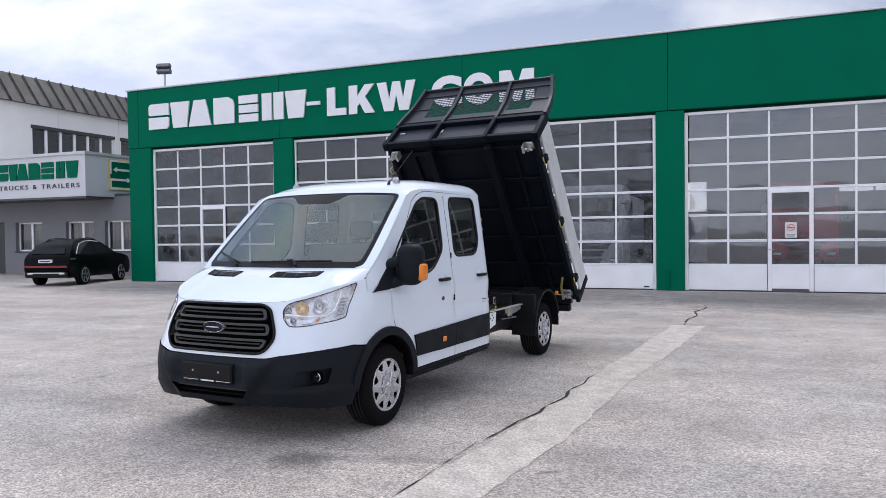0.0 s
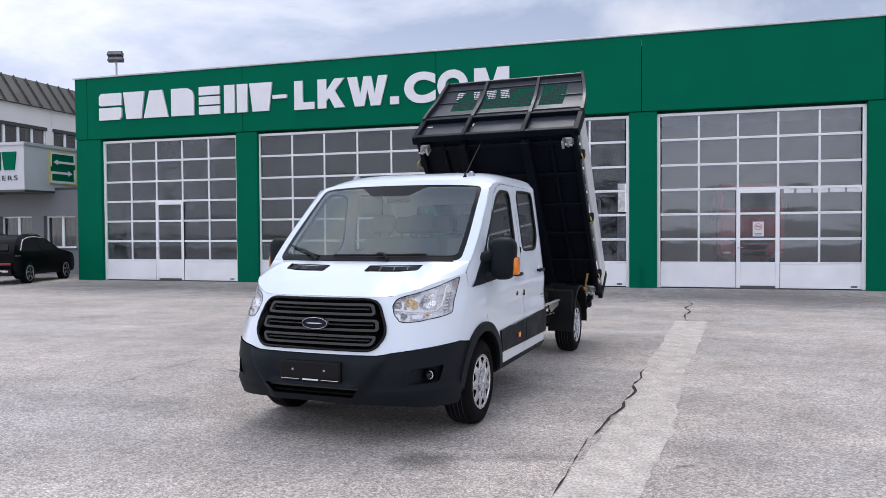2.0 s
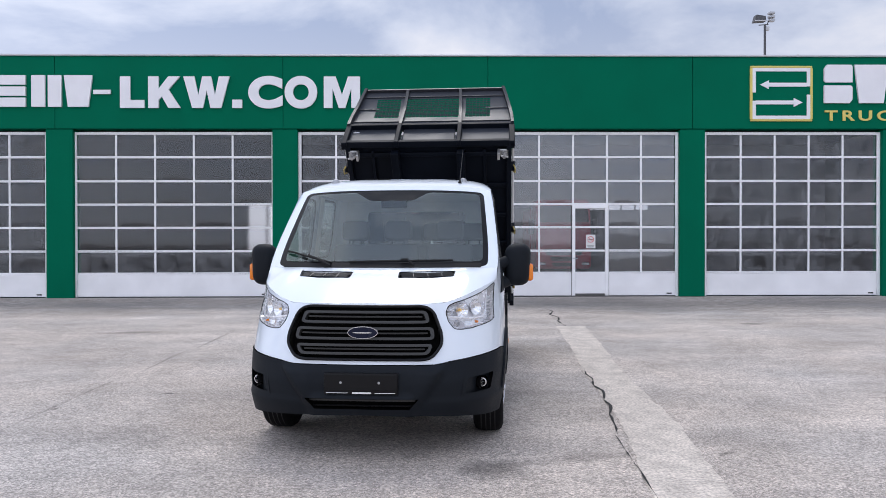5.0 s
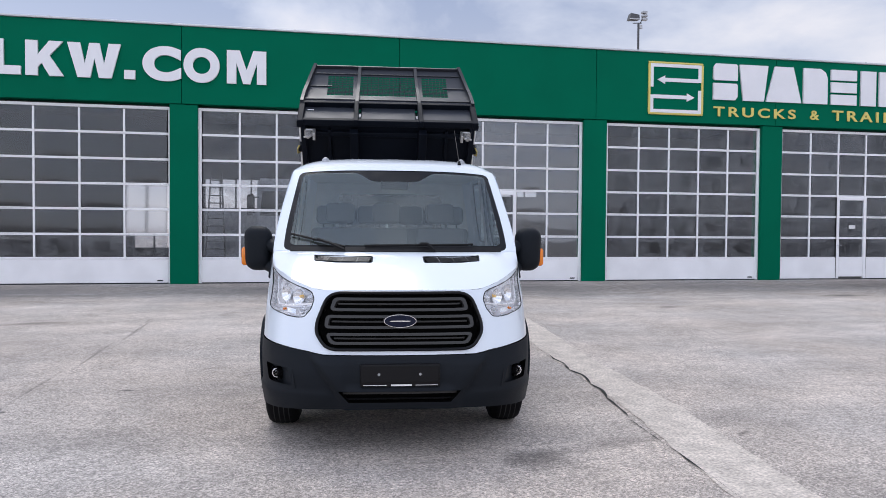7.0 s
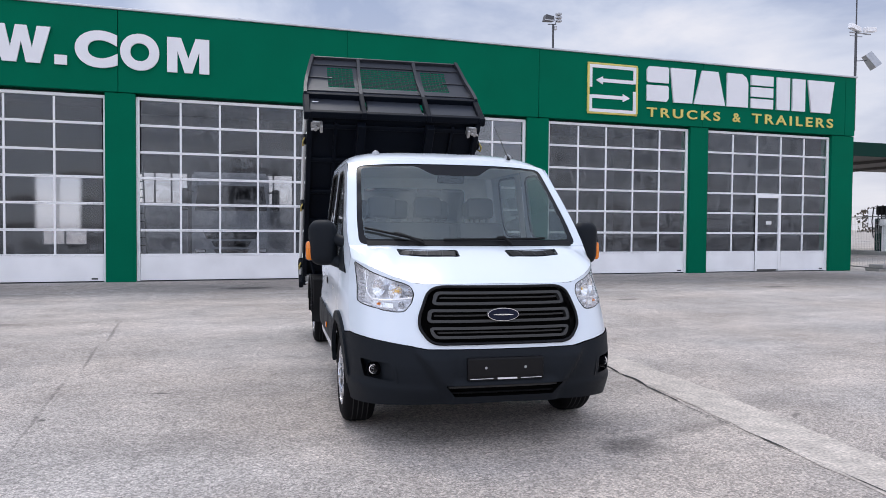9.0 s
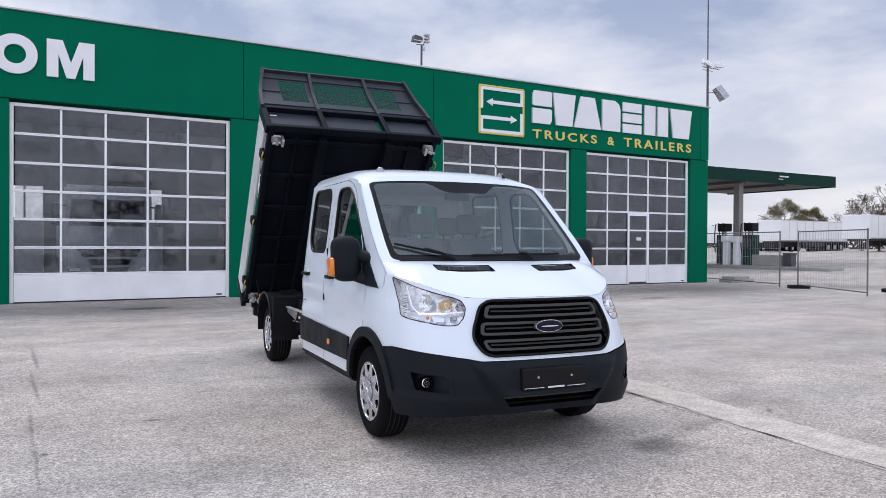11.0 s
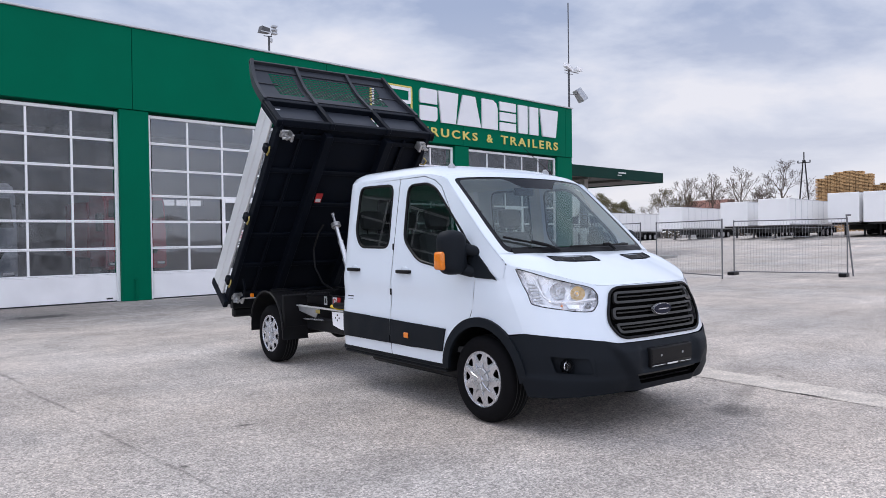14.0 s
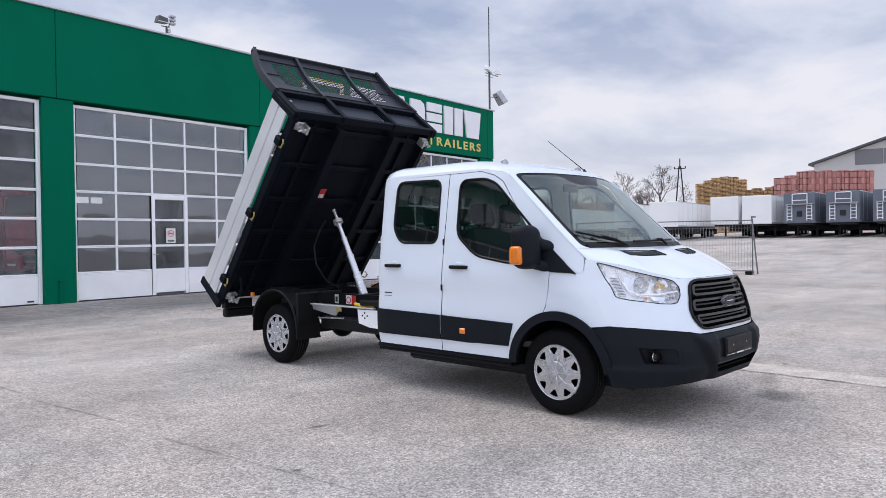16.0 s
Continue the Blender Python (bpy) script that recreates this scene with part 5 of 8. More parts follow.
CLEAR = rounded([(-.868, .062), (.868, .062), (.876, .905), (.36, .908), (.21, .795), (-.21, .795), (-.36, .908), (-.876, .905)], 0.05)
full = rounded([(-.915, .004), (.915, .004), (.915, .935), (-.915, .935)], 0.06)
FRAME = [(-.998, -.004), (.998, -.004), (.998, 1.0), (-.998, 1.0)]
tp("screen_frame", sheet(FRAME, lambda t, v: screen_pt(t, v, 0.004), (full,), 0.05), M_PAINT, angle=0.9)
ws = tp("windscreen", sheet(CLEAR, lambda t, v: screen_pt(t, v, 0.002), step=0.08), M_WIND, truck, "clear sloping windscreen")
ws.visible_shadow = False
tp("screen_border", sheet(full, lambda t, v: screen_pt(t, v, 0.0), (CLEAR,), 0.06), M_GLOSSBLACK, ws, "black windscreen border")
tp("cowl", sheet([(-.86, -.012), (.86, -.012), (.86, .032), (-.86, .032)], lambda t, v: screen_pt(t, v, 0.016), step=0.05, thick=0.01), M_BLACKPLASTIC, truck, "black cowl below the windscreen")
for a, b, pivot in (((-.86, .06), (-.42, .03), (-.42, .02)), ((-.26, .04), (.62, .055), (.30, .02))):
    w = new("wiper")
    w.parent = truck
    tagged(w, "black windscreen wiper")
    bm = bmesh.new()
    tube(bm, [screen_pt(a[0] + (b[0] - a[0]) * k / 6, a[1] + (b[1] - a[1]) * k / 6 + (0.10 if a[0] < -.5 else 0.0) * (1 - k / 6), 0.022) for k in range(7)], 0.009, 6)
    tp("blade", bm, M_BLACKPLASTIC, w)
    bm = bmesh.new()
    mid_p = screen_pt((a[0] + b[0]) / 2, (a[1] + b[1]) / 2 + (0.05 if a[0] < -.5 else 0), 0.035)
    tube(bm, [screen_pt(pivot[0], pivot[1] - 0.03, 0.03), screen_pt((pivot[0] + (a[0] + b[0]) / 2) / 2, pivot[1] + 0.02, 0.045), mid_p], 0.012, 6)
    tp("arm", bm, M_BLACKPLASTIC, w)

# roof
def roof_pt(t, v):
    yf = screen_edge(2.06) - 0.165 * (1 - t * t)
    y = yf + (2.19 - yf) * v
    k = min(1.0, (y - yf) / 0.8)
    h = 0.116 * (1 - abs(t) ** 6) ** 0.6 * (1 - (1 - k) ** 2.2)
    rear = max(0.0, (y - 2.05) / 0.14)
    z = 2.06 - (2.06 - edge_z(y)) * t ** 4 + h * (1 - 0.30 * rear * rear)
    x, _ = hull_xy(1 + max(y, NOSE) - NOSE, 2.06)
    rib = 0.004 * math.cos(t * 16.0) * min(1, max(0.0, v - 0.22) * 5) * max(0.0, 1 - abs(t / 0.75) ** 6)
    return Vector((t * abs(x), y, z + rib))


bm = bmesh.new()
NR, NC = 24, 44
g = [[bm.verts.new(roof_pt(-1 + 2 * i / NC, j / NR)) for j in range(NR + 1)] for i in range(NC + 1)]
for i in range(NC):
    for j in range(NR):
        bm.faces.new((g[i][j], g[i + 1][j], g[i + 1][j + 1], g[i][j + 1]))
bmesh.ops.recalc_face_normals(bm, faces=bm.faces)
tp("roof", bm, M_PAINT, truck, angle=0.9)
bm = bmesh.new()
bx(bm, -0.80, 0.80, 0.75, 2.10, 2.01, 2.03)
tp("headliner", bm, M_HEADLINER)
BACKWIN = rounded([(-.56, 1.44), (.56, 1.44), (.56, 1.90), (-.56, 1.90)], 0.06)
back = [(-.86, .42), (.86, .42), (.86, 1.5), (.78, 2.05), (.45, 2.135), (0, 2.15), (-.45, 2.135), (-.78, 2.05), (-.86, 1.5)]
tp("cab_back", sheet(back, lambda x, z: Vector((x, 2.188, z)), (BACKWIN,), 0.12), M_PAINT)
tp("back_window", sheet(BACKWIN, lambda x, z: Vector((x, 2.18, z)), (), 0.2), M_SIDEGLASS)

# cabin
bm = bmesh.new()
bx(bm, -0.90, 0.90, -0.05, 2.14, 0.50, 0.55)
bx(bm, -0.76, 0.76, -0.42, -0.36, 0.50, 1.18)
tp("cabin_floor", bm, M_CLOTH)
for s in (1, -1):
    tp("door_card", sheet(flank([(0.52, 0.55), (2.14, 0.55), (2.14, 1.36), (1.1, 1.27), (0.0, 1.17), (0.0, 0.90), (0.40, 0.84)]), lambda u, z: hull(s * u, z, -0.06), step=0.15), M_CABIN)
    tp("pillar_trim", sheet(flank([(1.12, 1.2), (1.28, 1.2), (1.28, 2.0), (1.12, 2.0)]), lambda u, z: hull(s * u, z, -0.05), step=0.15), M_CABIN)
tp("cabin_back", sheet(back, lambda x, z: Vector((x, 2.15, z)), (BACKWIN,), 0.2), M_CABIN)
bm = bmesh.new()
prism(bm, [(-0.34, 1.20), (-0.18, 1.245), (0.12, 1.22), (0.26, 1.12), (0.24, 0.80), (-0.30, 0.80)], -0.88, 0.88, "x")
tp("dashboard", bm, M_CLOTH, truck, "grey dashboard")
bm = bmesh.new()
rim_m = Matrix.Translation((0.42, 0.36, 1.17)) @ Matrix.Rotation(radians(-62), 4, "X")
tube(bm, [rim_m @ Vector((0.195 * math.cos(k * math.pi / 14), 0.195 * math.sin(k * math.pi / 14), 0)) for k in range(28)], 0.015, 8, True)
for a in (20, 160, 270):
    rod(bm, rim_m @ Vector((0, 0, -0.02)), rim_m @ Vector((0.19 * math.cos(radians(a)), 0.19 * math.sin(radians(a)), 0)), 0.014, 6)
rod(bm, rim_m @ Vector((0, 0, 0.01)), rim_m @ Vector((0, 0, -0.25)), 0.05, 12)
tp("steering_wheel", bm, M_BLACKPLASTIC)


def seat(x, y, w):
    st = new("seat")
    st.parent = truck
    tagged(st, "dark cloth cab seat with headrest")
    bm = bmesh.new()
    bx(bm, x - w / 2, x + w / 2, y - 0.26, y + 0.24, 0.72, 0.92, 0.05, 2)
    tp("cushion", bm, M_CLOTH, st)
    bm = bmesh.new()
    bx(bm, x - w / 2 + 0.02, x + w / 2 - 0.02, -0.07, 0.07, 0.0, 0.66, 0.05, 2, Matrix.Translation((0, y + 0.24, 0.88)) @ Matrix.Rotation(radians(-12), 4, "X"))
    tp("backrest", bm, M_CLOTH, st)
    n = 2 if w > 0.7 else 1
    for k in range(n):
        hx = x + (k - (n - 1) / 2) * 0.44
        bm = bmesh.new()
        bx(bm, hx - 0.135, hx + 0.135, -0.05, 0.05, 0.70, 0.90, 0.045, 2, Matrix.Translation((0, y + 0.25, 0.88)) @ Matrix.Rotation(radians(-10), 4, "X"))
        for q in (-0.06, 0.06):
            rod(bm, (hx + q, y + 0.37, 1.5), (hx + q, y + 0.39, 1.62), 0.007, 6)
        tp("headrest", bm, M_CLOTH, st)
    return st


seat(0.46, 0.80, 0.50)
seat(-0.28, 0.80, 0.90)
seat(0.44, 1.72, 0.86)
seat(-0.44, 1.72, 0.86)
bm = bmesh.new()
bx(bm, -0.12, 0.12, 0.48, 0.51, 1.86, 1.93, 0.012, 2)
tp("rear_mirror", bm, M_BLACKPLASTIC)
for s in (1, -1):
    bm = bmesh.new()
    p = roof_pt(s * 0.70, 0.16)
    rod(bm, p + Vector((0, 0, -0.01)), p + Vector((0, 0, 0.020)), 0.038, 14, 0.032)
    bmesh.ops.create_uvsphere(bm, u_segments=12, v_segments=8, radius=0.026, matrix=Matrix.Translation(p + Vector((0, 0, 0.020))) @ Matrix.Diagonal((1, 1, 0.7, 1)))
    tp("roof_lamp", bm, M_GALV, truck, "small pale roof marker lamp")
bm = bmesh.new()
p = roof_pt(0.67, 0.10)
rod(bm, p, p + Vector((0, 0.015, 0.03)), 0.018, 10, 0.010)
rod(bm, p + Vector((0, 0.012, 0.02)), Vector((0.59, 1.17, 2.47)), 0.005, 6, 0.0025)
tp("antenna", bm, M_BLACKPLASTIC, truck, "thin black roof aerial")
for s in (1, -1):
    d = [o for o in truck.children if o.name.startswith("rear_door")][0 if s > 0 else 1]
    for k, (a, b, h, mat) in enumerate(((1.94, 2.05, 0.007, M_INKDARK), (1.94, 2.05, 0.002, M_INKDARK))):
        z = 0.905 - k * 0.03
        tp("print_bar", sheet(flank([(a, z - h), (b, z - h), (b, z + h), (a, z + h)]), lambda u, zz: hull(s * u, zz, 0.002), step=0.1), mat, d)
bm = bmesh.new()
rod(bm, hull(hu(1.02, 0.99), 0.99, -0.01), hull(hu(1.02, 0.99), 0.99, 0.006), 0.02, 14)
tp("door_lock", bm, M_INKDARK)

# wheels
RT, RW = 0.352, 0.235


def lathe(bm, prof, seg, axis_x=True):
    rings = [[bm.verts.new((x, r * math.cos(k * 2 * math.pi / seg), r * math.sin(k * 2 * math.pi / seg))) for k in range(seg)] for x, r in prof]
    for r0, r1 in zip(rings, rings[1:]):
        for k in range(seg):
            bm.faces.new((r0[k], r0[(k + 1) % seg], r1[(k + 1) % seg], r1[k]))


def wheel():
    w = new("wheel")
    w.parent = truck
    tagged(w, "black tyre with a silver plastic wheel cover")
    bm = bmesh.new()
    h = RW / 2
    lathe(bm, [(-h + 0.02, 0.20), (-h, 0.24), (-h - 0.004, 0.29), (-h + 0.012, 0.330), (-h + 0.035, 0.346), (-0.03, 0.352), (0.03, 0.352), (h - 0.035, 0.346), (h - 0.012, 0.330), (h + 0.004, 0.29), (h, 0.24), (h - 0.02, 0.205)], 56)
    tyre = tp("tyre", bm, M_RUBBER, w, angle=0.7)
    for x in (-0.055, -0.018, 0.018, 0.055):
        bm = bmesh.new()
        lathe(bm, [(x - 0.004, 0.3532), (x, 0.3535), (x + 0.004, 0.3532)], 56)
        tp("groove", bm, M_CRACK, tyre)
    bm = bmesh.new()
    lathe(bm, [(-0.04, 0.20), (h - 0.05, 0.205), (h - 0.045, 0.03), (h - 0.045, 0.001)], 40)
    # rim coloured as unlit depth, so the cover's holes read dark
    tp("rim", bm, M_UNLIT, w)
    holes = []
    for k in range(9):
        a = k * 2 * math.pi / 9
        hole = [(0.146, -0.055), (0.176, -0.15), (0.197, -0.21), (0.203, -0.08), (0.203, 0.08), (0.197, 0.21), (0.176, 0.15), (0.146, 0.055)]
        holes.append(rounded([(r * math.cos(a + q), r * math.sin(a + q)) for r, q in hole], 0.008, 2))
    ring = [(0.216 * math.cos(k * math.pi / 36), 0.216 * math.sin(k * math.pi / 36)) for k in range(72)]

    def dome(y, z):
        r = math.hypot(y, z)
        return Vector((h - 0.012 + 0.012 * math.cos(min(1.0, r / 0.216) * 1.5) + 0.010 * max(0.0, min(1.0, (0.085 - r) / 0.012)) + 0.006 * max(0.0, math.cos(9 * math.atan2(z, y) + math.pi)) * max(0.0, min(1.0, (r - 0.08) / 0.03)), y, z))
    tp("wheel_cover", sheet(ring, dome, holes, 0.022, 0.008), M_COVER, w, angle=0.9)
    bm = bmesh.new()
    rod(bm, (h + 0.004, 0, 0), (h + 0.0125, 0, 0), 0.092, 36, 0.084)
    disc = tp("cover_disc", bm, M_COVERDARK, w)
    for k in range(9):
        a = (k + 0.5) * 2 * math.pi / 9
        bm = bmesh.new()
        tube(bm, [(h + 0.0125, r * math.cos(a), r * math.sin(a)) for r in (0.03, 0.06, 0.088)] + [(h + 0.001, 0.135 * math.cos(a), 0.135 * math.sin(a))], 0.0045, 5)
        tp("spoke", bm, M_COVER, disc)
    bm = bmesh.new()
    rod(bm, (h + 0.0126, 0, 0), (h + 0.022, 0, 0), 0.032, 20, 0.028)
    tp("hub_cap", bm, M_COVER, w)
    bm = bmesh.new()
    lathe(bm, [(h - 0.016, 0.214), (h - 0.004, 0.218), (h - 0.002, 0.224), (h - 0.012, 0.229)], 56)
    tp("cover_rim", bm, M_COVER, w)
    return w


w0 = wheel()
HUB = RT - 0.016
w0.matrix_basis = Matrix.Translation((0.868, 0, HUB))
for m in (Matrix.Translation((-0.868, 0, HUB)) @ pose(0, 0, 0, 20, 0, 180), Matrix.Translation((0.868, 3.954, HUB)) @ pose(0, 0, 0, 11), Matrix.Translation((-0.868, 3.954, HUB)) @ pose(0, 0, 0, 33, 0, 180)):
    copy_thing(w0, m)

# chassis
for s in (1, -1):
    bm = bmesh.new()
    prism(bm, [(1.6, 0.47), (5.2, 0.47), (5.2, 0.66), (1.6, 0.66)], s * 0.37, s * 0.44, "x")
    tp("frame_rail", bm, M_CHASSIS)
    bm = bmesh.new()
    prism(bm, [(2.42, 0.67), (5.12, 0.67), (5.12, 0.80), (2.42, 0.80)], s * 0.38, s * 0.46, "x")
    tp("sub_frame", bm, M_CHASSIS)
    # leaf spring, axle end
    bm = bmesh.new()
    for k in range(3):
        pts = [(s * 0.55, 3.954 + q * (0.66 - 0.12 * k), 0.40 + 0.10 * q * q - 0.018 * k) for q in (-1, -.6, -.2, .2, .6, 1)]
        tube(bm, pts, 0.016, 6)
    tp("leaf_spring", bm, M_CHASSIS)
    # mudguard over the rear wheel
    bm = bmesh.new()
    prof = []
    for k in range(19):
        a = radians(-8 + k * 196 / 18)
        prof.append((3.954 + 0.455 * math.cos(a), 0.40 + 0.455 * math.sin(a)))
    prof.append((3.49, 0.30))
    inner = [(3.954 + (y - 3.954) * 0.965, 0.40 + (z - 0.40) * 0.965) for y, z in prof]
    for (a, b, c, d) in zip(prof, prof[1:], inner[1:], inner):
        for x0, x1 in ((s * 0.70, s * 1.03),):
            v = [bm.verts.new((x, *p)) for x in (x0, x1) for p in (a, b, c, d)]
            for f in ((0, 1, 5, 4), (3, 2, 6, 7), (4, 5, 6, 7), (0, 1, 2, 3)):
                bm.faces.new([v[i] for i in f])
    for (a, b) in zip(prof[2:18], prof[3:18]):     # rolled outer lip
        rod(bm, (s * 1.03, *a), (s * 1.03, *b), 0.013, 6)
    bmesh.ops.remove_doubles(bm, verts=bm.verts, dist=1e-5)
    bmesh.ops.recalc_face_normals(bm, faces=bm.faces)
    tp("mudguard", bm, M_BLACKPLASTIC, truck, "black plastic rear mudguard")
    bm = bmesh.new()
    bx(bm, min(s * .70, s * 1.02), max(s * .70, s * 1.02), 3.50, 3.545, 0.44, 0.835, 0.015)
    tp("mudguard_front", bm, M_BLACKPLASTIC)
    bm = bmesh.new()
    bx(bm, min(s * .50, s * .72), max(s * .50, s * .72), 4.46, 4.49, 0.80, 0.845)
    tp("mudguard_stay", bm, M_CHASSIS)
    bm = bmesh.new()
    bx(bm, min(s * .44, s * .74), max(s * .44, s * .74), 3.42, 3.48, 0.80, 0.84, 0.006)
    tp("mudguard_stay", bm, M_CHASSIS)
    bm = bmesh.new()
    bx(bm, min(s * .96, s * 1.0), max(s * .96, s * 1.0), 4.46, 4.50, 0.75, 0.80, 0.006)
    tp("side_marker", bm, M_AMBER, truck, "small orange marker lamp")
    # side fittings between cab and wheel
    def across(x0, x1):
        return min(s * x0, s * x1), max(s * x0, s * x1)

    bm = bmesh.new()
    bx(bm, *across(.82, .87), 2.38, 3.46, 0.698, 0.712, 0.003)
    tp("side_rail", bm, M_CAST_RAIL, truck, "bare silver rail behind the cab")
    bm = bmesh.new()
    prism(bm, [(3.44, 0.695), (3.42, 0.645), (3.02, 0.59), (2.92, 0.695)], *across(.845, .855), "x")
    tp("gusset", bm, M_GALV, truck)
    bm = bmesh.new()
    prism(bm, [(2.64, 0.685), (2.30, 0.69), (2.30, 0.50), (2.45, 0.505), (2.62, 0.54)], *across(.845, .855), "x")
    plate_w = tp("bracket_plate", bm, M_PANEL_WHITE, truck, "white bracket plate with bolt holes")
    for y, z in ((2.52, 0.655), (2.56, 0.625), (2.48, 0.625), (2.52, 0.600)):
        bm = bmesh.new()
        rod(bm, (s * 0.8555, y, z), (s * 0.857, y, z), 0.011, 10)
        # flat disc, its black stands for the shade inside a hole
        tp("bolt_hole", bm, M_UNLIT, plate_w)
    bm = bmesh.new()
    rod(bm, (s * 0.80, 2.74, 0.735), (s * 0.80, 2.52, 0.71), 0.018, 10)
    bx(bm, *across(.74, .84), 2.50, 2.58, 0.69, 0.72, 0.006)
    tp("filler_cap", bm, M_YELLOWPAINT, truck, "yellow painted fitting behind the cab")
    bm = bmesh.new()
    rod(bm, (s * 0.84, 2.25, 0.765), (s * 0.84, 2.58, 0.758), 0.034, 12)
    tp("air_hose", bm, M_BLACKPLASTIC, truck, "thick black hose end")
    bm = bmesh.new()
    bx(bm, *across(.858, .87), 2.90, 2.99, 0.645, 0.685, 0.004)
    tp("lug", bm, M_ZINC, truck, "yellowish zinc lug")
    bm = bmesh.new()
    rod(bm, (s * 0.80, 3.40, 0.545), (s * 0.80, 2.95, 0.565), 0.010, 8)
    tp("brake_rod", bm, M_STEELBRIGHT, truck)
    bm = bmesh.new()
    bx(bm, *across(.62, .76), 2.32, 3.42, 0.42, 0.56, 0.02)
    tp("side_tank", bm, M_CHASSIS)
    bm = bmesh.new()
    bx(bm, *across(.74, .90), 3.515, 3.53, 0.36, 0.46, 0.004)
    tp("mud_flap", bm, M_BLACKPLASTIC, truck, "short black mud flap")
    for y0, y1, mark in ((3.45, 3.52, False), (3.21, 3.31, True)):
        bm = bmesh.new()
        bx(bm, *across(.461, .464), y0, y1, 0.68, 0.785)
        st = tp("sticker", bm, M_STICK, truck)
        bm = bmesh.new()
        if mark:
            tube(bm, [(s * 0.465, 3.26 + 0.035 * math.cos(k * math.pi / 8), 0.73 + 0.035 * math.sin(k * math.pi / 8)) for k in range(16)], 0.006, 5, True)
            tp("sticker_mark", bm, M_REDSTICK, st)
        else:
            bx(bm, *across(.464, .466), 3.465, 3.505, 0.70, 0.76)
            tp("sticker_mark", bm, M_INKDARK, st)
    bm = bmesh.new()
    bx(bm, *across(.461, .464), 3.13, 3.20, 0.68, 0.785)
    tp("sticker", bm, M_REDSTICK, truck)
for y, w, z0, z1 in ((2.5, 0.06, 0.52, 0.69), (3.3, 0.06, 0.52, 0.78), (4.6, 0.06, 0.52, 0.78), (5.1, 0.06, 0.52, 0.78), (2.44, 0.16, 0.70, 0.82)):
    bm = bmesh.new()
    bx(bm, -0.42, 0.42, y, y + w, z0, z1, 0.006)
    tp("cross_member", bm, M_CHASSIS)
bm = bmesh.new()
rod(bm, (-0.80, 3.954, 0.345), (0.80, 3.954, 0.345), 0.055, 12)
bmesh.ops.create_uvsphere(bm, u_segments=14, v_segments=10, radius=0.15, matrix=Matrix.Translation((0, 3.954, 0.345)))
rod(bm, (0, 2.0, 0.5), (0, 3.85, 0.36), 0.045, 10)
tp("rear_axle", bm, M_CHASSIS)
bm = bmesh.new()
rod(bm, (-0.80, 0, 0.30), (0.80, 0, 0.30), 0.05, 10)
tp("front_axle", bm, M_CHASSIS)
bm = bmesh.new()
bx(bm, -0.95, 0.95, 5.16, 5.26, 0.44, 0.56, 0.02)
for s in (1, -1):
    bx(bm, s * 0.78 - 0.20, s * 0.78 + 0.20, 5.12, 5.22, 0.56, 0.68, 0.01)
tp("rear_bar", bm, M_CHASSIS, truck, "black rear under-run bar")
bm = bmesh.new()
bx(bm, -0.82, 0.82, -0.62, 1.9, 0.24, 0.36, 0.03)
bx(bm, -0.45, 0.45, -0.55, 0.9, 0.36, 0.75)
# added tray that keeps light off the ground under the bumper
bx(bm, -0.70, 0.70, -0.84, -0.5, 0.285, 0.33, 0.02)
for s in (1, -1):
    bx(bm, s * 0.53 - 0.03, s * 0.53 + 0.03, -0.50, 0.52, 0.24, 0.82, 0.01)
tp("underbody", bm, M_CHASSIS)

# tipping bed, raised about its rear edge
TILT_B = radians(52.3)
fy, fz = -math.cos(TILT_B), math.sin(TILT_B)
bed = new("tipping_bed")
bed.parent = truck
tagged(bed, "dark steel tipping bed raised steeply with aluminium sides")
bed.matrix_basis = Matrix(((-1.03, 0, 0, 0), (0, fy, fz, 5.07), (0, fz, -fy, 0.635), (0, 0, 0, 1)))
BL, BH = 2.74, 0.52


def bp(name, bm, mat, label="", angle=0.5):
    return part(name, bm, mat, bed, label, True, angle)


def bb(name, mat, x0, x1, a0, a1, b0, b1, bevel=0.006, label=""):
    bm = bmesh.new()
    bx(bm, x0, x1, a0, a1, b0, b1, bevel)
    return bp(name, bm, mat, label)


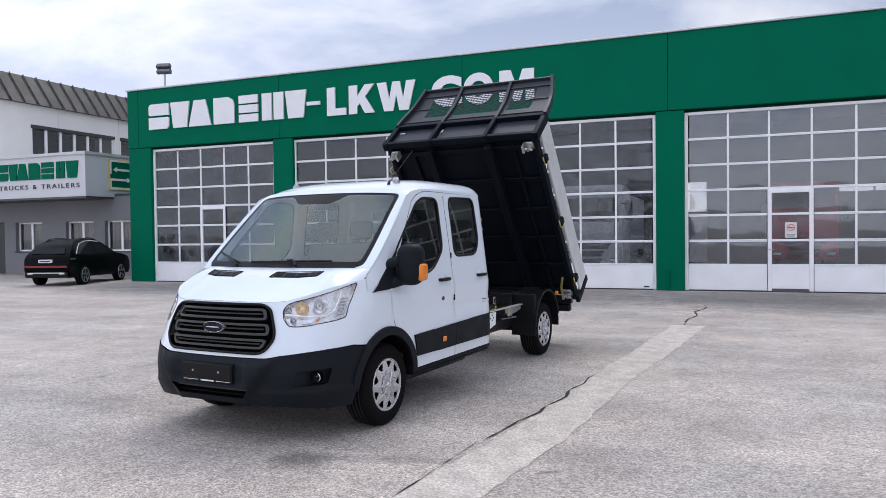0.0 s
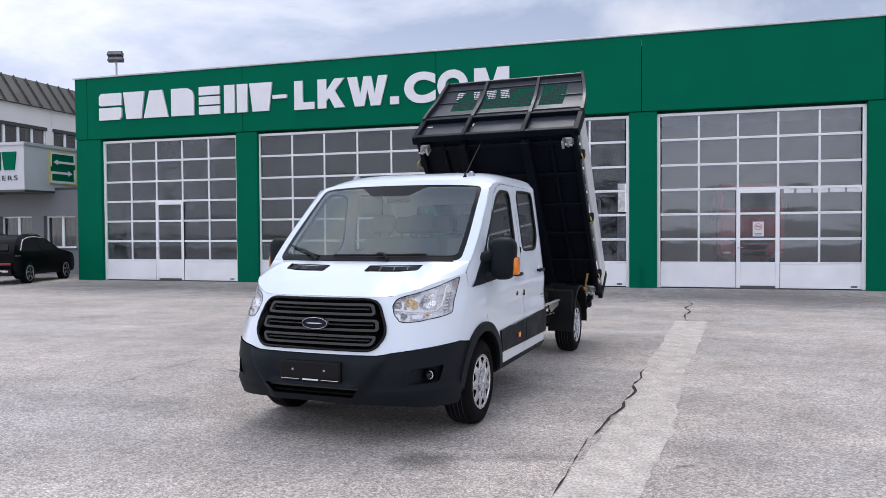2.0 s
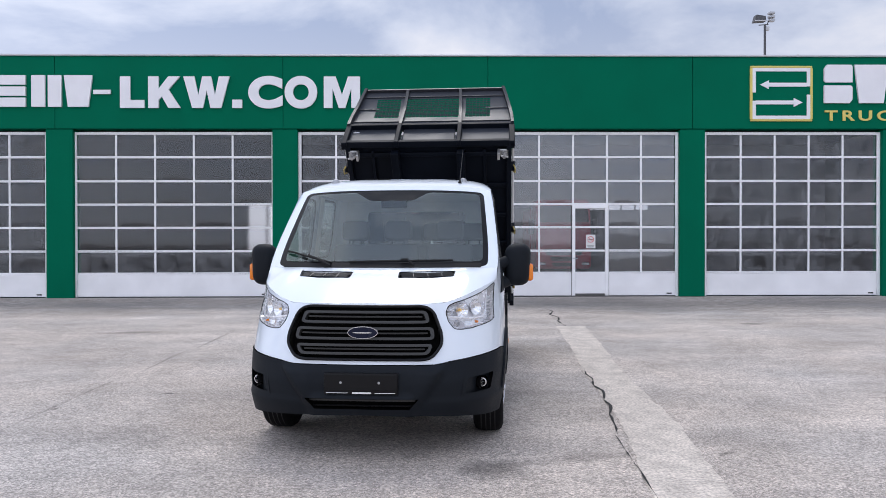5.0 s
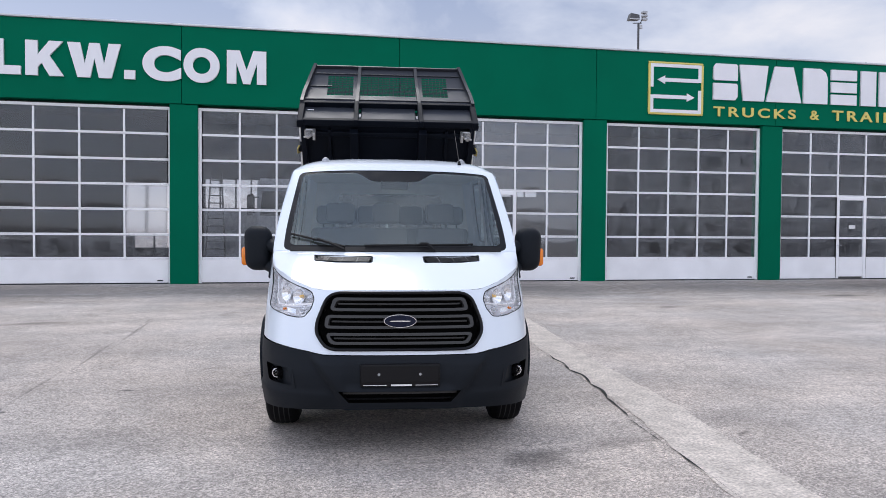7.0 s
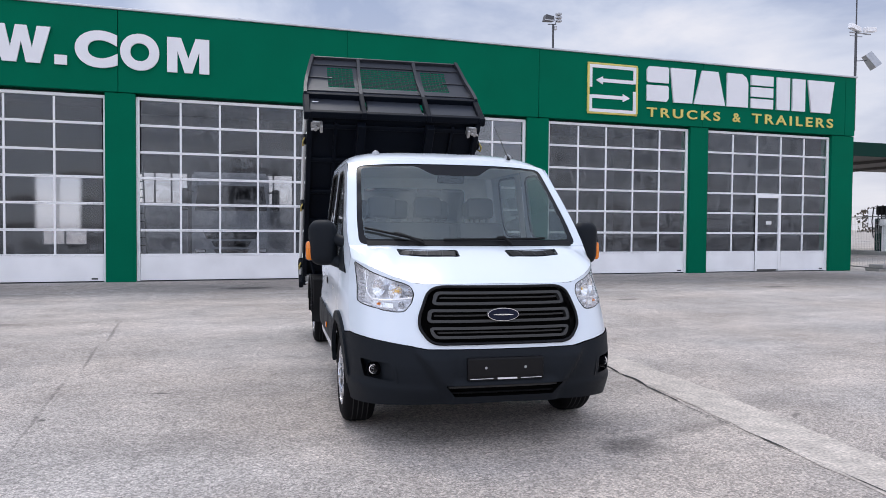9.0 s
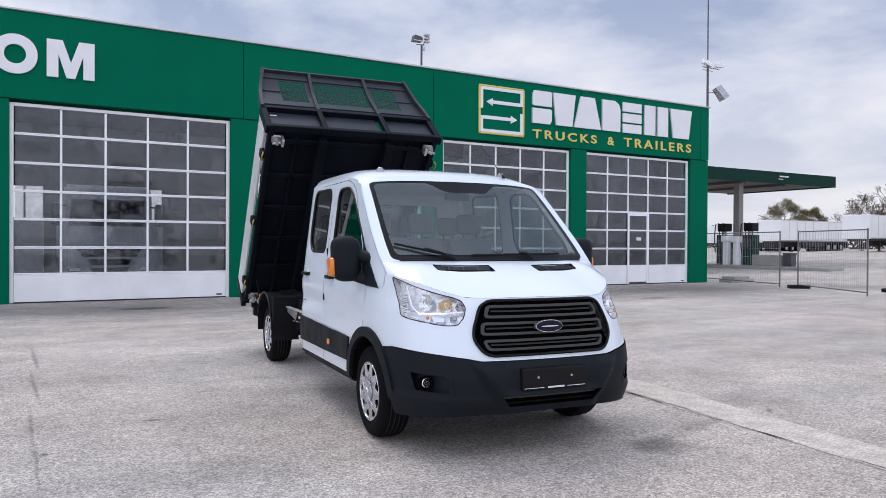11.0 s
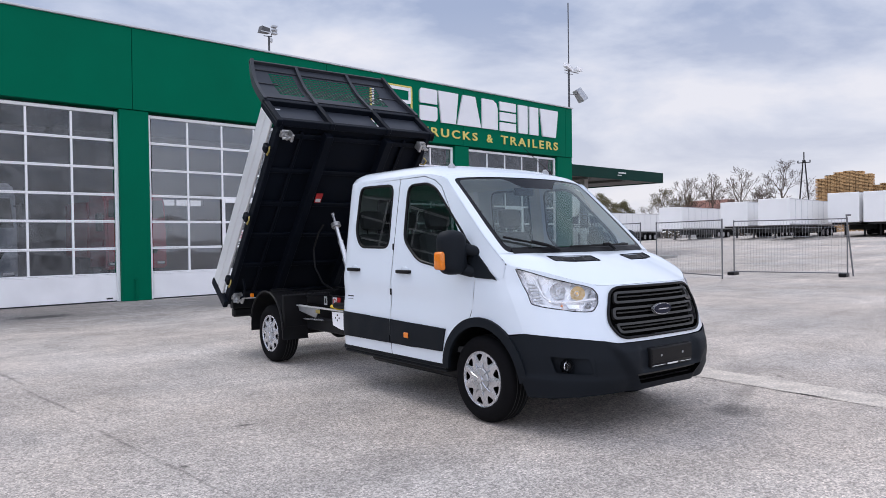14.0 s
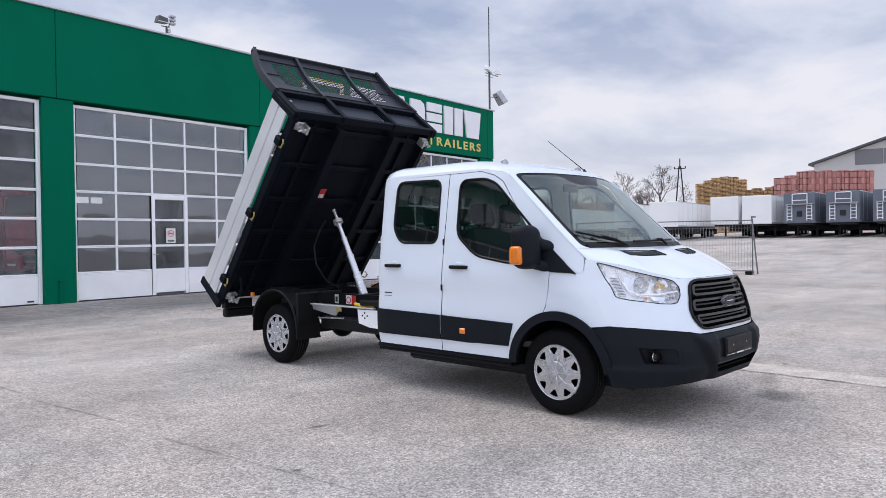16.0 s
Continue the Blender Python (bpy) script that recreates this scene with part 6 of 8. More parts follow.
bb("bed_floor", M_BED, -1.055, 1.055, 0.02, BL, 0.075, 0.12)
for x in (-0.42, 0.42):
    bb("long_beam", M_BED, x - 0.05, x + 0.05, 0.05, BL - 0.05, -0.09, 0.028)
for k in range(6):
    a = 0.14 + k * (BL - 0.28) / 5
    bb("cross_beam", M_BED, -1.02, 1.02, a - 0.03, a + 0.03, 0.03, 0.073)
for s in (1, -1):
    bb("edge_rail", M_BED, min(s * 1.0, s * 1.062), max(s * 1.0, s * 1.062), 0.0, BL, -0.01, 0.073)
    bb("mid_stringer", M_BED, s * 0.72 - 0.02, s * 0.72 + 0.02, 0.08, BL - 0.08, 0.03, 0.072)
    side = new("side_board")
    side.parent = bed
    tagged(side, "hinged aluminium drop side")
    for k, (b0, b1) in enumerate(((0.125, 0.286), (0.302, 0.466))):
        bm = bmesh.new()
        bx(bm, min(s * 1.068, s * 1.098), max(s * 1.068, s * 1.098), 0.075, BL - 0.02, b0, b1, 0.008)
        part("plank", bm, M_BOARD, side, "", True)
    for a in (0.35, 1.37, 2.38):
        bm = bmesh.new()
        bx(bm, min(s * 1.05, s * 1.112), max(s * 1.05, s * 1.112), a - 0.05, a + 0.05, 0.03, 0.135, 0.01)
        bp("hinge", bm, M_BED)
        bm = bmesh.new()
        tube(bm, [(s * 1.09, a - 0.04, 0.02), (s * 1.11, a - 0.02, -0.035), (s * 1.11, a + 0.05, -0.05), (s * 1.09, a + 0.07, 0.0)], 0.010, 6)
        bp("latch", bm, M_ZINC, "yellowish zinc latch")
    for a0, a1, top in ((-0.035, 0.07, 0.485), (BL - 0.02, BL + 0.06, 0.475)):
        bm = bmesh.new()
        bx(bm, min(s * 1.045, s * 1.105), max(s * 1.045, s * 1.105), a0, a1, -0.03, top, 0.008)
        bp("corner_post", bm, M_BED)
    for a in (0.13, BL - 0.10):
        bm = bmesh.new()
        rod(bm, (s * 0.97, a, -0.01), (s * 0.97, a, -0.06), 0.034, 12, 0.044)
        rod(bm, (s * 0.97, a, -0.06), (s * 0.97, a, -0.12), 0.022, 10)
        rod(bm, (s * 0.93, a + 0.01, -0.10), (s * 1.02, a - 0.01, -0.10), 0.014, 8)
        bx(bm, s * 0.97 - 0.06, s * 0.97 + 0.06, a - 0.05, a + 0.05, -0.01, 0.02, 0.008)
        bx(bm, s * 0.90 - 0.015, s * 0.90 + 0.015, a - 0.05, a + 0.05, -0.11, 0.02, 0.006)
        bp("pivot_socket", bm, M_CAST, "worn pale metal pivot socket")
    bm = bmesh.new()
    tube(bm, [(s * 0.93, 0.08, -0.02), (s * 0.90, 0.20, -0.09), (s * 0.92, 0.34, -0.10), (s * 0.95, 0.46, -0.04)], 0.016, 6)
    bp("locking_lever", bm, M_ZINC if s < 0 else M_BED, "yellow locking lever" if s < 0 else "dark locking lever")
bb("tailgate", M_BOARD, -1.04, 1.04, 0.01, 0.05, 0.125, 0.466, 0.008, "aluminium tailgate")


def guard(b):
    """How far forward the headboard stands at height b."""
    return BL + 0.05 + (0.0 if b < 0.90 else 0.26 * (b - 0.90) ** 1.35)


def guard_half(b):
    return 1.095 if b < 0.46 else 1.095 - 0.12 * ((b - 0.46) / 0.89) ** 1.8


# lower panels
for k in range(3):
    x0, x1 = (-1.05, -0.40) if k == 0 else (-0.34, 0.34) if k == 1 else (0.40, 1.05)
    bb("head_panel", M_BEDFACE, x0, x1, BL + 0.005, BL + 0.03, 0.06, 0.43, 0.01)
RIBS = (-0.395, 0.395)
bb("head_rail", M_BED, -1.10, 1.10, BL, BL + 0.085, -0.01, 0.05)
bb("head_rail", M_BED, -1.10, 1.10, BL, BL + 0.095, 0.425, 0.475)
for x in RIBS:
    bb("head_rib", M_BED, x - 0.03, x + 0.03, BL + 0.01, BL + 0.10, -0.03, 0.48, 0.008)
for s in (1, -1):
    bb("head_rib", M_BED, min(s * 1.03, s * 1.10), max(s * 1.03, s * 1.10), BL + 0.01, BL + 0.09, -0.03, 0.48, 0.008)
    bm = bmesh.new()
    pts = [0.46 + k * 0.89 / 10 for k in range(11)]
    rows_v = []
    for b in pts:
        h, a = guard_half(b), guard(b)
        rows_v.append([bm.verts.new((s * (h + dx), a + da, b)) for dx, da in ((0, -0.03), (-0.04, -0.03), (-0.04, 0.06), (0, 0.06))])
    for r0, r1 in zip(rows_v, rows_v[1:]):
        for q in range(4):
            bm.faces.new((r0[q], r0[(q + 1) % 4], r1[(q + 1) % 4], r1[q]))
    bm.faces.new(rows_v[0])
    bm.faces.new(rows_v[-1][::-1])
    bmesh.ops.recalc_face_normals(bm, faces=bm.faces)
    bp("guard_post", bm, M_BEDRIB)
for x in RIBS:
    bm = bmesh.new()
    tops = [0.47 + k * 0.87 / 8 for k in range(9)]
    rows_v = [[bm.verts.new((x * (1 - 0.08 * (b - 0.46)) + dx, guard(b) + da, b)) for dx, da in ((-0.020, 0), (0.020, 0), (0.020, 0.04), (-0.020, 0.04))] for b in tops]
    for r0, r1 in zip(rows_v, rows_v[1:]):
        for q in range(4):
            bm.faces.new((r0[q], r0[(q + 1) % 4], r1[(q + 1) % 4], r1[q]))
    bm.faces.new(rows_v[0])
    bm.faces.new(rows_v[-1][::-1])
    bmesh.ops.recalc_face_normals(bm, faces=bm.faces)
    bp("guard_rib", bm, M_BEDRIB)
SCREENS = [(-0.78, -0.45), (-0.36, 0.36), (0.45, 0.78)]
wins = [[(a, 0.72), (b, 0.72), (b, 1.18), (a, 1.18)] for a, b in SCREENS]
outer = [(-1.06, 0.475), (1.06, 0.475)] + [(guard_half(b) - 0.03, b) for b in (0.7, 0.9, 1.1, 1.2, 1.33)] + [(-(guard_half(b) - 0.03), b) for b in (1.33, 1.2, 1.1, 0.9, 0.7)]
bp("guard_panel", sheet(outer, lambda x, b: Vector((x, guard(b), b)), wins, 0.10, 0.006), M_BEDFACE, "grey sheet-metal cab guard")
for a, b in SCREENS:
    bm = bmesh.new()
    n = int((b - a) / 0.046)
    for k in range(1, n):
        x = a + (b - a) * k / n
        for b0, b1 in ((0.72, 0.95), (0.95, 1.18)):
            p, q = Vector((x, guard(b0), b0)), Vector((x, guard(b1), b1))
            rod(bm, p, q, 0.0035, 4, caps=False)
    for k in range(1, 12):
        z = 0.72 + 0.46 * k / 12
        rod(bm, (a, guard(z), z), (b, guard(z), z), 0.006, 4, caps=False)
    bp("mesh_screen", bm, M_BEDFACE, "punched dark metal mesh")
for b, h in ((0.60, 0.016), (1.22, 0.012), (0.95, 0.010)):
    w = guard_half(b) - 0.03
    for x0, x1 in ((-w, -0.72), (0.72, w)) if b == 0.95 else ((-w, w),):
        bm = bmesh.new()
        bx(bm, x0, x1, guard(b) - 0.002, guard(b) + 0.014, b - h, b + h, 0.004)
        bp("guard_fold", bm, M_BEDRIB)
bm = bmesh.new()
bx(bm, -0.985, 0.985, guard(1.34) - 0.012, guard(1.34) + 0.04, 1.325, 1.355, 0.006)
bp("guard_top", bm, M_BEDRIB)
bm = bmesh.new()
bx(bm, -0.97, 0.97, guard(1.34) + 0.0, guard(1.34) + 0.03, 1.356, 1.362)
bp("top_edge", bm, M_RUST, "scuffed reddish top edge")
bm = bmesh.new()
bx(bm, 0.92, 1.0, BL + 0.032, BL + 0.034, 0.33, 0.35)
bp("sticker", bm, M_STICK)
bm = bmesh.new()
bx(bm, 0.19, 0.28, 1.66, 1.80, 0.022, 0.028)
st = bp("sticker", bm, M_REDSTICK, "red and white warning sticker")
bm = bmesh.new()
bx(bm, 0.20, 0.27, 1.67, 1.72, 0.019, 0.022)
bp("sticker_mark", bm, M_STICK)

# telescopic ram and hose
ram = new("tipping_ram")
ram.parent = truck
tagged(ram, "bright telescopic hydraulic ram")
def bed_to_truck(x, a, b):
    return bed.matrix_basis @ Vector((x, a, b))
p0, p1 = Vector((0, 3.52, 0.74)), bed_to_truck(0, 1.53, -0.04)
cuts = [0, 0.24, 0.46, 0.66, 0.82, 1.0]
radii = [0.050, 0.042, 0.034, 0.027, 0.020]
for k in range(5):
    bm = bmesh.new()
    a, b = p0.lerp(p1, cuts[k]), p0.lerp(p1, cuts[k + 1])
    rod(bm, a, b, radii[k], 18)
    rod(bm, b - (b - a).normalized() * 0.015, b, radii[k] + 0.005, 18)
    tp("ram_stage", bm, M_STEELBRIGHT, ram)
bm = bmesh.new()
d = (p1 - p0).normalized()
rod(bm, p1 - d * 0.20, p1 - d * 0.15, 0.062, 18)
tp("ram_collar", bm, M_CAST, ram)
bm = bmesh.new()
tube(bm, [(-0.18, 3.75, 0.82), (-0.22, 4.0, 0.92), (-0.22, 4.20, 1.12), (-0.20, 4.27, 1.35), (-0.18, 4.18, 1.55), (-0.14, 4.10, 1.68)], 0.012, 6)
tp("hydraulic_hose", bm, M_BLACKPLASTIC)


# ---- fittings on the hall ----
def floodlight(x, y, z0, z1, turn, n=2):
    s = thing("floodlight", "pair of grey floodlights on a short roof mast", "lamp", Matrix.Translation((x, y, 0)))
    bm = bmesh.new()
    rod(bm, (0, 0, z0), (0, 0, z1 - 0.25), 0.035, 10)
    part("mast", bm, M_GALV, s)
    for k in range(n):
        m = Matrix.Translation((0.02 * k, -0.05, z1 - 0.02 - 0.19 * k)) @ pose(0, 0, 0, -28, 0, turn)
        bm = bmesh.new()
        prism(bm, [(-0.27, -0.07), (0.27, -0.07), (0.25, 0.08), (-0.25, 0.08)], -0.05, 0.09, "y")
        bmesh.ops.transform(bm, matrix=m, verts=bm.verts)
        h = part("lamp_head", bm, M_STEEL_DARK, s)
        bm = bmesh.new()
        bx(bm, -0.235, 0.235, -0.058, -0.052, -0.05, 0.06, 0, 1, m)
        part("lamp_glass", bm, M_GREYWALL, h, "grey lamp glass")
    bm = bmesh.new()
    rod(bm, (0, 0.06, z1 - 0.25), (0, 0.06, z1 + 0.02), 0.02, 8)
    part("bracket", bm, M_GALV, s)
    return s


floodlight(-19.55, 21.3, TOP, 7.90, 15)
lm = thing("light_mast", "tall steel light mast with a cluster of lamps", "lamp", Matrix.Translation((20.45, 52.2, 0)))
bm = bmesh.new()
rod(bm, (0, 0, 0), (0, 0, 17.35), 0.12, 10, 0.08)
part("pole", bm, M_STEEL_DARK, lm)
SMALL = Matrix.Translation((0, 0, 17.3)) @ Matrix.Scale(0.50, 4) @ Matrix.Translation((0, 0, -16.1))


def mast_piece(name, bm, mat, label=""):
    bmesh.ops.transform(bm, matrix=SMALL, verts=bm.verts)
    return part(name, bm, mat, lm, label)


bm = bmesh.new()
rod(bm, (-0.9, 0, 16.1), (0.5, 0, 16.2), 0.07, 6)
rod(bm, (0.3, 0, 16.1), (1.0, 0, 17.9), 0.07, 6)
mast_piece("arm", bm, M_STEEL_DARK)
bm = bmesh.new()
prism(bm, [(-1.0, -0.55), (0.7, -0.45), (0.6, 0.25), (-0.7, 0.45)], -0.5, 0.5, "y")
bmesh.ops.transform(bm, matrix=Matrix.Translation((-0.75, -0.1, 17.0)), verts=bm.verts)
mast_piece("lamp_head", bm, M_STEEL_DARK)
bm = bmesh.new()
bx(bm, -1.7, -0.15, -0.66, -0.605, 16.52, 16.66)
mast_piece("lamp_glass", bm, M_CAP)
for k in range(3):
    bm = bmesh.new()
    bx(bm, 0.50, 1.35, -0.35, 0.35, 16.60 + 0.52 * k, 16.95 + 0.52 * k, 0.06)
    mast_piece("small_lamp", bm, M_GALV)
bm = bmesh.new()
bx(bm, 0.1, 0.6, -0.2, 0.2, 15.3, 15.9, 0.08)
mast_piece("control_box", bm, M_CAP)
mast = thing("camera_mast", "tall thin mast with cameras and a floodlight", "mast", Matrix.Translation((17.43, 21.55, 0)))
bm = bmesh.new()
rod(bm, (0, 0, 5.2), (0, 0, 8.9), 0.045, 10)
rod(bm, (0, 0, 8.9), (0, 0, 11.85), 0.025, 8)
part("pole", bm, M_STEEL_DARK, mast)
bm = bmesh.new()
rod(bm, (-0.32, 0, 8.84), (0.70, 0, 8.84), 0.025, 8)
rod(bm, (-0.3, 0, 8.72), (0.3, 0, 8.72), 0.015, 8)
part("cross_bar", bm, M_GALV, mast)
bm = bmesh.new()
for z in (5.35, 6.5):
    rod(bm, (-0.62, 0, z), (0.03, 0, z), 0.022, 8)
part("wall_bracket", bm, M_GALV, mast)
for dx, tilt in ((-0.12, 6), (0.62, -8)):
    bm = bmesh.new()
    bx(bm, -0.34, 0.34, -0.09, 0.09, -0.09, 0.09, 0.02, 2, Matrix.Translation((dx, -0.05, 9.0)) @ pose(0, 0, 0, 0, tilt, 15))
    part("camera", bm, M_ALU_WHITE, mast, "white camera housing")
bm = bmesh.new()
prism(bm, [(-0.30, -0.30), (0.30, -0.30), (0.22, 0.30), (-0.22, 0.30)], -0.06, 0.18, "y")
bmesh.ops.transform(bm, matrix=Matrix.Translation((0.62, -0.2, 7.85)) @ pose(0, 0, 0, -35, 0, 60), verts=bm.verts)
part("flood_head", bm, M_GALV, mast, "grey square floodlight")
bm = bmesh.new()
rod(bm, (0, 0, 7.8), (0.55, -0.1, 7.85), 0.02, 6)
part("bracket", bm, M_GALV, mast)
wc = thing("wall_camera", "small dark wall camera on the building's corner", "camera", Matrix.Translation((16.83, 21.4, 5.5)))
bm = bmesh.new()
rod(bm, (0, 0, 0), (0.2, -0.05, 0.02), 0.02, 8)
part("arm", bm, M_STEEL_DARK, wc)
bm = bmesh.new()
bmesh.ops.create_uvsphere(bm, u_segments=14, v_segments=10, radius=0.10, matrix=Matrix.Translation((0.25, -0.08, 0.0)))
part("housing", bm, M_BLACKPLASTIC, wc, smooth=True)

M_SIGNRED = material("red sign ring", (0.6, 0.03, 0.03), 0.5, var=0.04)
ns = thing("smoking_sign", "white no-smoking sign with a red ring on the glass", "sign", Matrix.Translation((1.17, DY - 0.016, 1.62)))
bm = bmesh.new()
bx(bm, -0.14, 0.14, -0.004, 0, -0.20, 0.20)
part("sign_plate", bm, M_STICK, ns)
bm = bmesh.new()
tube(bm, [(0.085 * math.cos(k * math.pi / 12), -0.008, 0.06 + 0.085 * math.sin(k * math.pi / 12)) for k in range(24)], 0.008, 6, True)
rod(bm, (-0.06, -0.008, 0.12), (0.06, -0.008, 0.0), 0.007, 6)
part("ring", bm, M_SIGNRED, ns, "red ring and slash")
bm = bmesh.new()
bx(bm, -0.06, 0.06, -0.006, -0.004, 0.05, 0.07)
bx(bm, -0.10, 0.10, -0.006, -0.004, -0.14, -0.12)
bx(bm, -0.08, 0.08, -0.006, -0.004, -0.17, -0.155)
part("print", bm, M_INKDARK, ns)
ln = thing("notice", "small white notice on the walk-through door", "sign", Matrix.Translation((13.16, DY - 0.016, 1.72)))
bm = bmesh.new()
bx(bm, -0.12, 0.12, -0.004, 0, -0.06, 0.06)
part("sheet", bm, M_STICK, ln)
pipe = thing("standpipe", "thin green standpipe by the pillar", "pipe", Matrix.Translation((-1.86, FY - 0.05, 0)))
bm = bmesh.new()
rod(bm, (0, 0, 0), (0, 0, 0.55), 0.018, 8)
rod(bm, (-0.04, 0, 0.55), (0.04, 0, 0.55), 0.02, 8)
part("tube", bm, M_GREEN, pipe)

# things standing inside the hall
M_MAROON = material("dark red truck paint", (0.36, 0.016, 0.04), 0.35, var=0.1, scale=2)


def hall_truck(x, y, paint, label, h=3.2, glass_z=(1.95, 2.75), length=6.0):
    s = thing("parked_truck", label, "truck", Matrix.Translation((x, y, 0.012)))
    bm = bmesh.new()
    prism(bm, [(0, 0.45), (0.0, 1.8), (0.14, h - 0.35), (0.45, h), (2.0, h), (2.0, 0.45)], -1.2, 1.2, "x")
    bmesh.ops.bevel(bm, geom=list(bm.edges), offset=0.08, segments=2, affect="EDGES")
    cab = part("cab", bm, paint, s, smooth=True)
    bm = bmesh.new()
    prism(bm, [(-1.10, glass_z[0]), (1.10, glass_z[0]), (1.02, glass_z[1]), (-1.02, glass_z[1])], -0.012, 0.20, "y")
    part("windscreen", bm, M_GLOSSBLACK, cab)
    for z0, z1, half in ((1.05, 1.32, 0.90), (0.80, 0.98, 0.62), (0.56, 0.72, 0.55)):
        bm = bmesh.new()
        prism(bm, [(-half * 0.82, z0), (half * 0.82, z0), (half, z1), (-half, z1)], -0.03, 0.02, "y", 0.02)
        part("grille", bm, M_BLACKPLASTIC, cab)
    for q in (-1, 1):
        bm = bmesh.new()
        bx(bm, q * 0.95 - 0.17, q * 0.95 + 0.17, -0.03, 0.03, 0.60, 0.74, 0.03)
        part("headlamp", bm, M_CHROME, cab)
        bm = bmesh.new()
        bx(bm, q * 1.40 - 0.12, q * 1.40 + 0.12, 0.05, 0.25, 1.95, 2.65, 0.05)
        rod(bm, (q * 1.15, 0.2, 2.55), (q * 1.40, 0.15, 2.55), 0.025, 6)
        part("mirror", bm, M_BLACKPLASTIC, cab)
    bm = bmesh.new()
    bx(bm, -1.2, 1.2, 2.2, length, 0.9, h - 0.3, 0.04)
    part("body", bm, paint, s)
    for sx in (-1, 1):
        for yy in (1.2, length - 1.3):
            bm = bmesh.new()
            rod(bm, (sx * 0.85, yy, 0.5), (sx * 1.18, yy, 0.5), 0.5, 20)
            part("wheel", bm, M_RUBBER, s)
    return s


hall_truck(-4.85, 24.7, M_GREYPAINT, "pale grey truck parked nose-out inside the hall")
hall_truck(2.25, 31.6, M_MAROON, "dark red truck parked inside the hall", 3.5, (2.5, 3.2), 5.0)
ladder = thing("ladder", "dark stepladder inside the hall", "ladder", Matrix.Translation((-8.25, 32.6, 0.012)))
bm = bmesh.new()
for s in (-1, 1):
    rod(bm, (s * 0.42, 0, 0), (s * 0.22, 0.5, 3.9), 0.035, 6)
for k in range(11):
    w = 0.41 - 0.19 * k / 11
    rod(bm, (-w, 0.04 * k, 0.3 + 0.33 * k), (w, 0.04 * k, 0.3 + 0.33 * k), 0.024, 6)
part("frame", bm, M_STEEL_DARK, ladder)

# ---- office building ----
office = thing("office_building", "grey two-storey office building with a dark sheet-metal roof", "building")
OY, OX = 24.0, -33.0
wx = [(-30.95, -29.25), (-27.8, -26.1), (-25.5, -23.9)]
bm = bmesh.new()
cuts = [-31.67] + [v for w in wx for v in w] + [BX0 - 0.02]
for k in range(0, len(cuts), 2):
    bx(bm, cuts[k], cuts[k + 1], OY, OY + 0.35, 0, 3.4)
for a, b in wx:
    bx(bm, a, b, OY, OY + 0.35, 0, 1.05)
    bx(bm, a, b, OY, OY + 0.35, 2.37, 3.4)
bx(bm, -60, -32.7, OY, OY + 0.35, 0, 3.4)
bx(bm, -32.7, -31.67, OY, OY + 0.35, 2.4, 3.4)
part("wall", bm, M_GREYWALL, office)
box_part("entrance_door", M_DARKFRAME, office, -32.7, -31.67, OY + 0.15, OY + 0.25, 0, 2.4, 0.01, "dark entrance door")
for a, b in wx:
    w = new("window")
    w.parent = office
    tagged(w, "white-framed double window")
    bm = bmesh.new()
    for x0, x1, z0, z1 in ((a, a + 0.07, 1.05, 2.37), (b - 0.07, b, 1.05, 2.37), ((a + b) / 2 - 0.06, (a + b) / 2 + 0.06, 1.12, 2.30), (a + 0.07, b - 0.07, 1.05, 1.12), (a + 0.07, b - 0.07, 2.30, 2.37)):
        bx(bm, x0, x1, OY + 0.18, OY + 0.25, z0, z1)
    part("window_frame", bm, M_ALU_WHITE, w)
    for x0, x1 in ((a + 0.07, (a + b) / 2 - 0.06), ((a + b) / 2 + 0.06, b - 0.07)):
        box_part("pane", M_OFFICEGLASS, w, x0, x1, OY + 0.21, OY + 0.216, 1.12, 2.30)
    bm = bmesh.new()
    n = 40
    vs = [[bm.verts.new((a + (b - a) * k / n, OY + 0.32 + 0.02 * math.sin(k * 1.3), z)) for z in (1.0, 2.4)] for k in range(n + 1)]
    for v0, v1 in zip(vs, vs[1:]):
        bm.faces.new((v0[0], v1[0], v1[1], v0[1]))
    part("curtain", bm, M_CURTAIN, w, "pale net curtain")
    box_part("window_sill", M_DARKFRAME, w, a - 0.06, b + 0.06, OY - 0.06, OY + 0.17, 1.0, 1.045)
# one dark sheet stands for the unlit room behind the windows
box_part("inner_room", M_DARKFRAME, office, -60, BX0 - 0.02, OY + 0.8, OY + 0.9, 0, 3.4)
box_part("flat_roof", M_STEEL_DARK, office, -60, BX0 - 0.02, OY, OY + 22, 3.4, 3.5)
# sign box that wraps the corner
bm = bmesh.new()
prism(bm, [(-45, 22.5), (-24.9, 22.5), (-24.9, 27.0), (-45, 27.0)], 3.36, 5.08, "z")
part("sign_box", bm, M_SIGNBOX, office, "light grey sign box round the corner")
bm = bmesh.new()
prism(bm, [(-45, 22.44), (-24.84, 22.44), (-24.84, 27.0), (-45, 27.0)], 5.08, 5.20, "z")
part("box_coping", bm, M_CAP, office)
bm = bmesh.new()
prism(bm, [(-45, 22.52), (-24.92, 22.52), (-24.92, 27.0), (-45, 27.0)], 3.28, 3.356, "z")
part("box_soffit", bm, M_STEEL_DARK, office)
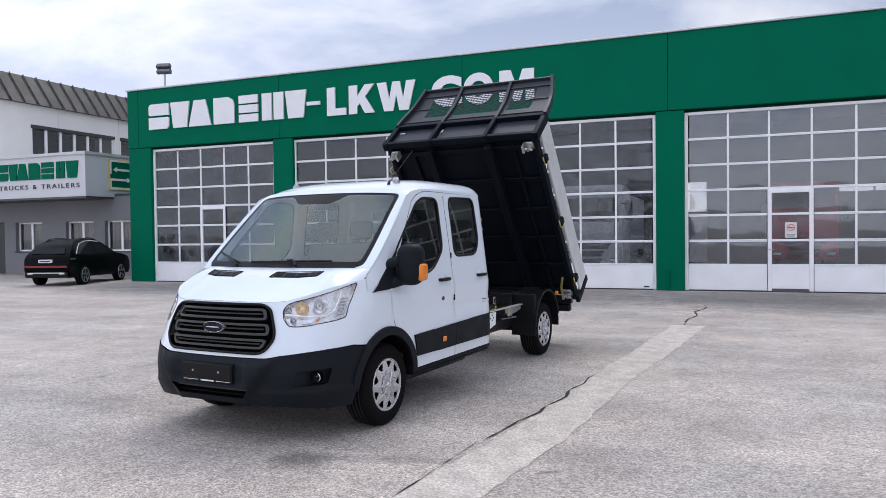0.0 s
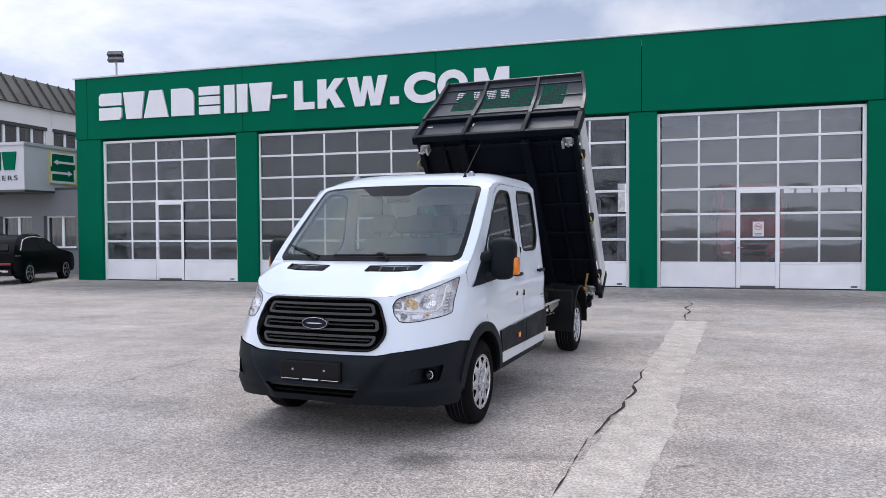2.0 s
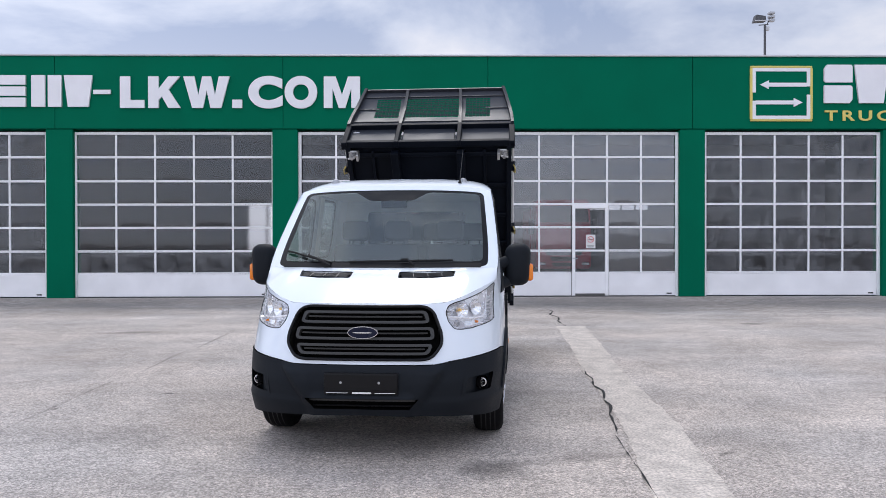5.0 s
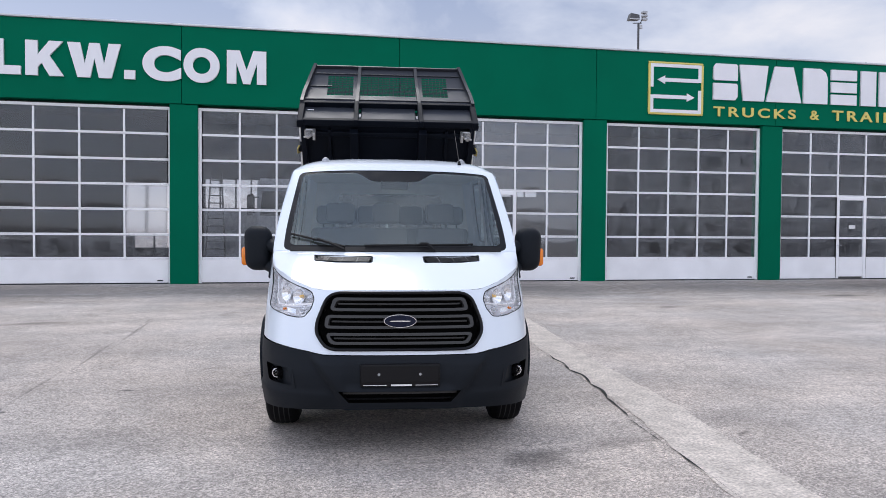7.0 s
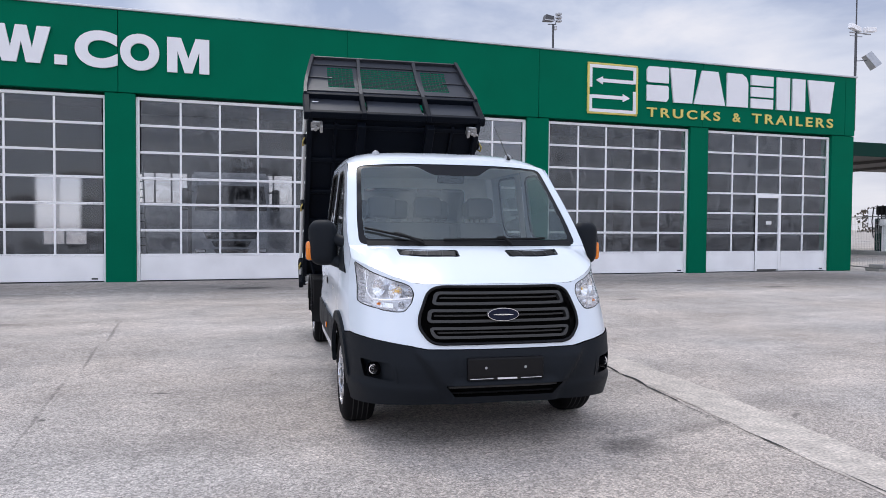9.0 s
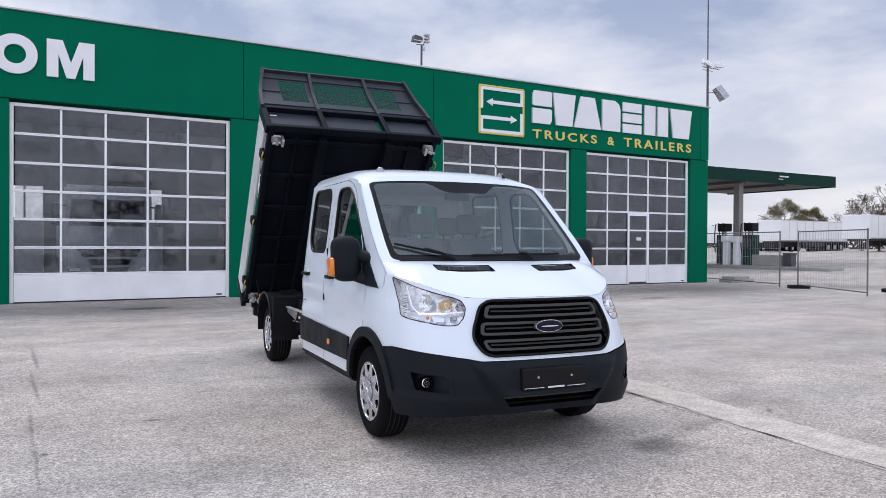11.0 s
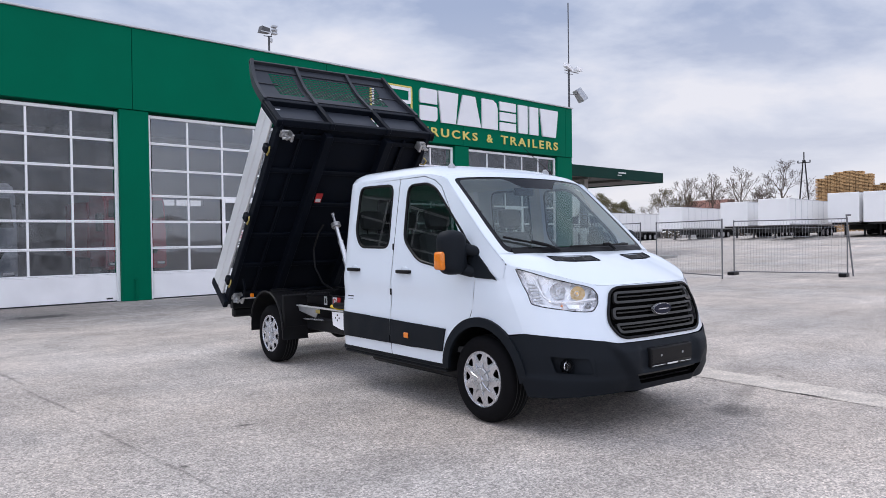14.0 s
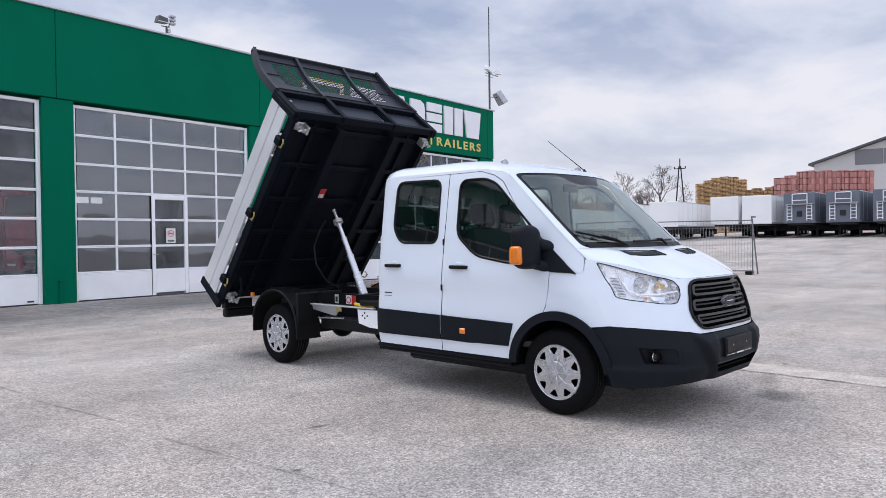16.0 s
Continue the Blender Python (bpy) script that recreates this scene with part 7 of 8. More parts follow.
# upper storey along y
UY0, UY1 = 16.0 + 8.2, 44.0
bm = bmesh.new()
bx(bm, OX - 10, OX, UY0, UY1, 3.5, 5.9)
bx(bm, OX - 10, OX, UY0, UY1, 7.36, 8.36)
wy = [(26.6, 31.8), (32.3, 37.6), (38.2, 42.6)]
yy = UY0
for a, b in wy:
    bx(bm, OX - 10, OX, yy, a, 5.9, 7.36)
    yy = b
bx(bm, OX - 10, OX, yy, UY1, 5.9, 7.36)
part("upper_wall", bm, M_WHITEWALL, office, "white panelled upper storey")
for y in (28.16, 32.18, 36.2):
    box_part("panel_joint", M_SIGNBOX, office, OX, OX + 0.008, y - 0.012, y + 0.012, 7.45, 8.34)
for a, b in wy:
    w = new("window_band")
    w.parent = office
    tagged(w, "band of upper windows under a dark lintel")
    box_part("lintel", M_DARKFRAME, w, OX - 0.1, OX + 0.05, a - 0.05, b + 0.05, 7.18, 7.36)
    n = 6
    for k in range(n + 1):
        y = a + (b - a) * k / n
        box_part("window_frame", M_ALU_WHITE, w, OX - 0.16, OX - 0.05, y - 0.07, y + 0.07, 5.9, 7.18)
    for k in range(n):
        box_part("pane", M_OFFICEGLASS, w, OX - 0.12, OX - 0.11, a + (b - a) * k / n + 0.07, a + (b - a) * (k + 1) / n - 0.07, 5.9, 7.18)
    box_part("room_back", M_GREYWALL, w, OX - 1.5, OX - 1.4, a, b, 5.9, 7.3)
roof = new("roof")
roof.parent = office
tagged(roof, "dark standing-seam sheet roof")
bm = bmesh.new()
prism(bm, [(OX + 0.25, 8.36), (OX - 0.9, 9.95), (OX - 10, 9.95), (OX - 10, 8.36)], UY0, UY1, "y")
part("roof_sheet", bm, M_ROOF, roof)
for k in range(26):
    y = UY0 + 0.4 + k * 0.75
    bm = bmesh.new()
    v = [(OX + 0.27, y - 0.02, 8.37), (OX + 0.27, y + 0.02, 8.37), (OX - 0.88, y + 0.02, 9.97), (OX - 0.88, y - 0.02, 9.97)]
    n = Vector((0.81, 0, 0.58)) * 0.05
    a = [bm.verts.new(Vector(q)) for q in v]
    b = [bm.verts.new(Vector(q) + n) for q in v]
    for f in ((b[0], b[1], b[2], b[3]), (a[0], a[1], b[1], b[0]), (a[1], a[2], b[2], b[1]), (a[3], a[0], b[0], b[3])):
        bm.faces.new(f)
    bmesh.ops.recalc_face_normals(bm, faces=bm.faces)
    part("seam", bm, M_ROOF, roof)
# signs on the box
osn = thing("office_sign", "green sign characters above a dark line of words", "sign")
shape_sign(osn, [(k, a, b) for k, (a, b) in zip(NAME, ((-29.95, -29.36), (-29.31, -28.78), (-28.82, -28.16), (-28.11, -27.44), (-27.36, -26.66), (-26.50, -26.02), (-25.95, -25.25)))], 4.13, 4.83, 22.497, M_GREEN, 0.037)
osn2 = thing("sign_line", "dark line of words on a grey sign box", "sign")
word("TRUCKS", M_INKDARK, osn2, -29.93, -28.18, 3.725, 3.91, 22.497, 0.02, 0.0, 1.3)
lettering("ampersand", "&", M_INKDARK, osn2, -27.90, -27.68, 3.725, 3.91, 22.497, 0.02)
word("TRAILERS", M_INKDARK, osn2, -27.41, -25.22, 3.725, 3.91, 22.497, 0.02, 0.0, 1.3)
logo(Matrix.Translation((-24.897, 24.40, 4.33)) @ pose(0, 0, 0, 0, 0, 90), 1.42, 1.34, M_YELLOW, M_GREEN, M_LETTER)

# ---- parked black car ----
M_CARBLACK = material("black car paint", (0.002, 0.002, 0.0025), 0.25, var=0.05, scale=2, spec=0.08, rvar=0.03)
M_CARGLASS = material("dark car glass", (0.008, 0.009, 0.010), 0.05, var=0.05, spec=0.12)
M_TAIL = material("dark red tail lamp", (0.20, 0.004, 0.012), 0.2, var=0.08, coat=0.4)
car = thing("parked_car", "glossy black hatchback car parked beside the office", "car", pose(-22.55, 20.1, 0, 0, 0, 18) @ Matrix.Diagonal((0.93, 0.9, 1, 1)))


def car_half(y, z):
    w = 0.935 - 0.16 * max(0, abs(y) - 1.6) ** 2
    if z > 0.95:
        w -= 0.62 * (z - 0.95)
    if z < 0.45:
        w -= 0.15 * (0.45 - z)
    return w


side = [(-2.22, 0.38), (-2.30, 0.60), (-2.27, 0.90), (-2.18, 1.06), (-1.78, 1.36), (-1.60, 1.475), (-1.2, 1.57), (-0.5, 1.61), (0.0, 1.585), (0.45, 1.45), (1.10, 1.08), (1.55, 1.02), (2.05, 0.90), (2.24, 0.72), (2.27, 0.45), (2.15, 0.28), (-2.15, 0.28)]
bm = bmesh.new()
N = 9
dense = []
for a, b in zip(side, side[1:] + side[:1]):
    n = max(1, int(math.hypot(b[0] - a[0], b[1] - a[1]) / 0.15))
    dense += [(a[0] + (b[0] - a[0]) * k / n, a[1] + (b[1] - a[1]) * k / n) for k in range(n)]
cols_v = [[bm.verts.new((car_half(y, z) * (2 * i / N - 1), y + (0.10 if y > 1.5 else -0.08 if y < -1.5 else 0) * (1 - abs(2 * i / N - 1) ** 2), z)) for y, z in dense] for i in range(N + 1)]
for c0, c1 in zip(cols_v, cols_v[1:]):
    for k in range(len(dense)):
        j = (k + 1) % len(dense)
        bm.faces.new((c0[k], c0[j], c1[j], c1[k]))
body = part("car_body", bm, M_CARBLACK, car, smooth=True, angle=1.0)
for s in (1, -1):
    fnc = lambda y, z: Vector((s * (car_half(y, z) + 0.002), y, z))
    bm = sheet(side, fnc, step=0.12)
    part("car_side", bm, M_CARBLACK, car, smooth=True, angle=1.0)
    for poly in (rounded([(-1.72, 1.10), (-1.25, 1.42), (-0.42, 1.52), (-0.40, 1.04), (-1.5, 1.06)], 0.05), rounded([(-0.34, 1.06), (-0.36, 1.50), (0.22, 1.47), (0.85, 1.08)], 0.05)):
        part("side_window", sheet(poly, lambda y, z: Vector((s * (car_half(y, z) + 0.008), y, z)), step=0.15), M_CARGLASS, car, smooth=True)
    bm = bmesh.new()
    tube(bm, [Vector((s * (car_half(y, z) + 0.012), y, z)) for y, z in ((-1.78, 1.10), (-1.55, 1.27), (-1.25, 1.44), (-0.8, 1.52), (-0.3, 1.54), (0.15, 1.50))], 0.014, 6)
    part("window_trim", bm, M_ALU_WHITE, car, "bright window trim")
    bm = bmesh.new()
    tube(bm, [Vector((s * 0.55, y, z)) for y, z in ((-1.5, 1.49), (-1.2, 1.60), (-0.4, 1.64), (0.1, 1.58))], 0.014, 6)
    part("roof_rail", bm, M_BLACKPLASTIC, car)
    bm = sheet([(-2.24, 0.90), (-2.0, 0.90), (-1.9, 0.94), (-2.20, 0.97)], lambda y, z: Vector((s * (car_half(y, z) + 0.008), y, z)), step=0.1)
    part("tail_lamp", bm, M_STEEL_DARK, car, "smoked tail lamp")
    for y in (-1.37, 1.37):
        bm = bmesh.new()
        rod(bm, (s * 0.72, y, 0.345), (s * 0.945, y, 0.345), 0.345, 32)
        w = part("wheel", bm, M_RUBBER, car)
        for k in range(5):
            bm = bmesh.new()
            a = k * 2 * math.pi / 5
            prism(bm, [(y + r * math.cos(a + q), 0.345 + r * math.sin(a + q)) for r, q in ((0.03, 0), (0.12, -0.1), (0.235, 0.30), (0.235, 0.52), (0.14, 0.5))], s * 0.945, s * 0.955, "x")
            part("spoke", bm, M_COVER, w, "bright alloy spoke")
        bm = bmesh.new()
        tube(bm, [(s * 0.948, y + 0.245 * math.cos(k * math.pi / 16), 0.345 + 0.245 * math.sin(k * math.pi / 16)) for k in range(32)], 0.010, 5, True)
        part("rim", bm, M_GALV, w)
bm = bmesh.new()
prism(bm, [(-0.64, 1.14), (0.64, 1.14), (0.52, 1.48), (-0.52, 1.48)], 0, 0.012, "y")
bmesh.ops.transform(bm, matrix=Matrix.Translation((0, -2.22, 1.11)) @ pose(0, 0, 0, -53) @ Matrix.Translation((0, 0, -1.14)), verts=bm.verts)
part("rear_window", bm, M_CARGLASS, car)
for nm, x0, x1, z0, z1, mat, y in (("light_strip", -0.82, 0.82, 0.63, 0.70, M_TAIL, -2.400), ("number_plate", -0.26, 0.26, 0.80, 0.91, M_STICK, -2.400), ("rear_valance", -0.80, 0.80, 0.30, 0.50, M_BLACKPLASTIC, -2.36), ("valance_trim", -0.62, 0.62, 0.44, 0.468, M_ALU_WHITE, -2.385)):
    box_part(nm, mat, car, x0, x1, y, y + 0.06, z0, z1, 0.01)
box_part("plate_bar", M_INKDARK, car, -0.20, 0.20, -2.405, -2.401, 0.835, 0.875)
for s in (1, -1):
    bm = bmesh.new()
    bx(bm, s * 0.60 - 0.11, s * 0.60 + 0.11, -2.375, -2.33, 0.40, 0.47, 0.015)
    part("exhaust_trim", bm, M_CHROME, car, "bright exhaust trim")

# ---- filling station canopy ----
M_CANOPY = material("dark green canopy edge", (0.006, 0.036, 0.028), 0.6, var=0.08, scale=0.6, spec=0.1)
M_SOFFIT = material("grey canopy soffit", (0.10, 0.095, 0.09), 0.8, var=0.12, scale=0.7)
M_POST = material("grey-beige column", (0.26, 0.245, 0.235), 0.7, var=0.1, scale=1.5)
canopy = thing("station_canopy", "flat dark green canopy on a square column", "canopy")
box_part("fascia", M_CANOPY, canopy, 22.0, 36.75, 28.0, 28.12, 5.12, 5.80, 0.01)
box_part("fascia", M_CANOPY, canopy, 36.63, 36.75, 28.125, 36.0, 5.12, 5.80, 0.01)
box_part("soffit", M_SOFFIT, canopy, 22.0, 36.625, 28.125, 36.0, 5.19, 5.34)
box_part("roof", M_STEEL_DARK, canopy, 22.0, 36.625, 28.125, 36.0, 5.54, 5.64)
for x in (24.5, 28.2, 32):
    box_part("soffit_beam", M_SOFFIT, canopy, x, x + 0.3, 28.2, 36.0, 5.04, 5.185)
gz = ground_z(29.3, 29.8)
box_part("column", M_POST, canopy, 29.0, 29.4, 29.02, 29.42, gz + 0.17, 5.19, 0.02)
bm = bmesh.new()
bx(bm, 31.2, 32.0, 27.93, 27.99, 5.50, 5.58, 0.01, 1)
bx(bm, 31.1, 31.5, 27.93, 27.99, 5.36, 5.40, 0.0, 1)
part("canopy_mark", bm, M_STICK, canopy, "small white mark")
isl = tagged(box_part("pump_island", M_CONCRETE, None, -0.7, 0.7, -4.7, 4.7, -0.1, 0.17, 0.03), "long concrete pump island", "kerb", kind="structure")
isl.matrix_basis = Matrix.Translation((29.0, 27.9, ground_z(28.9, 27))) @ pose(0, 0, 0, 0, 0, 2)
iz = ground_z(28.9, 27) + 0.17
for k, (x, y) in enumerate(((29.0, 30.0), (29.0, 28.2))):
    fp = thing("fuel_pump", "dark green fuel pump with looped hoses", "fuel pump", Matrix.Translation((x, y, iz)) @ pose(0, 0, 0, 0, 0, -90))
    bm = bmesh.new()
    bx(bm, -0.36, 0.36, -0.3, 0.3, 0, 1.75, 0.05, 2)
    part("cabinet", bm, M_CANOPY, fp)
    bm = bmesh.new()
    bx(bm, -0.28, 0.28, -0.32, -0.305, 1.05, 1.55, 0.01)
    part("display", bm, M_INKDARK, fp)
    box_part("head", M_BLACKPLASTIC, fp, -0.32, 0.32, -0.27, 0.27, 1.95, 2.42, 0.04, "black pump head")
    bm = bmesh.new()
    bx(bm, -0.08, 0.08, -0.08, 0.08, 1.74, 1.96, 0.01)
    part("neck", bm, M_ALU_WHITE, fp)
    for s in (-1, 1):
        bm = bmesh.new()
        tube(bm, [(s * 0.36, -0.34, 0.7), (s * 0.42, -0.40, 1.6), (s * 0.36, -0.36, 2.35), (s * 0.16, -0.34, 2.45), (s * 0.10, -0.33, 1.9), (s * 0.14, -0.33, 1.2)], 0.03, 6)
        part("hose", bm, M_BLACKPLASTIC, fp, "black looped hose")
for x, y, h in ((28.5, 29.45, 1.7), (28.5, 28.75, 1.65)):
    t = thing("card_terminal", "white payment post on the pump island", "terminal", Matrix.Translation((x, y, iz)))
    bm = bmesh.new()
    bx(bm, -0.18, 0.18, -0.15, 0.15, 0, h, 0.03)
    bx(bm, -0.30, 0.30, -0.2, 0.2, h - 0.35, h, 0.04)
    part("post", bm, M_ALU_WHITE, t)
trough = thing("concrete_trough", "low grey concrete trough", "planter", Matrix.Translation((29.0, 27.0, iz)) @ pose(0, 0, 0, 0, 0, 90))
bm = bmesh.new()
bx(bm, -0.88, 0.88, -0.35, 0.35, 0, 0.62, 0.03)
part("body", bm, M_CONCRETE, trough)
dust = thing("waste_bin", "grey waste bin with a dark lid", "bin", Matrix.Translation((29.0, 25.75, iz)) @ Matrix.Diagonal((0.8, 0.8, 0.78, 1)))
bm = bmesh.new()
prism(bm, [(-0.24, 0), (0.24, 0), (0.32, 0.85), (-0.32, 0.85)], -0.28, 0.28, "y")
part("body", bm, M_STEEL_DARK, dust)
box_part("lid", M_BLACKPLASTIC, dust, -0.35, 0.35, -0.32, 0.32, 0.855, 0.93, 0.02)

# ---- mobile fence ----
M_FENCE = material("weathered zinc tube", (0.17, 0.17, 0.175), 0.5, metal=0.4, var=0.15, scale=9)


def fence_panel(p, q, label):
    p, q = Vector((*p, ground_z(*p))), Vector((*q, ground_z(*q)))
    L, ang = (q - p).length, math.degrees(math.atan2(q.y - p.y, q.x - p.x))
    s = thing("mobile_fence", label, "fence", Matrix.Translation(p) @ pose(0, 0, 0, 0, 0, ang), group="mobile fence")
    for x in (0.03, L - 0.03):
        bm = bmesh.new()
        rod(bm, (x, 0, 0.02), (x, 0, 2.02), 0.024, 8)
        part("post", bm, M_FENCE, s)
    for z in (0.13, 1.98):
        bm = bmesh.new()
        rod(bm, (0.03, 0, z), (L - 0.03, 0, z), 0.019, 8)
        part("rail", bm, M_FENCE, s)
    bm = bmesh.new()
    n = int(L / 0.10)
    for k in range(1, n):
        rod(bm, (L * k / n, 0, 0.13), (L * k / n, 0, 1.98), 0.0034, 4, caps=False)
    for z in (0.43, 0.75, 1.07, 1.39, 1.70):
        rod(bm, (0.03, 0, z), (L - 0.03, 0, z), 0.0034, 4, caps=False)
    tagged(part("wire_mesh", bm, M_GALV, s), kind="stuff")
    return s


f1 = fence_panel((17.95, 22.65), (16.25, 17.3), "galvanised mobile fence panel beside the building")
f2 = fence_panel((16.42, 16.75), (14.27, 13.05), "galvanised mobile fence panel standing askew")
f3 = fence_panel((17.3, 14.1), (17.95, 10.4), "galvanised mobile fence panel at the yard's edge")
for f, x in ((f1, 0.0), (f2, 0.1), (f3, 0.0), (f3, 3.62)):
    bm = bmesh.new()
    bx(bm, x - 0.12, x + 0.12, -0.36, 0.36, 0, 0.13, 0.025)
    part("rubber_foot", bm, M_BLACKPLASTIC, f, "dark rubber fence foot")
bm = bmesh.new()
rod(bm, (3.90, 0.02, 0.02), (3.70, 0.0, 2.12), 0.026, 8)
rod(bm, (3.68, 0.0, 2.10), (3.84, 0.0, 2.10), 0.03, 8)
part("leaning_post", bm, M_FENCE, f3, "second post leaning against the panel")
slab = thing("kerb_stones", "stacked pale concrete slabs by the building", "concrete slab", Matrix.Translation((18.1, 20.6, 0)))
bm = bmesh.new()
bx(bm, -0.7, 0.7, -0.3, 0.3, 0, 0.12, 0.015)
part("slab", bm, M_CONCRETE, slab)
bm = bmesh.new()
bx(bm, -0.6, 0.5, -0.28, 0.28, 0.122, 0.24, 0.015, 1, pose(0, 0, 0, 0, 0, 6))
part("slab", bm, M_CONCRETE, slab)

# ---- far trailers ----
M_TRAILER = material("white trailer panel", (0.86, 0.86, 0.86), 0.5, var=0.06, scale=0.4, fine=0.02)
M_TRAILGREY = material("grey trailer panel", (0.13, 0.148, 0.185), 0.5, var=0.08, scale=0.5)
M_UNDER = material("dark trailer underside", (0.014, 0.014, 0.015), 0.7, var=0.15)


def trailer(x, y, paint, label, ladder_front=False, h=2.75, turn=-3.0):
    g = ground_z(x + 6, y)
    s = thing("semi_trailer", label, "trailer", Matrix.Translation((x, y, g)) @ pose(0, 0, 0, 0, 0, turn), group="parked trailers")
    bm = bmesh.new()
    bx(bm, 0, 13.6, -1.28, 1.28, 1.12, 1.2 + h, 0.05, 2)
    body = part("box_body", bm, paint, s)
    for sy in (-1, 1):
        box_part("side_rail", M_GALV, body, 0.1, 13.5, sy * 1.285 - 0.01, sy * 1.285 + 0.01, 1.14, 1.24)
        box_part("top_rail", M_CAP, body, 0.1, 13.5, sy * 1.285 - 0.01, sy * 1.285 + 0.01, 1.12 + h, 1.19 + h)
        for k in range(1, 9):
            box_part("panel_seam", M_CAP, body, 13.6 * k / 9 - 0.02, 13.6 * k / 9 + 0.02, sy * 1.283 - 0.008, sy * 1.283 + 0.008, 1.33, 1.1 + h)
    bm = bmesh.new()
    bx(bm, 0.3, 13.4, -1.0, 1.0, 0.95, 1.195)
    bx(bm, 4.5, 8.6, -1.2, 1.2, 0.5, 1.0, 0.03)
    bx(bm, 13.2, 13.4, -1.2, 1.2, 0.45, 0.95)
    part("chassis", bm, M_UNDER, s)
    for ax in (9.2, 10.5, 11.8):
        for sy in (-1, 1):
            bm = bmesh.new()
            rod(bm, (ax, sy * 0.86, 0.5), (ax, sy * 1.22, 0.5), 0.5, 20)
            w = part("wheel", bm, M_RUBBER, s)
            bm = bmesh.new()
            rod(bm, (ax, sy * 1.2, 0.5), (ax, sy * 1.235, 0.5), 0.27, 16)
            part("rim", bm, M_GALV, w)
    for sy in (-1, 1):
        bm = bmesh.new()
        bx(bm, 2.6, 2.75, sy * 0.8 - 0.07, sy * 0.8 + 0.07, 0.04, 0.95)
        bx(bm, 2.5, 2.85, sy * 0.8 - 0.15, sy * 0.8 + 0.15, 0, 0.05)
        part("landing_leg", bm, M_UNDER, s)
    if ladder_front:
        f = part("end_frame", frame_mesh(h), M_ALU_WHITE, s, "pale front railings and ladders")
        box_part("hose_box", M_UNDER, s, -0.15, -0.01, -0.25, 0.15, 1.7, 2.15, 0.02)
        box_part("walkway", M_GALV, s, -0.35, -0.01, -1.2, 1.0, 2.72, 2.80)
    return s


def frame_mesh(h):
    b = bmesh.new()
    for y0, z0, z1 in ((-1.05, 1.35, 2.7), (0.55, 1.3, 2.7)):
        for dy in (0, 0.4):
            rod(b, (-0.10, y0 + dy, z0), (-0.10, y0 + dy, z1), 0.035, 6)
        for k in range(5):
            rod(b, (-0.10, y0, z0 + 0.15 + k * 0.28), (-0.10, y0 + 0.4, z0 + 0.15 + k * 0.28), 0.03, 6)
    for y0, y1 in ((-0.7, 0.5),):
        for z in (3.1, 3.65):
            rod(b, (-0.2, y0, z), (-0.2, y1, z), 0.035, 6)
        for y in (y0, y1):
            rod(b, (-0.2, y, 2.8), (-0.2, y, 3.65), 0.035, 6)
    return b


for y in (17.49, 14.13, 10.63, 7.2, 3.75):
    trailer(59.3, y, M_TRAILGREY, "dark grey semi-trailer with front ladders", ladder_front=True, h=2.58)
trailer(59.3, 21.0, M_TRAILER, "white box semi-trailer parked in a row", h=2.5)
trailer(59.5, 23.9, M_TRAILER, "white box semi-trailer parked in a row", h=2.5)
for x, y in ((53.7, 27.44), (57.4, 32.57), (60.4, 40.7), (62.1, 51.0), (68.3, 60.5), (72.0, 67.5)):
    trailer(x, y, M_TRAILER, "white box semi-trailer parked in a row", h=2.18, turn=3.0)

# ---- stacks, poles, trees beyond ----
M_WOOD = material("yellowish pallet wood", (0.47, 0.29, 0.135), 0.8, var=0.2, scale=0.8, island=0.25)
M_BRICKP = material("stacked red blocks", (0.46, 0.22, 0.195), 0.85, var=0.15, scale=0.8, island=0.2)
rnd = random.Random(4)


def stacks(name, label, category, a, b, n, tops, mat, w, d, course):
    """A row of tall piles of pallets, each with its courses."""
    for k in range(n):
        t = (k + 0.5) / n
        x, y = a[0] + (b[0] - a[0]) * t, a[1] + (b[1] - a[1]) * t
        g = ground_z(x, y)
        top = tops[k % len(tops)]
        s = thing(name, label, category, Matrix.Translation((x, y, g)) @ pose(0, 0, 0, 0, 0, rnd.uniform(-3, 3)), group=name + " row")
        bm = bmesh.new()
        z = 0.0
        while z < top - g:
            h = min(course, top - g - z)
            for j in range(3):
                o = rnd.uniform(-0.03, 0.03)
                bx(bm, -d / 2 + o, d / 2 + o, -w / 2 + j * w / 3 + 0.02, -w / 2 + (j + 1) * w / 3 - 0.02, z, z + h - 0.05)
            z += course
        tagged(part("stack_body", bm, mat, s), kind="stuff")


stacks("pallet_stack", "tall stack of yellowish wooden pallets", "pallets", (86.5, 35.4), (87.5, 29.6), 6, [8.2, 8.6, 8.9, 9.0, 8.9, 8.5], M_WOOD, 1.1, 1.4, 0.17)
stacks("pallet_stack", "lower stack of yellowish wooden pallets", "pallets", (88.0, 29.5), (90.0, 25.4), 6, [7.2, 7.4, 7.1, 7.5, 7.6, 7.4], M_WOOD, 1.0, 1.4, 0.17)
stacks("block_stack", "stack of reddish wrapped building blocks", "blocks", (88.6, 26.4), (90.8, 24.4), 2, [8.6, 8.9], M_BRICKP, 1.2, 1.4, 0.75)
stacks("block_stack", "stack of reddish wrapped building blocks", "blocks", (91.0, 24.2), (96.2, 16.6), 9, [9.4, 9.5], M_BRICKP, 1.1, 1.4, 0.75)
tagged(box_part("far_wall", M_GREYWALL, None, 97.5, 98, 0, 34, 0, 7.0), "low grey wall behind the stacks", "wall", kind="structure")

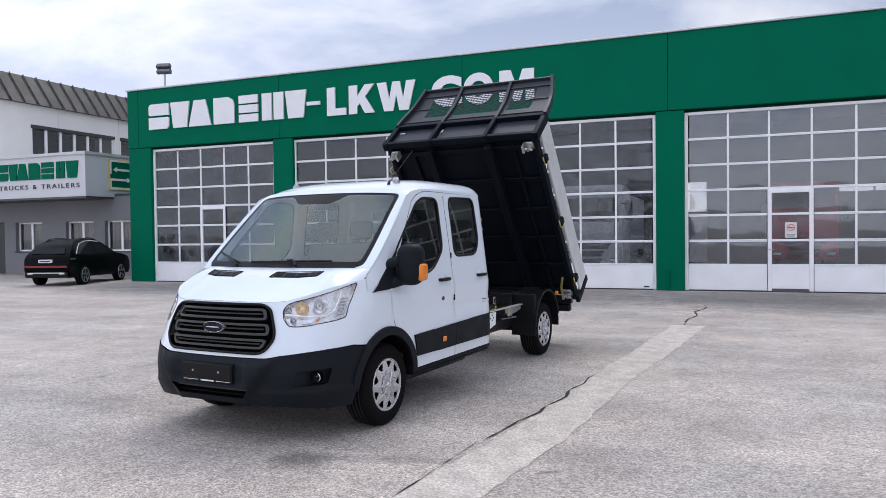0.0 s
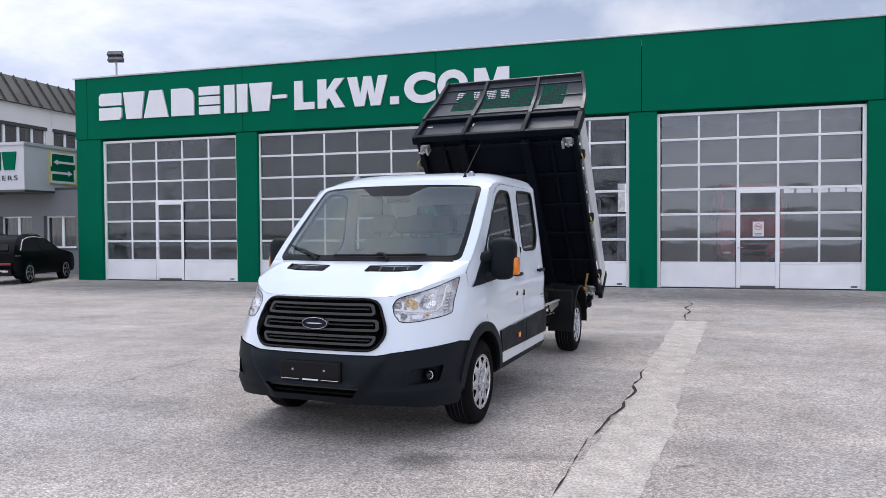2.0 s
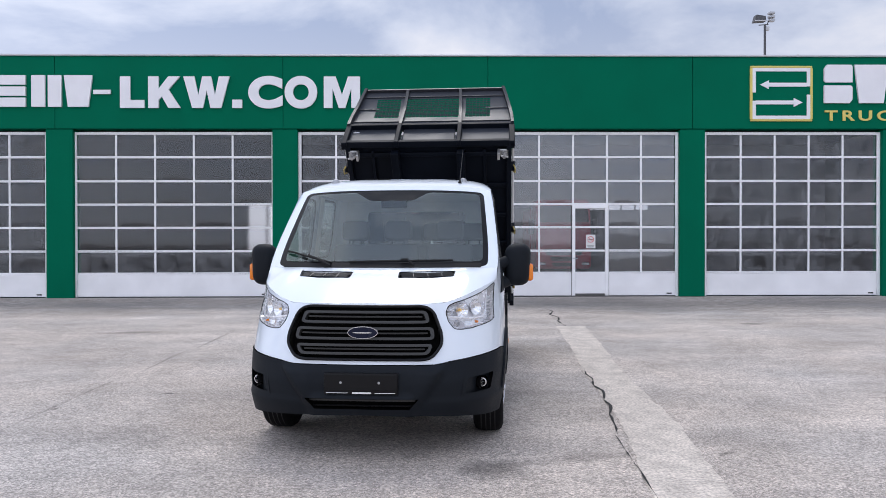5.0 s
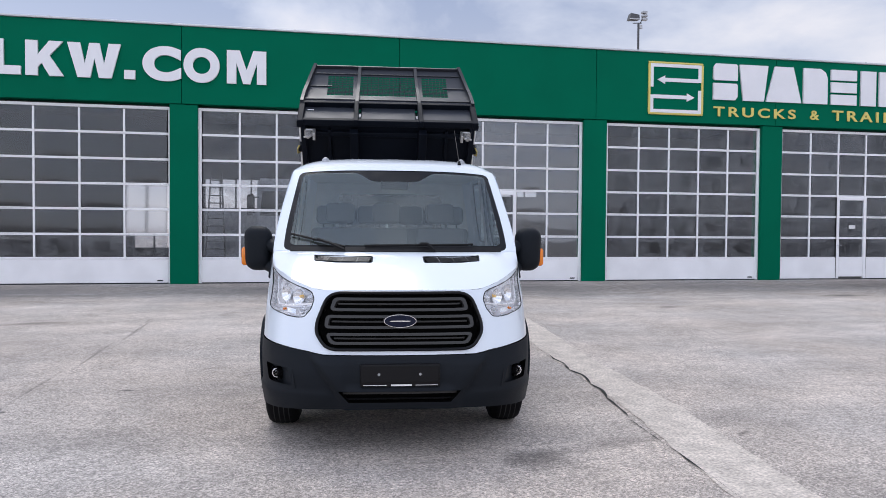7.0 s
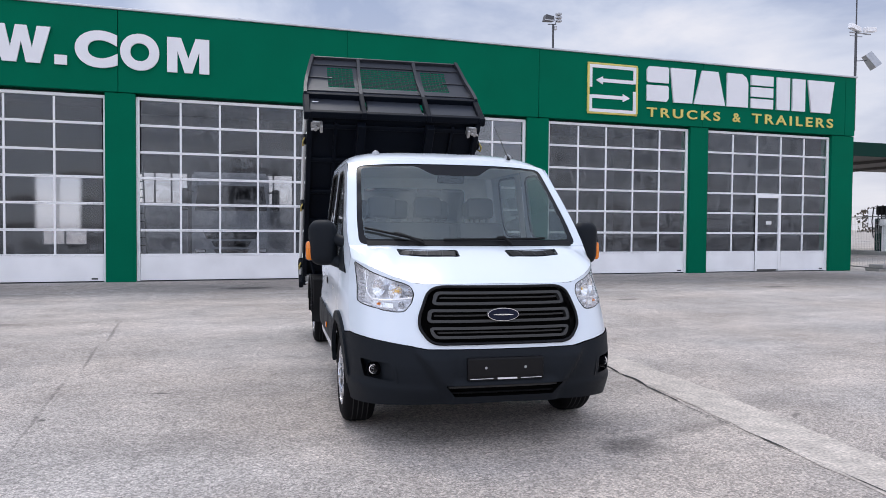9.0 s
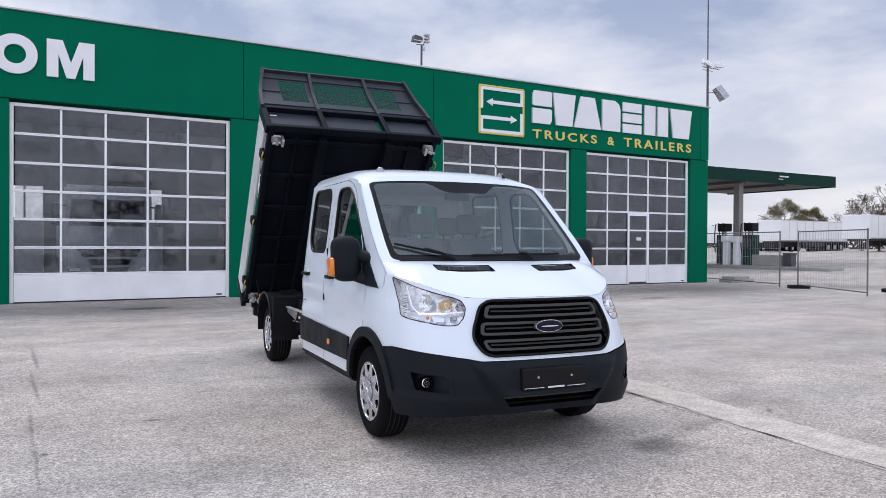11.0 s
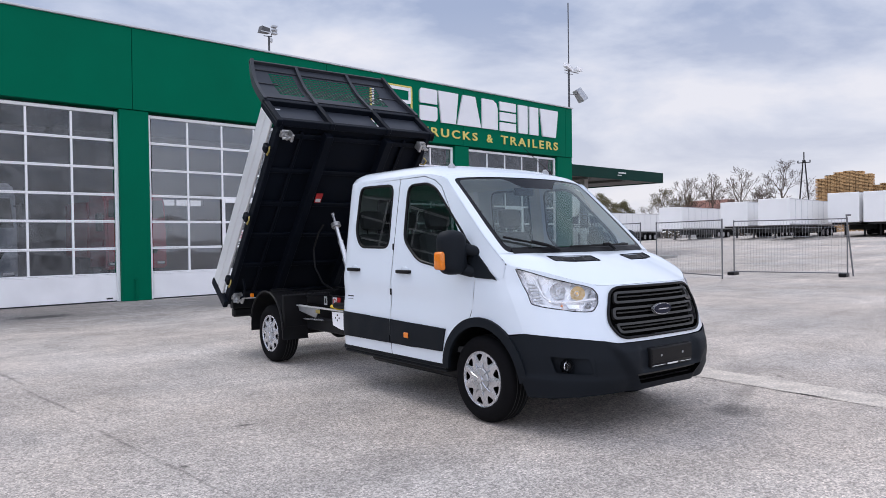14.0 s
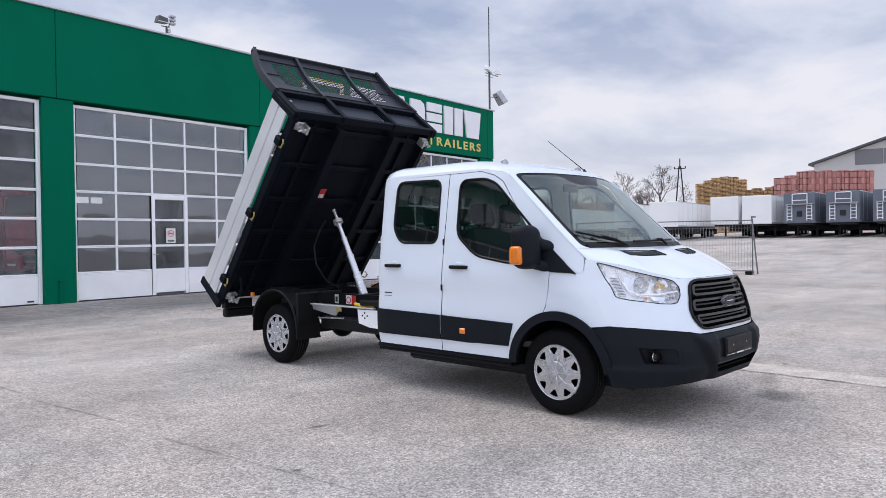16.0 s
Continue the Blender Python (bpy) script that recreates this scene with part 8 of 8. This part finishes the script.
M_HALLWHITE = material("pale hall cladding", (0.52, 0.51, 0.50), 0.7, var=0.06, scale=0.2)
M_HALLBAND = material("grey ribbon glazing", (0.17, 0.17, 0.18), 0.4, var=0.08, scale=0.2)
fh = thing("far_hall", "pale gabled industrial hall with a dark roof edge", "building", Matrix.Translation((131, -3.0, 0)))
bm = bmesh.new()
prism(bm, [(33, 0), (33, 13.6), (8, 21.4), (-17, 13.6), (-17, 0)], 0.3, 40, "x")
part("wall", bm, M_HALLWHITE, fh)
bm = bmesh.new()
prism(bm, [(33.8, 13.4), (33.8, 13.75), (8, 21.9), (-17.8, 13.75), (-17.8, 13.4), (8, 21.5)], -0.6, 41, "x")
part("roof", bm, M_STEEL_DARK, fh)
for k in range(6):
    box_part("window_panel", M_HALLBAND, fh, 0.22, 0.29, 26.7 - 4.2 * k - 4.1, 26.7 - 4.2 * k, 13.06, 15.6)

pole = thing("power_pole", "dark wooden A-shaped power pole", "pole", Matrix.Translation((170.0, 67.7, 0)))
for s in (-1, 1):
    bm = bmesh.new()
    rod(bm, (0, s * 1.75, ground_z(170, 68) - 0.1), (0, s * 0.2, 18.7), 0.21, 8, 0.15)
    part("leg", bm, M_UNDER, pole)
bm = bmesh.new()
rod(bm, (0, -1.4, 18.1), (0, 1.4, 18.1), 0.11, 6)
rod(bm, (0, 0, 18.0), (0, 0, 20.1), 0.14, 6)
part("cross_arm", bm, M_UNDER, pole)
for y in (-1.35, 1.35, 0):
    bm = bmesh.new()
    rod(bm, (0, y, 18.1 if y else 20.1), (0, y, 18.65 if y else 20.6), 0.14, 6)
    part("insulator", bm, M_UNDER, pole)

M_BARK = material("grey-brown bark", (0.10, 0.075, 0.06), 0.9, var=0.2, scale=2)
M_BUDS = material("young olive leaves", (0.13, 0.115, 0.05), 0.85, var=0.25, scale=0.5, island=0.3)


def bare_tree(x, y, top, spread, seed, leaves=0):
    r = random.Random(seed)
    g = ground_z(x, y) - 0.1
    H = top - g
    s = thing("tree", "bare early-spring tree beyond the parked trailers" if not leaves else "tree with sparse young leaves beyond the trailers", "tree", Matrix.Translation((x, y, g)), group="far trees")
    bm = bmesh.new()
    tips = []

    def twig(b, p, q, r0, r1):
        d = q - p
        u = d.orthogonal().normalized()
        w = d.cross(u).normalized()
        r0, r1 = max(r0, 0.030), max(r1, 0.026)
        ring = [[b.verts.new(c + rr * (math.cos(2.094 * k) * u + math.sin(2.094 * k) * w)) for k in range(3)] for c, rr in ((p, r0), (q, r1))]
        for k in range(3):
            b.faces.new((ring[0][k], ring[0][(k + 1) % 3], ring[1][(k + 1) % 3], ring[1][k]))

    def limb(b, p, d, length, rad, depth):
        """A bent tapering branch that forks on both sides as it goes."""
        n = 4
        az = r.uniform(0, 6.28)
        for k in range(n):
            q = p + d * (length / n)
            twig(b, p, q, rad * (1 - 0.7 * k / n), rad * (1 - 0.7 * (k + 1) / n))
            p = q
            if depth < 4 and k > 0:
                for j in range(2 if depth < 3 else 1):
                    az += 2.4 + r.uniform(-.4, .4)
                    tilt = r.uniform(0.5, 0.95)
                    side = d.orthogonal().normalized()
                    side.rotate(Matrix.Rotation(az, 3, d))
                    nd = (d * math.cos(tilt) + side * math.sin(tilt) + Vector((0, 0, 0.10))).normalized()
                    limb(b, p, nd, length * r.uniform(0.42, 0.62) * (1.1 - 0.12 * k), rad * (0.5 - 0.07 * k), depth + 1)
            d = (d + Vector((r.uniform(-.12, .12), r.uniform(-.12, .12), r.uniform(-.02, .10)))).normalized()
        tips.append(p)

    bl = bmesh.new()
    top_p = Vector((0, 0, H * 0.24))
    rod(bm, (0, 0, 0), top_p, H * 0.020, 8, H * 0.015)
    rod(bm, top_p, (r.uniform(-.02, .02) * H, r.uniform(-.02, .02) * H, H * 0.62), H * 0.015, 8, H * 0.007)
    for k in range(9):
        h = H * (0.24 + 0.40 * k / 8)
        az = k * 2.4 + r.uniform(-.4, .4)
        lean = 1.05 - 0.09 * k
        d = Vector((math.cos(az) * math.sin(lean) * spread, math.sin(az) * math.sin(lean) * spread, math.cos(lean))).normalized()
        limb(bl, Vector((0, 0, h)), d, H * (0.36 - 0.012 * k) * r.uniform(0.85, 1.1), H * 0.0085, 1)
    zmax = max(v.co.z for v in bl.verts)
    for v in bl.verts:
        v.co.z *= H / zmax
    part("trunk", bm, M_BARK, s)
    tagged(part("crown", bl, M_BARK, s), kind="stuff")
    if leaves:
        b = bmesh.new()
        for p in tips:
            for k in range(leaves):
                c = Vector((p.x, p.y, p.z * H / zmax)) + Vector((r.gauss(0, .35), r.gauss(0, .35), r.gauss(0, .3)))
                u, w = Vector((r.uniform(-1, 1), r.uniform(-1, 1), r.uniform(-1, 1))).normalized() * 0.16, Vector((r.uniform(-1, 1), r.uniform(-1, 1), r.uniform(-1, 1))).normalized() * 0.12
                b.faces.new([b.verts.new(c + q) for q in (u, w, -u, -w)])
        tagged(part("leaves", b, M_BUDS, s), kind="stuff")


for k, (x, y, top, spread, lv) in enumerate(((170, 82.7, 18.9, 1.1, 0), (170, 72.6, 19.6, 1.3, 0), (170, 90.3, 17.7, 1.0, 0), (170, 96.5, 16.8, 1.0, 0), (170, 104.6, 14.5, 1.15, 1), (172, 78.4, 14.0, 0.8, 0), (170, 125, 14.0, 1.4, 4), (172, 118.5, 11.5, 1.3, 4), (176, 100.5, 12.2, 1.2, 1))):
    bare_tree(x, y, top, spread, 20 + k, lv)

# hedge and low roofs on the horizon
M_HEDGE = material("brownish hedge", (0.075, 0.06, 0.04), 0.9, var=0.3, scale=0.3, island=0.35)
rh = random.Random(8)
b = bmesh.new()
for k in range(7000):
    t = rh.random()
    c = Vector((180 + rh.uniform(-4, 4), 165 - 120 * t, 0))
    h = 7.0 + 0.7 * math.sin(t * 23) + 0.5 * math.sin(t * 61)
    c.z = rh.uniform(0.5, h)
    u, w = Vector((rh.uniform(-.4, .4), rh.uniform(-1, 1), rh.uniform(-1, 1))).normalized() * 0.45, Vector((rh.uniform(-.4, .4), rh.uniform(-1, 1), rh.uniform(-1, 1))).normalized() * 0.4
    b.faces.new([b.verts.new(c + q) for q in (u, w, -u, -w)])
tagged(part("far_hedge", b, M_HEDGE, None), "brownish hedge along the horizon", "hedge", kind="stuff")
M_TILE = material("reddish far roof", (0.24, 0.11, 0.085), 0.8, var=0.15, scale=0.3)
for k, (x, y, w, z) in enumerate(((176, 96, 12, 11.0), (180, 82, 14, 10.2), (172, 70, 9, 9.6))):
    hs = thing("far_house", "pale far house with a reddish roof", "house", Matrix.Translation((x, y, 0)), group="far houses")
    box_part("wall", M_HALLWHITE, hs, 0, 9, -w / 2, w / 2, 0, z - 2.5)
    bm = bmesh.new()
    prism(bm, [(-0.5, z - 2.6), (4.5, z), (9.5, z - 2.6)], -w / 2 - 0.4, w / 2 + 0.4, "y")
    part("roof", bm, M_TILE, hs)
